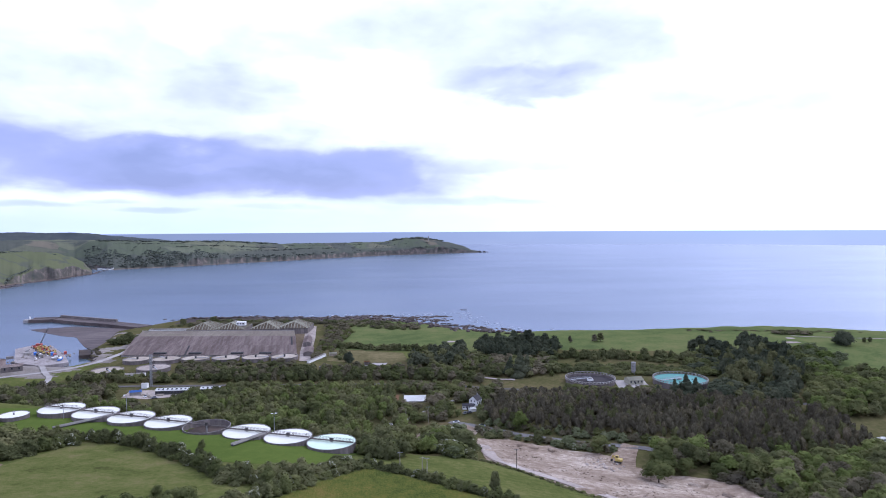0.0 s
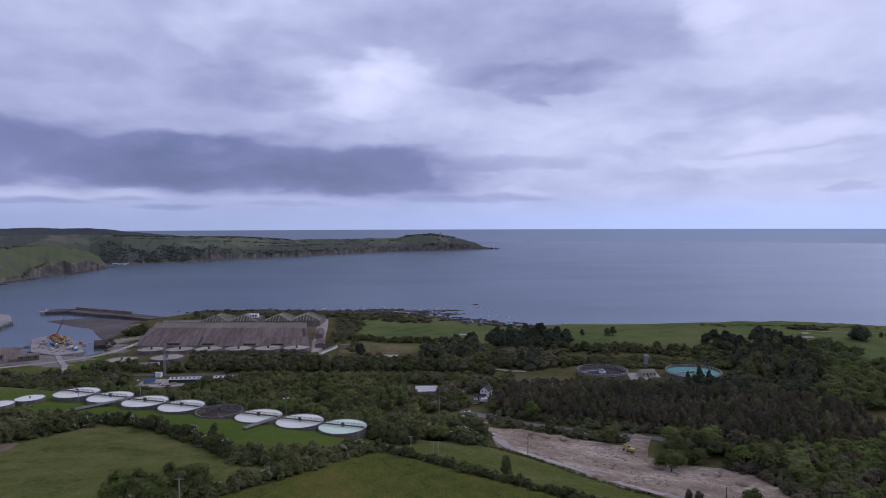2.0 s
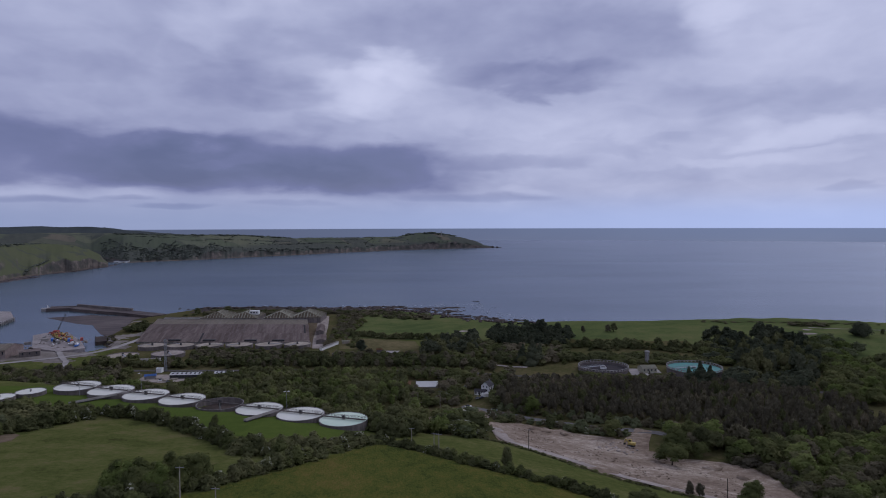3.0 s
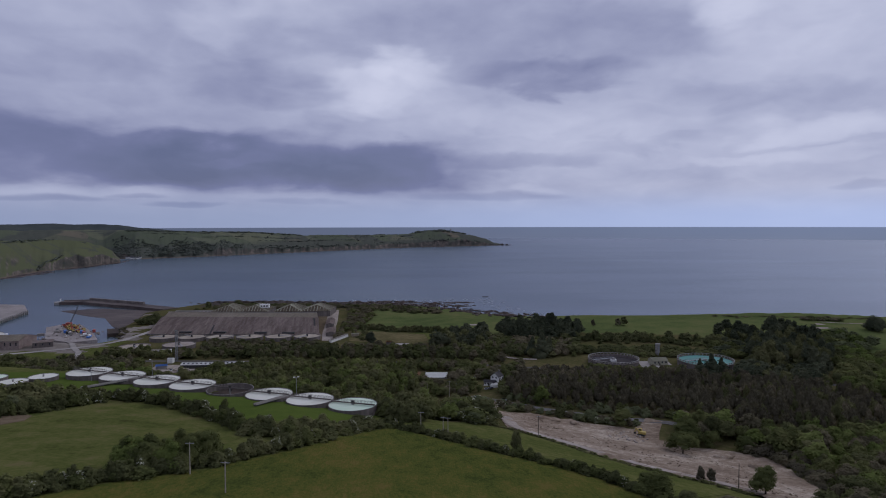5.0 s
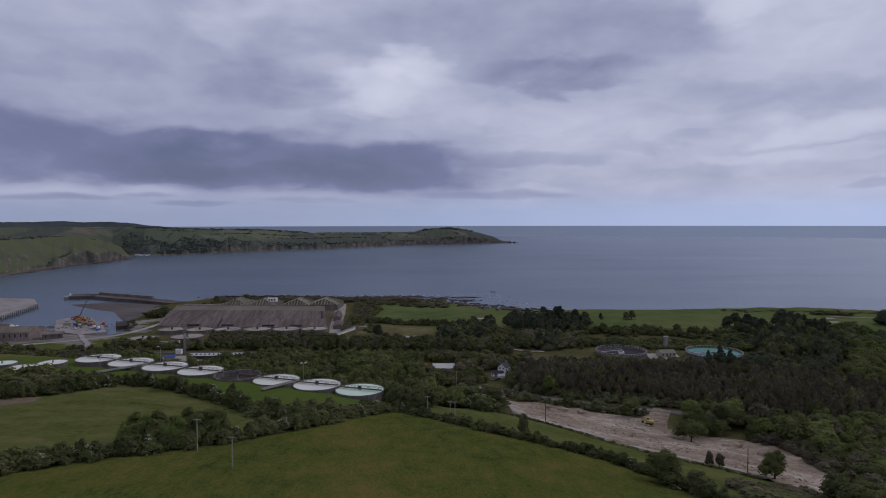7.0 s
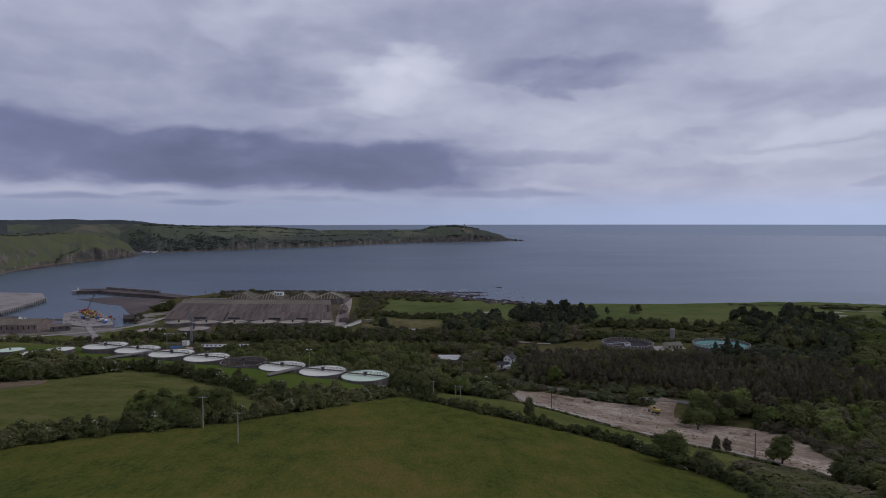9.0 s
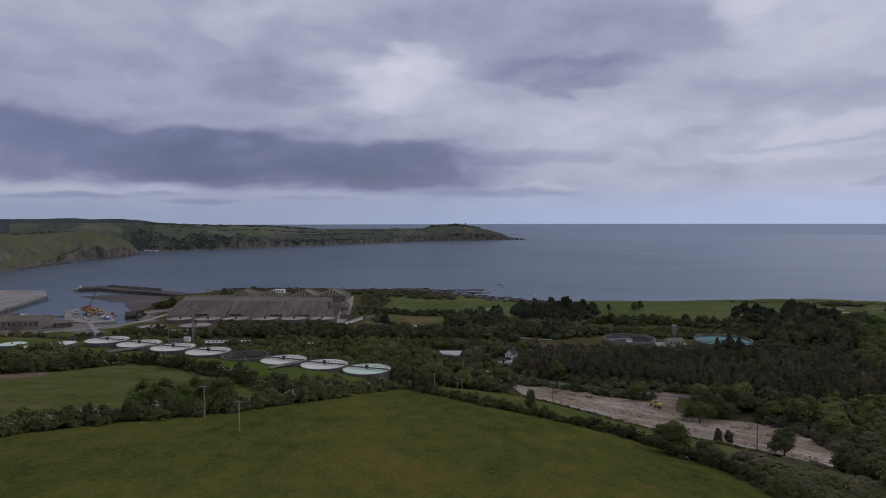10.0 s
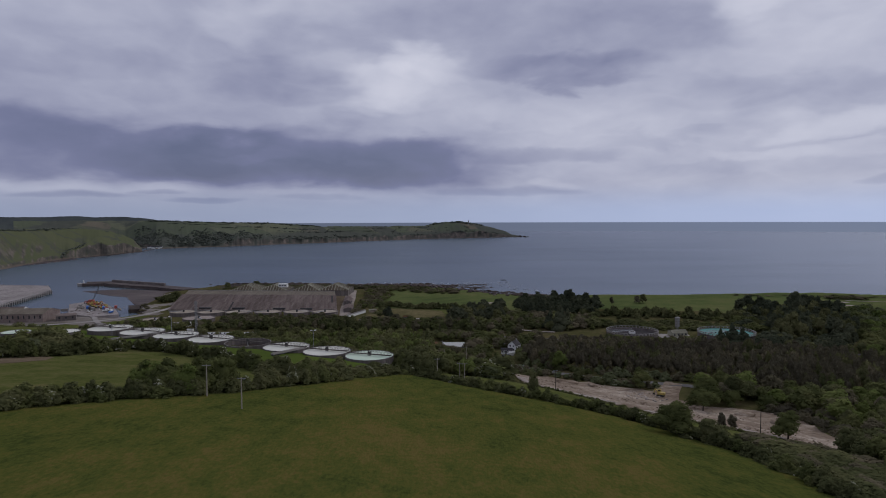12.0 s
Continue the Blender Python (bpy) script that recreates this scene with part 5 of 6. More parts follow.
def gabled(name, at, turn, length, width, eave, ridge, walls, roof, label, category="building", windows=0, door=False, hip=0.0, overhang=0.35, ribs=0, group=""):
    """A building with a pitched roof; its length runs along its own x."""
    ob = thing(name, (at[0], at[1], at[2] if len(at) > 2 else gz(at[0], at[1])), turn, label, category, group)
    l, w = length / 2, width / 2
    bm = bmesh.new()
    lo = [bm.verts.new(v) for v in ((-l, -w, -0.6), (l, -w, -0.6), (l, w, -0.6), (-l, w, -0.6))]
    hi = [bm.verts.new(v) for v in ((-l, -w, eave), (l, -w, eave), (l, w, eave), (-l, w, eave))]
    for i in range(4):
        bm.faces.new((lo[i], lo[(i + 1) % 4], hi[(i + 1) % 4], hi[i]))
    if hip == 0:
        a, b = bm.verts.new((-l, 0, ridge)), bm.verts.new((l, 0, ridge))
        bm.faces.new((hi[3], hi[0], a))
        bm.faces.new((hi[1], hi[2], b))
    wall = part("wall", bm, walls, ob)
    o = overhang
    r0, r1 = Vector((-l - o + hip, 0, ridge)), Vector((l + o - hip, 0, ridge))
    drop = (ridge - eave) / w * o
    for s in (-1, 1):
        bm = bmesh.new()
        e0, e1 = Vector((-l - o, s * (w + o), eave - drop)), Vector((l + o, s * (w + o), eave - drop))
        f = bm.faces.new([bm.verts.new(v) for v in ((e0, e1, r1, r0) if s < 0 else (e1, e0, r0, r1))])
        bmesh.ops.solidify(bm, geom=[f], thickness=-0.18)
        slope = part("roof", bm, roof, ob)
        for k in range(ribs):
            u = (k + 0.5) / ribs
            bm = bmesh.new()
            bar(bm, e0.lerp(e1, u) + Vector((0, 0, 0.22)), r0.lerp(r1, u) + Vector((0, 0, 0.22)), 0.6 + 0.8 * RNG.random(), 0.08)
            part("roof_rib", bm, CREAM, slope)
    if hip:
        for s, r in ((-1, r0), (1, r1)):
            bm = bmesh.new()
            a, b = Vector((s * (l + o), -w - o, eave - drop)), Vector((s * (l + o), w + o, eave - drop))
            f = bm.faces.new([bm.verts.new(v) for v in ((a, b, r) if s > 0 else (b, a, r))])
            bmesh.ops.solidify(bm, geom=[f], thickness=-0.18)
            end = part("roof_end", bm, roof, ob)
            for k in range(ribs):
                u = (k + 0.5) / ribs
                bm = bmesh.new()
                lift = Vector((s * 0.05, 0, 0.24))
                bar(bm, a.lerp(b, u) + lift, a.lerp(b, u) + (r - a.lerp(b, 0.5)) * (1 - abs(2 * u - 1)) * 0.95 + lift, 0.4 + 0.7 * RNG.random(), 0.10)
                part("roof_rib", bm, CREAM, end)
    for i in range(windows):
        x = -l + (i + 0.5) * length / windows
        bm = bmesh.new()
        box(bm, x - 0.55, x + 0.55, -w - 0.06, -w + 0.05, eave * 0.42, eave * 0.82)
        part("window", bm, GLASS, wall)
    if door:
        bm = bmesh.new()
        box(bm, -l * 0.1 - 0.5, -l * 0.1 + 0.5, -w - 0.08, -w + 0.05, -0.2, 2.1)
        part("door", bm, DARK, wall)
    return ob


def drying_shed():
    """The long shed: a broad front roof of sheets, a second roof behind, walls, openings and vents."""
    base = Vector((-125, 620, 3.0))
    shed = thing("drying_shed", base, 0, "long derelict clay drying shed with a brown fibre-cement roof", "shed")
    along_x = Vector((-174, 8, 0))
    up = Vector((-13.5, 63, 7.9))
    columns, rows = 92, 2
    sheet = bmesh.new()
    a, b = along_x / columns, up / rows
    f = sheet.faces.new([sheet.verts.new(v) for v in (Vector(), b * 1.02, b * 1.02 + a * 0.985, a * 0.985)])
    bmesh.ops.solidify(sheet, geom=[f], thickness=0.16)
    me = bm_mesh("roof_sheet", sheet, ROOF)
    for i in range(columns):
        for j in range(rows):
            if (i, j) in ((2, 1), (58, 0)):
                continue
            ob = new("roof_sheet", me)
            ob.parent = shed
            ob.location = a * i + b * j + Vector((0, 0, 1.55 + 0.06 * j + 0.05 * RNG.random()))
    bm = bmesh.new()
    f = bm.faces.new([bm.verts.new(v) for v in (Vector((0, 0, 1.3)), up + Vector((0, 0, 1.3)), up + along_x + Vector((0, 0, 1.3)), along_x + Vector((0, 0, 1.3)))])
    bmesh.ops.solidify(bm, geom=[f], thickness=0.1)
    part("roof_lining", bm, DARK, shed)
    bm = bmesh.new()
    bar(bm, Vector((0, 0.6, 0.2)), along_x + Vector((0, 0.6, 0.2)), 0.4, 2.3)
    part("front_wall", bm, CONCRETE, shed)
    for i in range(30):
        bm = bmesh.new()
        p = along_x * ((i + 0.5) / 30)
        box(bm, p.x - 0.25, p.x + 0.25, p.y - 0.15, p.y + 0.3, -0.5, 1.4)
        part("post", bm, PALE, shed)
    for k in (0.18, 0.34, 0.58, 0.78):
        bm = bmesh.new()
        p = along_x * k + up * 0.06
        box(bm, p.x - 6, p.x + 6, p.y - 1.2, p.y + 1.6, p.z + 1.6, p.z + 3.1)
        part("vent_housing", bm, DARK, shed)
    for s in (0.0, 1.0):
        bm = bmesh.new()
        o = along_x * s
        vs = [bm.verts.new(v) for v in (o + Vector((0, 0, -0.5)), o + Vector((up.x, up.y, -0.5)), o + up + Vector((0, 0, 1.3)), o + Vector((0, 0, 1.3)))]
        f = bm.faces.new(vs)
        bmesh.ops.solidify(bm, geom=[f], thickness=0.3)
        part("end_wall", bm, TANKWALL, shed)
    # the second roof: rises from the valley to its own ridge and falls behind
    top = up + Vector((0, 0, 1.2))
    for start, rise, name in ((top + Vector((-1, 3, -2.0)), Vector((-8, 34, 2.4)), "rear_roof_slope"), (top + Vector((-9, 37, 0.4)), Vector((-4, 18, -4)), "rear_roof_back")):
        bm = bmesh.new()
        f = bm.faces.new([bm.verts.new(v) for v in (start, start + rise, start + rise + along_x, start + along_x)])
        bmesh.ops.solidify(bm, geom=[f], thickness=0.2)
        part(name, bm, BEIGE, shed)
    bm = bmesh.new()
    bar(bm, top + Vector((-9, 37, 0.7)), top + Vector((-9, 37, 0.7)) + along_x, 1.2, 0.5)
    part("ridge_capping", bm, PALE, shed)


drying_shed()
for x, y, l in ((-264, 772, 34), (-231, 773, 33), (-189, 772, 34), (-157, 776, 36)):
    gabled("kiln_house", (x, y, 3.2), 90, 42, l, 6.6, 13.0, TANKWALL, TAN, "derelict kiln house with a ribbed pale hipped roof", "shed", hip=10, ribs=10, group="kiln houses")
gabled("yard_store", (-310, 776), 0, 46, 8, 4.0, 5.0, WHITE, PALE, "low white store behind the drying shed", "store")
gabled("lean_to", (-116, 634), 98, 30, 9, 4.0, 5.2, TANKWALL, ROOF, "small stained lean-to at the shed end", "store", windows=5)
gabled("lean_to", (-127, 690), 98, 42, 8, 4.5, 6.0, TANKWALL, ROOF, "stained concrete annexe at the shed end", "store", windows=6)
gabled("conveyor_gallery", (-103, 604, 3), 72, 34, 2.6, 2.6, 3.2, WHITE, PALE, "long pale conveyor gallery on the ground", "conveyor")


def hopper_tower(x, y):
    ob = thing("hopper_tower", (x, y, 3), 0, "white hopper tower on steel legs above the sheds", "tower")
    bm = bmesh.new()
    box(bm, -5.5, 5.5, -3, 3, 9.8, 14.0)
    part("cabin", bm, WHITE, ob)
    for i in range(3):
        bm = bmesh.new()
        box(bm, -4.2 + i * 3.2, -2.2 + i * 3.2, -3.08, -2.95, 11.2, 12.8)
        part("window", bm, GLASS, ob)
    for dx in (-5, 5):
        for dy in (-2.6, 2.6):
            bm = bmesh.new()
            bar(bm, (dx, dy, -0.3), (dx, dy, 9.8), 0.5)
            part("leg", bm, PALE, ob)


hopper_tower(-220, 764)


def thickener(x, y, radius, top, label, water=None):
    """A low round tank with a centre post and rake arm."""
    ob = thing("thickening_tank", (x, y, top), RNG.uniform(0, 360), label, "tank", "thickening tanks by the shed")
    bm = bmesh.new()
    lathe(bm, [(radius, -top + 1.5), (radius, -0.3), (radius + 0.3, -0.28), (radius + 0.3, 0), (radius - 0.4, 0), (radius - 0.4, -1)], 56)
    part("wall", bm, TANKWALL, ob)
    bm = bmesh.new()
    lathe(bm, [(radius - 0.41, -0.5), (4, -0.52), (0.3, -0.52)], 56, True)
    part("bed", bm, water or BEIGE, ob)
    bm = bmesh.new()
    tube(bm, (0, 0, -1), (0, 0, 1.6), 0.9, 0.9, 10)
    part("centre_post", bm, DARK, ob)
    bm = bmesh.new()
    bar(bm, (0, 0, 0.5), (radius, 0, 0.4), 0.9, 0.35)
    part("rake_arm", bm, STEEL, ob)


for x, y in ((-271, 602), (-244, 602), (-217, 603), (-189, 604), (-161, 605), (-134, 606)):
    thickener(x, y, 12.6, 6.5, "low round concrete tank of dried pale clay beside the long shed")
thickener(-276, 555, 13.0, 6.5, "low round concrete tank of dried clay among bushes")
thickener(-240, 564, 14.0, 6.5, "low round concrete tank of pale clay among bushes", HAUL)
gabled("pump_house", (-247, 540), 10, 18, 9, 2.8, 3.4, WHITE, PALE, "pale flat pump house among bushes", "store")


def clarifier(x, y, radius, top, water, level, label):
    """A big round clarifier with a posted parapet, a centre pier and a bridge."""
    ob = thing("clarifier", (x, y, top), 0, label, "tank", "clarifiers")
    base = gz(x, y) - top - 1.0
    bm = bmesh.new()
    lathe(bm, [(radius, base), (radius, -0.9), (radius + 0.5, -0.85), (radius + 0.5, -0.5), (radius - 0.5, -0.5), (radius - 0.5, level - 0.6)], 72)
    part("wall", bm, TANKWALL, ob)
    post = bmesh.new()
    box(post, -0.28, 0.28, -0.32, 0.32, -0.5, 0.75)
    me = bm_mesh("parapet_post", post, PALE)
    for i in range(44):
        a = 2 * math.pi * i / 44
        p = new("parapet_post", me)
        p.parent = ob
        p.location, p.rotation_euler = ((radius + 0.1) * math.cos(a), (radius + 0.1) * math.sin(a), 0), (0, 0, a)
    bm = bmesh.new()
    lathe(bm, [(radius - 0.12, 0.70), (radius + 0.32, 0.70), (radius + 0.32, 0.95), (radius - 0.12, 0.95), (radius - 0.12, 0.70)], 72)
    part("coping", bm, CONCRETE, ob)
    bm = bmesh.new()
    lathe(bm, [(radius - 0.45, level), (8, level - 0.02), (0.3, level - 0.02)], 72, True)
    part("water", bm, water, ob)
    bm = bmesh.new()
    tube(bm, (0, 0, level - 1), (0, 0, 0.4), 1.6, 1.6, 14)
    part("centre_pier", bm, CONCRETE, ob)
    turn = Matrix.Rotation(math.radians(200), 4, "Z")
    bm = bmesh.new()
    box(bm, 0, radius, -0.8, 0.8, 0.2, 0.5, turn)
    span = part("bridge", bm, STEEL, ob)
    for s in (-0.75, 0.75):
        bm = bmesh.new()
        for i in range(11):
            box(bm, i * radius / 10 - 0.05, i * radius / 10 + 0.05, s - 0.05, s + 0.05, 0.5, 1.7, turn)
        box(bm, 0, radius, s - 0.05, s + 0.05, 1.6, 1.7, turn)
        part("handrail", bm, STEEL, span)
    return ob


left_clarifier = clarifier(133.5, 502, 19.5, 6.4, POND, -2.3, "large round concrete clarifier, nearly empty and dark inside")
bm = bmesh.new()
box(bm, -2.2, 2.2, -1.6, 1.6, -2.2, -0.7)
part("valve_box", bm, WHITE, left_clarifier, "white painted valve box")
aqua_clarifier = clarifier(202, 490, 20.5, 8.0, AQUA, -0.9, "large round concrete clarifier full of turquoise water")
for i in range(9):
    bm = bmesh.new()
    box(bm, -12 + 3 * i, -11 + 3 * i, -1.5 + 0.4 * (i % 3), -0.7 + 0.4 * (i % 3), -1.0, -0.45)
    part("float", bm, DARK, aqua_clarifier)
gabled("pump_house", (167, 496), 8, 12, 9, 3.8, 5.6, CREAM, CREAM, "cream pump house with a shallow roof between the clarifiers", "store", windows=4, door=True)
silo = thing("silo", (177.5, 528, gz(177.5, 528)), 0, "slim grey concrete silo with a capped top", "silo")
bm = bmesh.new()
lathe(bm, [(1.8, -0.5), (1.8, 8.6), (2.1, 8.7), (2.1, 9.9), (1.7, 10.2), (0.4, 10.5)], 20, True)
part("shell", bm, CONCRETE, silo)
for z in (2.2, 4.4, 6.6):
    bm = bmesh.new()
    lathe(bm, [(1.78, z), (1.9, z), (1.9, z + 0.25), (1.78, z + 0.25)], 20)
    part("band", bm, GIRDER, silo)
bm = bmesh.new()
box(bm, -0.3, 0.3, -2.1, -1.8, 0, 8.6)
part("ladder", bm, STEEL, silo)

# cottage and its outbuildings
cottage = gabled("cottage", (35.5, 439), 58, 7.4, 6.2, 4.8, 7.6, WHITE, SLATE, "white two-storey cottage with a slate roof", "house", windows=3, door=True)
for s in (-1.6, 1.6):
    for z in (1.2, 3.7):
        bm = bmesh.new()
        box(bm, -3.77, -3.65, s * 0.8 - 0.45, s * 0.8 + 0.45, z, z + 1.1)
        part("window", bm, GLASS, cottage)
bm = bmesh.new()
box(bm, 2.4, 3.2, -0.35, 0.35, 6.6, 8.4)
part("chimney", bm, CONCRETE, cottage)
gabled("cottage_extension", (30, 432), -10, 7.6, 4.6, 2.5, 3.8, WHITE, SLATE, "single-storey white extension with a slate roof", "house", windows=4, door=True)
gabled("garden_shed", (32.5, 426), 25, 4.2, 2.6, 2.1, 2.7, WHITE, WHITE, "small white garden shed", "shed")

gabled("hut", (-53, 581), 5, 5, 4, 2.4, 3.2, TANKWALL, RUST, "small rust-roofed hut in the rough field", "hut")
gabled("hut", (-90, 622), 12, 7, 4, 2.6, 3.4, BEIGE, CREAM, "pale hut at the edge of the rough field", "hut")
rail_wall = thing("platform_wall", (-67, 565, gz(-67, 565)), 1, "long low dark stone wall beside the railway", "wall")
bm = bmesh.new()
box(bm, -27, 27, -0.5, 0.5, -0.5, 2.0)
stone = part("stone_body", bm, TANKWALL, rail_wall)
bm = bmesh.new()
box(bm, -27.1, 27.1, -0.65, 0.65, 2.0, 2.25)
part("coping", bm, CONCRETE, rail_wall)

# works buildings by the railway
works = gabled("works_building", (-190.5, 485), 3, 27, 8, 3.2, 4.4, DARK, WHITE, "long low works building with a white roof", "building", windows=12)
for i in range(8):
    for s in (-1,):
        bm = bmesh.new()
        x = -11.5 + i * 3.3
        bar(bm, (x, -3.0, 3.72), (x, -1.2, 4.26), 1.2, 0.12)
        part("rooflight", bm, GLASS, works)
works = gabled("works_building", (-165, 489), 3, 14, 7, 3.0, 4.0, DARK, WHITE, "short works building with a white roof", "building", windows=6)
for i in range(4):
    bm = bmesh.new()
    x = -5 + i * 3.3
    bar(bm, (x, -2.7, 3.45), (x, -1.0, 3.88), 1.2, 0.12)
    part("rooflight", bm, GLASS, works)
for x, y, turn, count in ((-207, 476, 12, 5), (-212, 480, 40, 4), (-203, 473, -10, 4), (-199, 478, 5, 3)):
    stack = thing("timber_stack", (x, y, gz(x, y) + 0.3), turn, "stack of pale sawn timber in the works yard", "timber", "timber stacks")
    for k in range(count):
        for row in range(2):
            bm = bmesh.new()
            box(bm, -2.4, 2.4, -1.2 + 0.8 * k - 0.36, -1.2 + 0.8 * k + 0.36, 0.55 * row, 0.55 * row + 0.5)
            part("plank_bundle", bm, BEIGE if (k + row) % 2 else TIMBER, stack)
gabled("store", (-219, 482), 20, 8, 6, 2.8, 3.6, CONCRETE, BLUE, "small store under a bright blue roof", "store")
gabled("store", (-149, 494), 10, 5, 4, 2.2, 2.8, CONCRETE, BLUE, "small store under a blue tarpaulin", "store")
gabled("hut", (-221, 503), 0, 4.2, 4, 3.6, 4.1, WHITE, WHITE, "small white hut beside the railway", "hut")
reservoir = gabled("covered_reservoir", (-7, 458), 1, 15.5, 16, 0.9, 1.2, CONCRETE, WHITE, "low building with a broad white membrane roof", "building")
bm = bmesh.new()
for z in (2.9, 3.4):
    bar(bm, (-8.3, -8.4, z - 1.3), (-8.3, 8.4, z - 1.3), 0.12)
for i in range(8):
    bar(bm, (-8.3, -8.4 + i * 2.4, 0.8), (-8.3, -8.4 + i * 2.4, 2.15), 0.12)
part("handrail", bm, STEEL, reservoir)
patch("bracken_bank", [(-34, 452), (-19, 450), (-19, 470), (-36, 472)], RUST, "bank of rust-brown bracken", "bank", 0.4)


def rubble(name, spots, mat, label, category, floor=-9.0):
    verts, tris, base = [], [], 0
    for x, y, w, h in spots:
        v = ICO[0] * (1 + 0.25 * RNG.normal(size=(len(ICO[0]), 1))) * (w / 2, w / 2 * RNG.uniform(0.5, 1), h)
        a = RNG.uniform(0, 6.28)
        p = np.stack([v[:, 0] * np.cos(a) - v[:, 1] * np.sin(a) + x, v[:, 0] * np.sin(a) + v[:, 1] * np.cos(a) + y, v[:, 2] + max(gz(x, y) + 0.3, -0.4 if mat is SHORE else floor)], 1)
        verts.append(p)
        tris.append(ICO[1] + base)
        base += len(p)
    tagged(new(name, mesh_quads(name, np.concatenate(verts), np.concatenate(tris), [mat])), label, category, kind="stuff")


CLAY_AREA = [(34, 340), (34, 300), (60, 266), (90, 240), (118, 214), (138, 232), (143, 285), (110, 312), (100, 332), (78, 344), (50, 360)]
rubble("rubble", [q for q in fill(CLAY_AREA, 2.6, 0.9, 0.32, RNG) if math.sin(q[0] * 0.17 + 2 * math.sin(q[1] * 0.11)) + RNG.normal() * 0.6 > 0.4], CLAY, "lumps of clay and rubble strewn over the slope", "rubble")
rubble("rubble", [(92 + RNG.normal() * 5, 322 + RNG.normal() * 5, RNG.uniform(0.8, 2.2), RNG.uniform(0.4, 1.0)) for _ in range(40)], HAUL, "heap of broken concrete", "rubble")
rubble("spoil_heap", [(55, 352, 7, 1.3), (61, 348, 8, 1.2), (70, 345, 8, 1.0), (130, 296, 9, 1.5), (140, 283, 9, 1.3)], CLAY, "low heaps of graded clay", "heap")
SHORELINE = [(-345, 905), (-263, 918), (-153, 905), (-82, 908), (-8, 862), (35, 803), (81, 768), (118, 750)]
rocks = along(SHORELINE, 1.3, 8.0, 1.3, RNG, 12.0) + along([(-140, 912), (-70, 926), (-10, 900), (30, 870)], 1.6, 10.0, 0.9, RNG, 9.0) + along([(-20, 905), (40, 915)], 2.2, 12, 0.8, RNG, 4.0) + along([(30, 835), (75, 800), (110, 770)], 2, 8, 0.9, RNG, 7.0)
rubble("shore_rocks", rocks, SHORE, "dark weedy rocks along the shore", "rocks")
rubble("shore_rocks", along(SHORELINE, 0.8, 4.5, 1.3, RNG, 13.0) + along([(-150, 868), (-70, 872), (0, 835), (60, 780)], 1.2, 4, 1.0, RNG, 9.0), SAND, "brown barnacled rocks scattered along the shore", "rocks")
FOAM = material("sea_foam", [(0.20, 0.23, 0.27), (0.36, 0.38, 0.42)], 0.3, 0.9, spec=0.1, grain=0.4)
surf = [(x + RNG.normal() * 5, y + RNG.normal() * 3, RNG.uniform(2, 8), 0.10) for x, y, _, _ in along([(-20, 930), (60, 955), (70, 880), (105, 815), (125, 778), (165, 766), (230, 752)], 5.5, 1, 1, RNG, 5.0) + along([(-320, 935), (-200, 938), (-90, 936), (-20, 930)], 12, 1, 1, RNG, 5.0)]
rubble("surf", surf, FOAM, "thin broken lines of white surf off the rocks", "surf", 0.04)
rubble("skerry", [(62, 983, 9, 1.6), (58, 985, 6, 1.0), (36, 962, 8, 0.5), (20, 950, 6, 0.4)], SHORE, "small dark skerry off the point", "rocks")
rubble("skerry", [(318, 3318, 26, 7), (296, 3312, 30, 10), (338, 3330, 22, 4)], SHORE, "dark stacks off the headland", "rocks")

# ---------------------------------------------------------------- harbour
pier = thing("breakwater", (-360, 822, 0), 0, "curved stone breakwater with a raised parapet", "breakwater")
PIER_LINE = [(0, 0), (-62, 36), (-110, 58), (-157, 84), (-190, 78)]
for (ax, ay), (bx, by) in zip(PIER_LINE, PIER_LINE[1:]):
    bm = bmesh.new()
    bar(bm, (ax, ay, 0.6), (bx, by, 0.6), 22, 7.0)
    part("quay_block", bm, SAND, pier)
for (ax, ay), (bx, by), h in (((-55, 42), (-105, 66), 7.4), ((-105, 66), (-157, 92), 7.4), ((-157, 90), (-190, 84), 5.2)):
    bm = bmesh.new()
    bar(bm, (ax, ay, h / 2 - 1), (bx, by, h / 2 - 1), 3.0, h + 2)
    part("parapet", bm, TANKWALL, pier)
bm = bmesh.new()
lathe(bm, [(9, -3), (9, 3.7), (8.6, 3.75), (0.5, 3.8)], 28, True)
head = part("round_head", bm, CONCRETE, pier)
head.location = (-190, 76, 0)
bm = bmesh.new()
tube(bm, (-192, 78, 3.7), (-192, 78, 7.6), 0.9, 0.7, 10)
part("light_tower", bm, WHITE, pier)

slab("ship_quay", [(-388, 606), (-431, 676), (-426, 692), (-402, 692), (-360, 640), (-336, 604), (-352, 588)], -3, 3.4, DECK, "stained pale concrete quay projecting into the harbour", "quay")
for mat, label in ((CONCRETE, "concrete blocks and pallets stacked on the quay"), (DARK, "dark scrap and tackle piled on the quay"), (WHITE, "white bags and crates on the quay")):
    spots = [(-410 + 66 * k + RNG.normal() * 4, 676 - 88 * k + RNG.normal() * 7, RNG.uniform(1.0, 2.6), RNG.uniform(0.3, 0.8)) for k in RNG.uniform(0, 0.62, 12)]
    rubble("quay_clutter", spots, mat, label, "clutter", 3.5)
rubble("spoil_heap", [(RNG.uniform(-400, -350), RNG.uniform(600, 650), RNG.uniform(2, 5), RNG.uniform(0.5, 1.2)) for _ in range(26)], DUST, "small heaps of sand and scrap on the quay", "heap", 3.4)
west = thing("west_wharf", (-498, 661, 0), 0, "wide concrete wharf on a row of timber piles", "wharf")
bm = bmesh.new()
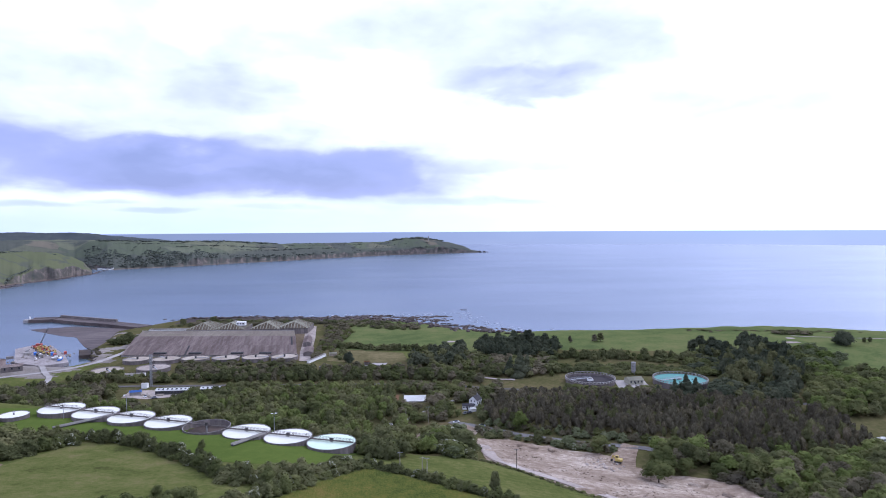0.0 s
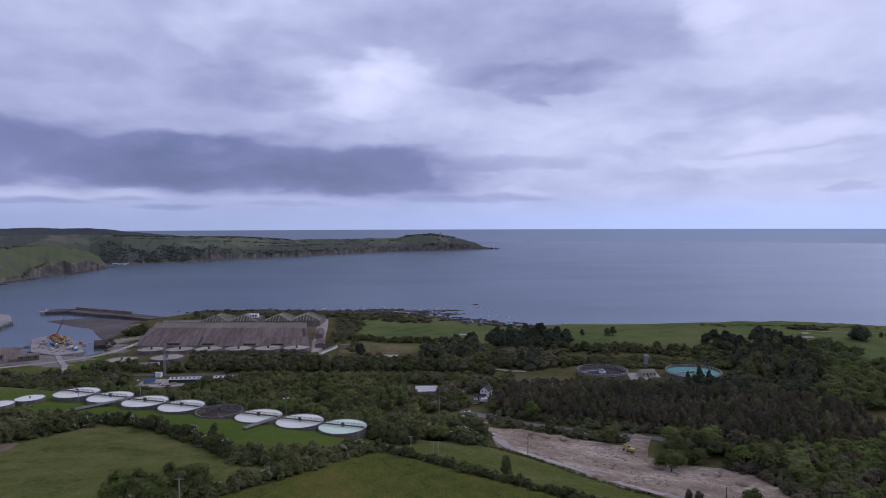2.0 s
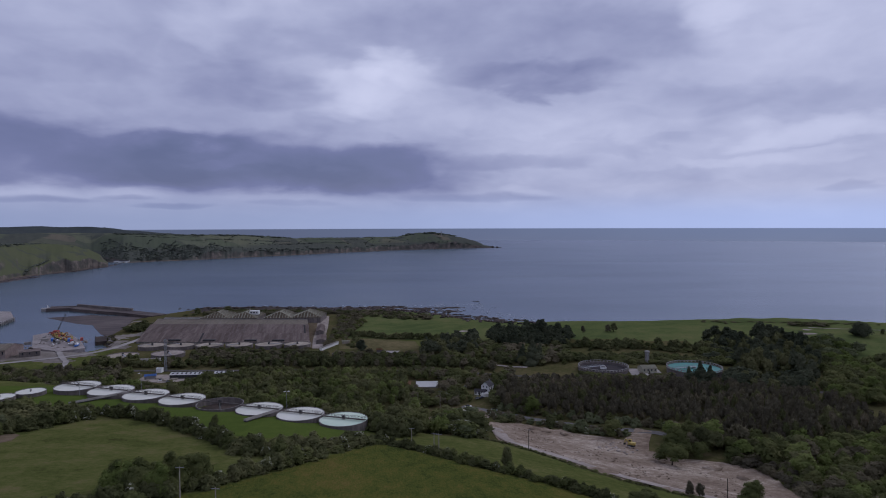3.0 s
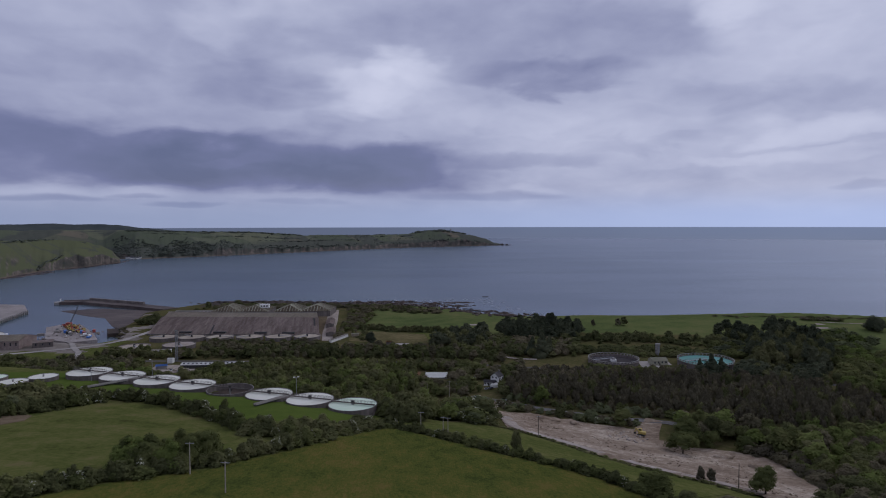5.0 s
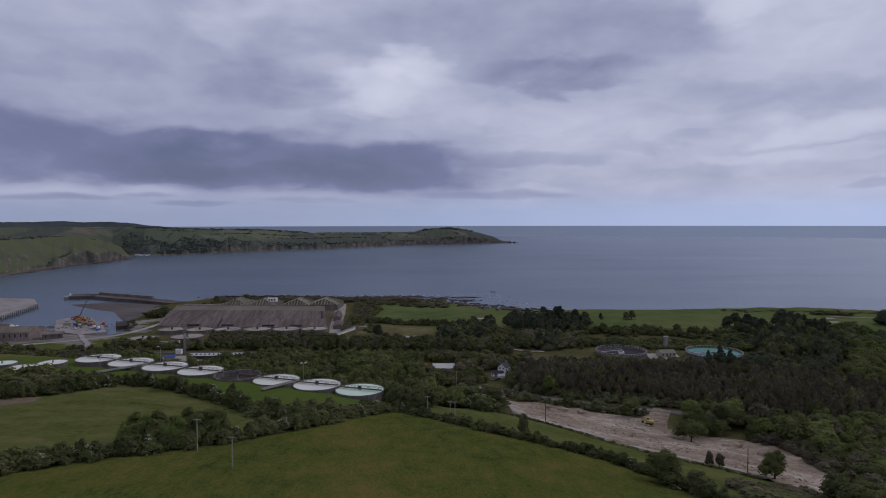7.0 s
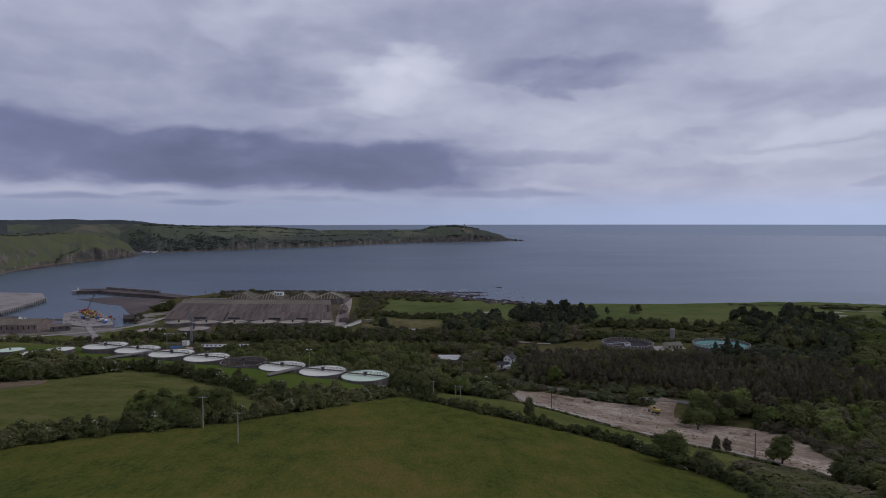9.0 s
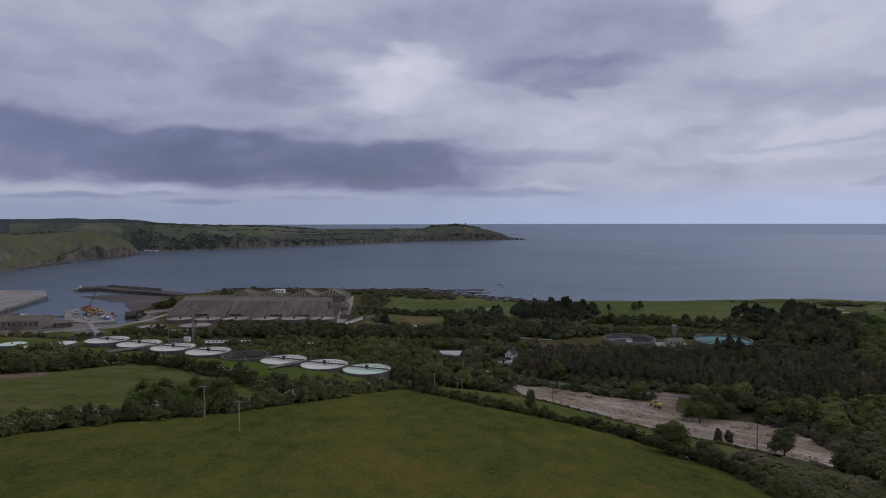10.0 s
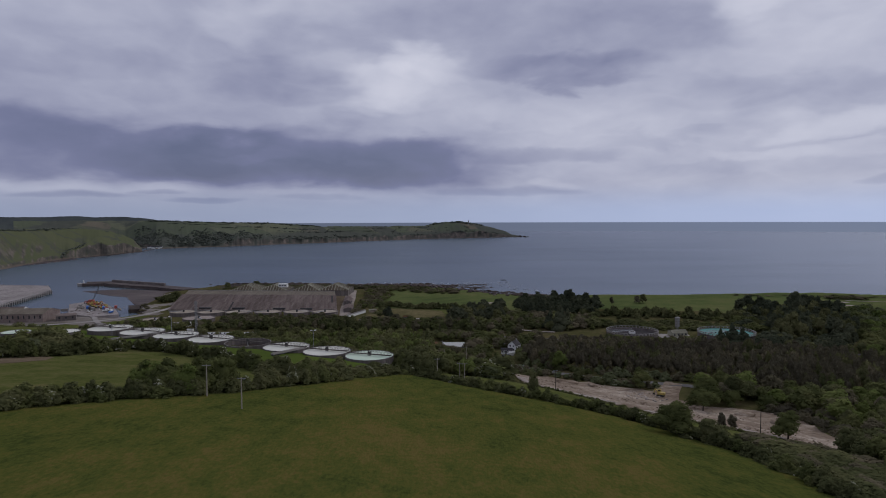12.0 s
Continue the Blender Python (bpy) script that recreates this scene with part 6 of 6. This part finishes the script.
prism(bm, [(0, 0), (-36, 140), (-80, 200), (-160, 212), (-280, 190), (-220, -20)], 2.8, 4.2)
part("deck", bm, DECK, west)
bm = bmesh.new()
prism(bm, [(-4, 0), (-40, 139), (-84, 197), (-160, 208), (-270, 186), (-220, -16)], -3, 2.8)
part("core", bm, DARK, west)
for i in range(26):
    k = i / 25
    bm = bmesh.new()
    box(bm, -36 * k - 0.6, -36 * k + 0.6, 140 * k - 0.6, 140 * k + 0.6, -3, 5.0)
    part("pile", bm, CONCRETE, west)
wharf = thing("timber_wharf", (-346, 652, 0), 118, "dark timber-faced wharf wall", "wharf")
bm = bmesh.new()
box(bm, -17, 17, -5, 5, -3, 3.6)
part("fill", bm, SHORE, wharf)
for i in range(18):
    bm = bmesh.new()
    box(bm, -17 + i * 2 - 0.4, -17 + i * 2 + 0.4, 5.0, 5.7, -3, 4.0)
    part("fender_pile", bm, DARK, wharf)


def digger(x, y, turn, colour, label, size=1.0, z=None):
    """A tracked excavator."""
    ob = thing("excavator", (x, y, gz(x, y) + 0.3 if z is None else z), turn, label, "excavator")
    for s in (-1.1, 1.1):
        bm = bmesh.new()
        box(bm, -2.0, 2.0, s - 0.3, s + 0.3, 0.0, 0.9)
        bmesh.ops.bevel(bm, geom=bm.edges[:], offset=0.25, segments=2, affect="EDGES")
        part("track", bm, DARK, ob)
    bm = bmesh.new()
    box(bm, -2.2, 1.4, -1.3, 1.3, 1.0, 2.2)
    bmesh.ops.bevel(bm, geom=bm.edges[:], offset=0.15, segments=2, affect="EDGES")
    part("body", bm, colour, ob)
    bm = bmesh.new()
    box(bm, 0.0, 1.6, -1.25, 0.0, 2.2, 3.5)
    bmesh.ops.bevel(bm, geom=bm.edges[:], offset=0.12, segments=2, affect="EDGES")
    cab = part("cab", bm, colour, ob)
    for x0, x1, y0, y1 in ((0.25, 1.35, -1.28, -1.22), (1.57, 1.63, -1.0, -0.25), (0.25, 1.35, -0.03, 0.03)):
        bm = bmesh.new()
        box(bm, x0, x1, y0, y1, 2.6, 3.25)
        part("window", bm, GLASS, cab)
    bm = bmesh.new()
    bar(bm, (1.0, 0.5, 1.8), (2.7, 0.5, 3.7), 0.4, 0.6)
    part("boom", bm, colour, ob)
    bm = bmesh.new()
    bar(bm, (2.7, 0.5, 3.7), (3.3, 0.5, 1.5), 0.35, 0.5)
    dipper = part("dipper", bm, colour, ob)
    bm = bmesh.new()
    box(bm, 2.8, 3.8, 0.0, 1.0, 0.7, 1.6)
    part("bucket", bm, DARK, dipper)
    ob.scale = (size,) * 3


digger(102, 327, 150, YELLOW, "yellow tracked excavator parked on the clay", 1.0)
QUAY = 3.45
PLANT = ((ORANGE, "orange"), (YELLOW, "yellow"), (RED, "red"), (YELLOW, "yellow"))
for i in range(20):
    x, y = -412 + 4.2 * (i % 10) + RNG.normal(), 686 - 4.2 * (i % 10) - 9 * (i // 10) + RNG.normal() * 2
    paint, word = PLANT[i % 4]
    digger(x, y, RNG.uniform(0, 360), paint, word + " excavator in a row of plant on the quay", RNG.uniform(0.7, 1.0), QUAY)


def container(x, y, turn, mat, label, l=12, w=2.6, h=2.6, z=QUAY):
    ob = thing("container", (x, y, z), turn, label, "container")
    bm = bmesh.new()
    box(bm, -l / 2, l / 2, -w / 2, w / 2, 0, h)
    part("box", bm, mat, ob)
    for i in range(int(l / 1.2)):
        bm = bmesh.new()
        x0 = -l / 2 + 0.6 + i * 1.2
        box(bm, x0 - 0.12, x0 + 0.12, -w / 2 - 0.07, w / 2 + 0.07, 0.1, h - 0.1)
        part("rib", bm, mat, ob)


for x, y, turn, mat, label in ((-362, 645, 118, RED, "red container on the quay"), (-372, 640, 118, BLUE, "blue container on the quay"), (-380, 648, 25, CONCRETE, "grey container on the quay"), (-398, 642, 28, PALE, "pale container on the quay"), (-406, 655, 118, CONCRETE, "grey container near the crane"), (-384, 636, 124, DARK, "dark container on the quay"), (-390, 642, 124, BLUE, "blue container beside the plant"), (-378, 630, 124, CONCRETE, "grey container beside the plant"), (-366, 634, 124, RED, "red container at the quay edge"), (-360, 626, 130, DARK, "dark skip at the quay edge"), (-352, 616, 130, CONCRETE, "grey skip at the quay edge"), (-402, 622, 30, PALE, "pale container at the root of the quay")):
    container(x, y, turn, mat, label, 6.1)


def lattice(bm, a, b, w, bays):
    """A square lattice mast from a to b."""
    a, b = Vector(a), Vector(b)
    d = (b - a).normalized()
    u = d.orthogonal().normalized() * w / 2
    v = d.cross(u)
    corners = [u + v, u - v, -u - v, -u + v]
    for c in corners:
        bar(bm, a + c, b + c, w * 0.16)
    for i in range(bays):
        p, q = a.lerp(b, i / bays), a.lerp(b, (i + 1) / bays)
        for j in range(4):
            bar(bm, p + corners[j], q + corners[(j + 1) % 4], w * 0.10)


crane = thing("harbour_crane", (-412, 686, QUAY), 0, "crawler crane with a long dark lattice jib", "crane")
bm = bmesh.new()
box(bm, -3.5, 3.5, -3, 3, 0, 1.4)
part("crawler", bm, DARK, crane)
bm = bmesh.new()
box(bm, -3, 2.4, -1.6, 1.6, 1.4, 3.6)
part("house", bm, RED, crane)
bm = bmesh.new()
lattice(bm, (1, 0, 3.0), (4.5, 10, 20), 0.8, 12)
part("jib", bm, DARK, crane)


def boat(x, y, turn, hull, label, l=10.0, z=3.2):
    """A small cabin boat on the hard."""
    ob = thing("boat", (x, y, z), turn, label, "boat", "boats on the hard")
    bm = bmesh.new()
    rings = []
    for k, (half, keel) in enumerate(((0.30, 0.3), (0.34, 0.1), (0.34, 0.0), (0.26, 0.1), (0.03, 0.6))):
        x0 = -l / 2 + k * l / 4
        rings.append([bm.verts.new(v) for v in ((x0, -half * l / 2, 1.8 + 0.12 * k), (x0, -half * l / 3, keel + 0.6), (x0, 0, keel), (x0, half * l / 3, keel + 0.6), (x0, half * l / 2, 1.8 + 0.12 * k))])
    for a, b in zip(rings, rings[1:]):
        for i in range(4):
            bm.faces.new((a[i], b[i], b[i + 1], a[i + 1]))
        bm.faces.new((a[4], b[4], b[0], a[0]))
    bm.faces.new(rings[0])
    part("hull", bm, hull, ob)
    bm = bmesh.new()
    box(bm, -l * 0.25, l * 0.12, -l * 0.1, l * 0.1, 1.8, 3.4)
    bmesh.ops.bevel(bm, geom=bm.edges[:], offset=0.2, segments=1, affect="EDGES")
    part("cabin", bm, WHITE, ob)


for i in range(14):
    x, y = -478 + 7.6 * (i % 7) + RNG.normal() * 1.5, 612 + 9 * (i // 7) + RNG.normal()
    mat, word = ((WHITE, "white"), (BLUE, "blue"), (WHITE, "white"), (RED, "red"))[i % 4]
    boat(x, y, RNG.uniform(60, 120), mat, "small " + word + " cabin boat laid up beside the quay", RNG.uniform(9, 14))
for x, y, word, mat in ((-348, 612, "blue", BLUE), (-356, 619, "white", WHITE)):
    boat(x, y, RNG.uniform(0, 180), mat, "small " + word + " boat drawn up on the quay", 9, QUAY)
gabled("warehouse", (-408, 570), 6, 52, 30, 7.6, 11.0, PINK_RENDER, BEIGE, "long tan-roofed quayside warehouse with pinkish walls", "warehouse", windows=11, door=True)
gabled("warehouse", (-368, 572), 30, 16, 11, 4.5, 6.0, TANKWALL, ROOF, "small derelict stone building by the quay road", "warehouse", windows=3)
gabled("warehouse", (-448, 604), 10, 34, 14, 5.0, 7.5, WHITE, ROOF, "low white-walled boat store behind the quay", "warehouse", windows=6)


# ---------------------------------------------------------------- poles, lamps, vehicles
def pole(x, y, height, label, arms=1, wood=TIMBER, z=None):
    ob = thing("power_pole", (x, y, gz(x, y) if z is None else z), RNG.uniform(-8, 8), label, "pole", "power poles")
    bm = bmesh.new()
    tube(bm, (0, 0, -0.5), (0, 0, height), 0.17, 0.12, 10)
    part("shaft", bm, wood, ob)
    for i in range(arms):
        z = height - 0.35 - 0.9 * i
        bm = bmesh.new()
        box(bm, -1.1, 1.1, -0.07, 0.07, z - 0.07, z + 0.07)
        part("crossarm", bm, STEEL, ob)
        for dx in (-1.0, 0, 1.0):
            bm = bmesh.new()
            tube(bm, (dx, 0, z + 0.07), (dx, 0, z + 0.35), 0.06, 0.05, 6)
            part("insulator", bm, DARK, ob)
    return ob


pole(-67, 162.5, 8.6, "weathered wooden power pole with one crossarm at the meadow edge")
pole(-53, 149, 7.8, "weathered wooden power pole standing in the meadow")
pole(-9.8, 240, 8.4, "wooden power pole with a crossarm in the hedge corner")
pole(-1.2, 236, 8.4, "wooden pole of a pair carrying a transformer")
pole(0.6, 236, 8.4, "wooden pole of a pair with a crossarm")
pole(41, 279, 9.4, "dark wooden pole at the edge of the clay", 1, BARK)
pole(104, 222, 9.5, "slim dark wooden pole beside the clay track", 0, BARK)
pole(2, 400, 11, "wooden pole by the lane")
pole(-12, 396, 10, "wooden pole beside the pale apron", 0)


def lamp_post(x, y, top, heads, label):
    base = gz(x, y)
    ob = thing("street_lamp", (x, y, base), 20, label, "lamp", "lamps by the tanks")
    bm = bmesh.new()
    tube(bm, (0, 0, -0.3), (0, 0, top - base), 0.14, 0.09, 10)
    part("column", bm, STEEL, ob)
    for i in range(heads):
        s = 1 if i else -1
        bm = bmesh.new()
        bar(bm, (0, 0, top - base), (s * 0.9, 0, top - base + 0.2), 0.1)
        part("bracket", bm, STEEL, ob)
        bm = bmesh.new()
        box(bm, s * 0.9 - 0.45, s * 0.9 + 0.45, -0.22, 0.22, top - base + 0.1, top - base + 0.4)
        part("lamp_head", bm, WHITE, ob)


lamp_post(-147, 313, 46.4, 1, "tall grey lamp column behind the tanks")
lamp_post(-68, 284, 44.6, 2, "tall grey lamp column with two heads behind the tanks")
lamp_post(-172, 303, 44.0, 1, "grey lamp column in front of the end tank")

mast = thing("lattice_mast", (-218, 507, gz(-218, 507)), 0, "tall grey lattice mast beside the railway", "mast")
bm = bmesh.new()
lattice(bm, (0, 0, -0.3), (0, 0, 26), 1.3, 16)
part("lattice", bm, STEEL, mast)
for z in (20, 24):
    bm = bmesh.new()
    box(bm, -1.6, 1.6, -0.3, 0.3, z, z + 0.9)
    part("antenna", bm, PALE, mast)


def car(x, y, turn, paint, label):
    ob = thing("car", (x, y, gz(x, y) + 0.3), turn, label, "car", "parked cars")
    bm = bmesh.new()
    box(bm, -2.1, 2.1, -0.85, 0.85, 0.3, 0.95)
    bmesh.ops.bevel(bm, geom=bm.edges[:], offset=0.15, segments=2, affect="EDGES")
    part("body", bm, paint, ob)
    bm = bmesh.new()
    vs = box(bm, -1.4, 1.0, -0.75, 0.75, 0.95, 1.5)
    for v in vs[4:]:
        v.co.x *= 0.75
        v.co.y *= 0.85
    part("cabin", bm, GLASS, ob)
    for dx in (-1.3, 1.3):
        for dy in (-0.8, 0.8):
            bm = bmesh.new()
            tube(bm, (dx, dy - 0.1, 0.32), (dx, dy + 0.1, 0.32), 0.32, 0.32, 12)
            part("wheel", bm, DARK, ob)


for x, y, turn, paint, label in ((20, 400, 20, WHITE, "white car parked by the lane"), (27, 419, 50, STEEL, "silver car parked by the cottage"), (30, 420, 40, DARK, "dark car beside the cottage"), (36, 392, -30, STEEL, "silver car on the back road"),
                                 (-200, 470, 10, STEEL, "silver car in the works yard"), (-208, 474, 80, WHITE, "white car in the works yard"), (-180, 472, 10, YELLOW, "yellow car in the works yard")):
    car(x, y, turn, paint, label)
for x, y, turn in ((262, 352, 20), (270, 350, 10), (276, 352, -5)):
    gabled("caravan", (x, y), turn, 7, 2.6, 2.4, 2.7, WHITE, WHITE, "white caravan among bushes", "caravan", windows=3)

# ---------------------------------------------------------------- far shore details


def far_place(table, a, s, width, height):
    """A spot on the far land at an azimuth and a share of the rise: x, y, z, width, height."""
    cols = np.array(table).T
    dist, ridge, deep, cliff = (np.interp(a, cols[0], c) for c in cols[1:])
    r = dist + s * deep
    return (r * math.sin(radians(a)), r * math.cos(radians(a)), float(ridge * far_rise(s, cliff)) - 0.8, width * RNG.uniform(0.6, 1.5), height * RNG.uniform(0.5, 1.4))


def far_spots(table, count, a0, a1, s0, s1, width, height):
    out = []
    for a in RNG.uniform(a0, a1, count):
        reach = 0.75 + 0.6 * noise.noise((a * 0.9, s1 * 7.0, 1.0)) if s1 < 0.9 else 1.0
        out.append(far_place(table, a, s0 + (s1 - s0) * reach * RNG.uniform(0, 1), width, height))
    return out


def far_hedge(table, a0, s0, a1, s1, count, width=9, height=3.0):
    return [far_place(table, a0 + (a1 - a0) * k + RNG.normal() * 0.02, s0 + (s1 - s0) * k + 0.02 * math.sin(9 * k + a0), width, height) for k in np.sort(RNG.uniform(0, 1, count))]


def far_trees(name, spots, label, mat):
    verts, tris, base = [], [], 0
    for x, y, z, w, h in spots:
        v, t = FORMS["tiny"][RNG.integers(len(FORMS["tiny"]))]
        verts.append(v * (w, w, h) + (x, y, z - 0.1 * h))
        tris.append(t + base)
        base += len(v)
    tagged(new(name, mesh_quads(name, np.concatenate(verts), np.concatenate(tris), [mat])), label, "woodland", kind="stuff")


far_trees("far_woods", far_spots(HEAD, 1000, -27.8, -18.6, 0.05, 0.66, 11, 4.0) + far_spots(HEAD, 120, -20.6, -17, 0.10, 0.42, 10, 4), "dark hanging woods on the slope above the far beach", HAZY_LEAVES)
far_trees("far_woods", far_spots(HEAD, 330, -27, -13, 0.93, 1.25, 16, 5.5) + far_spots(HEAD, 60, -13, -3, 0.95, 1.1, 9, 4) + far_spots(HEAD, 190, -2.8, 1.8, 0.80, 1.1, 16, 7), "dark woods along the ridge of the far headland", HAZY_LEAVES)
far_trees("far_scrub", far_spots(HEAD, 330, -19, 3.2, 0.07, 0.30, 11, 3.0), "dark scrub above the cliffs of the headland", HAZY_LEAVES)
hedges = far_hedge(HEAD, -21, 0.66, -13, 0.60, 90) + far_hedge(HEAD, -16.5, 0.46, -8, 0.52, 80) + far_hedge(HEAD, -12, 0.74, -3, 0.70, 80) + far_hedge(HEAD, -8, 0.44, 0.5, 0.50, 70) + far_hedge(HEAD, -26, 0.78, -20, 0.82, 60)
for a in (-24.5, -22.6, -20.2, -18.4, -16.1, -14.6, -12.4, -10.2, -8.1, -6.4, -4.4, -1.6):
    hedges += far_hedge(HEAD, a, 0.40 + 0.1 * math.sin(a * 3), a + 0.9, 0.97, 14, 7, 2.6)
far_trees("far_hedges", hedges, "hedgerows between the fields of the far headland", HAZY_LEAVES)
far_trees("far_woods", far_spots(BLUFF, 60, -38, -31.5, 0.95, 1.4, 15, 5) + far_hedge(BLUFF, -36, 0.92, -29.8, 0.88, 70, 8, 3.5) + far_hedge(BLUFF, -33.2, 0.05, -31.2, 0.16, 40, 9, 4), "hedges and scrub on the near bluff", HAZY_LEAVES)
for i in range(8):
    x, y, z, _, _ = far_place(HEAD, -26.8 + 0.12 * i + 0.05 * (i % 3), 0.012 + 0.012 * (i % 2), 1, 1)
    gabled("village_house", (x, y, z + 1.3), RNG.uniform(-30, 30), 10, 7, 4, 6.5, WHITE, SLATE, "tiny white house in the far beach village", "house", group="beach village")
rubble("shore_rocks", [(r * math.sin(radians(a)), r * math.cos(radians(a)), RNG.uniform(10, 34), RNG.uniform(0.6, 1.6)) for a in RNG.uniform(-36.5, -32.0, 150) for r in [1775 + 48 * (a + 33.3) + RNG.uniform(-75, 8)]], SAND, "brown rock ledges bared below the bluff", "rocks", -0.4)
rubble("shore_rocks", [(r * math.sin(radians(a)), r * math.cos(radians(a)), RNG.uniform(6, 16), RNG.uniform(0.8, 2.4)) for a in RNG.uniform(-31.8, -26.4, 150) for r in [np.interp(a, [-31.8, -29.7, -28.6, -27.3, -26.4], [1850, 1925, 2025, 2110, 2290]) + RNG.uniform(-12, 6)]], SAND, "brown boulders at the foot of the bluff cliffs", "rocks", -0.4)
tower = thing("day_mark", (3205 * math.sin(radians(0.45)), 3205 * math.cos(radians(0.45)), 66), 0, "slim square tower on the headland top", "tower")
bm = bmesh.new()
box(bm, -2.5, 2.5, -2.5, 2.5, 0, 22)
part("shaft", bm, CONCRETE, tower)
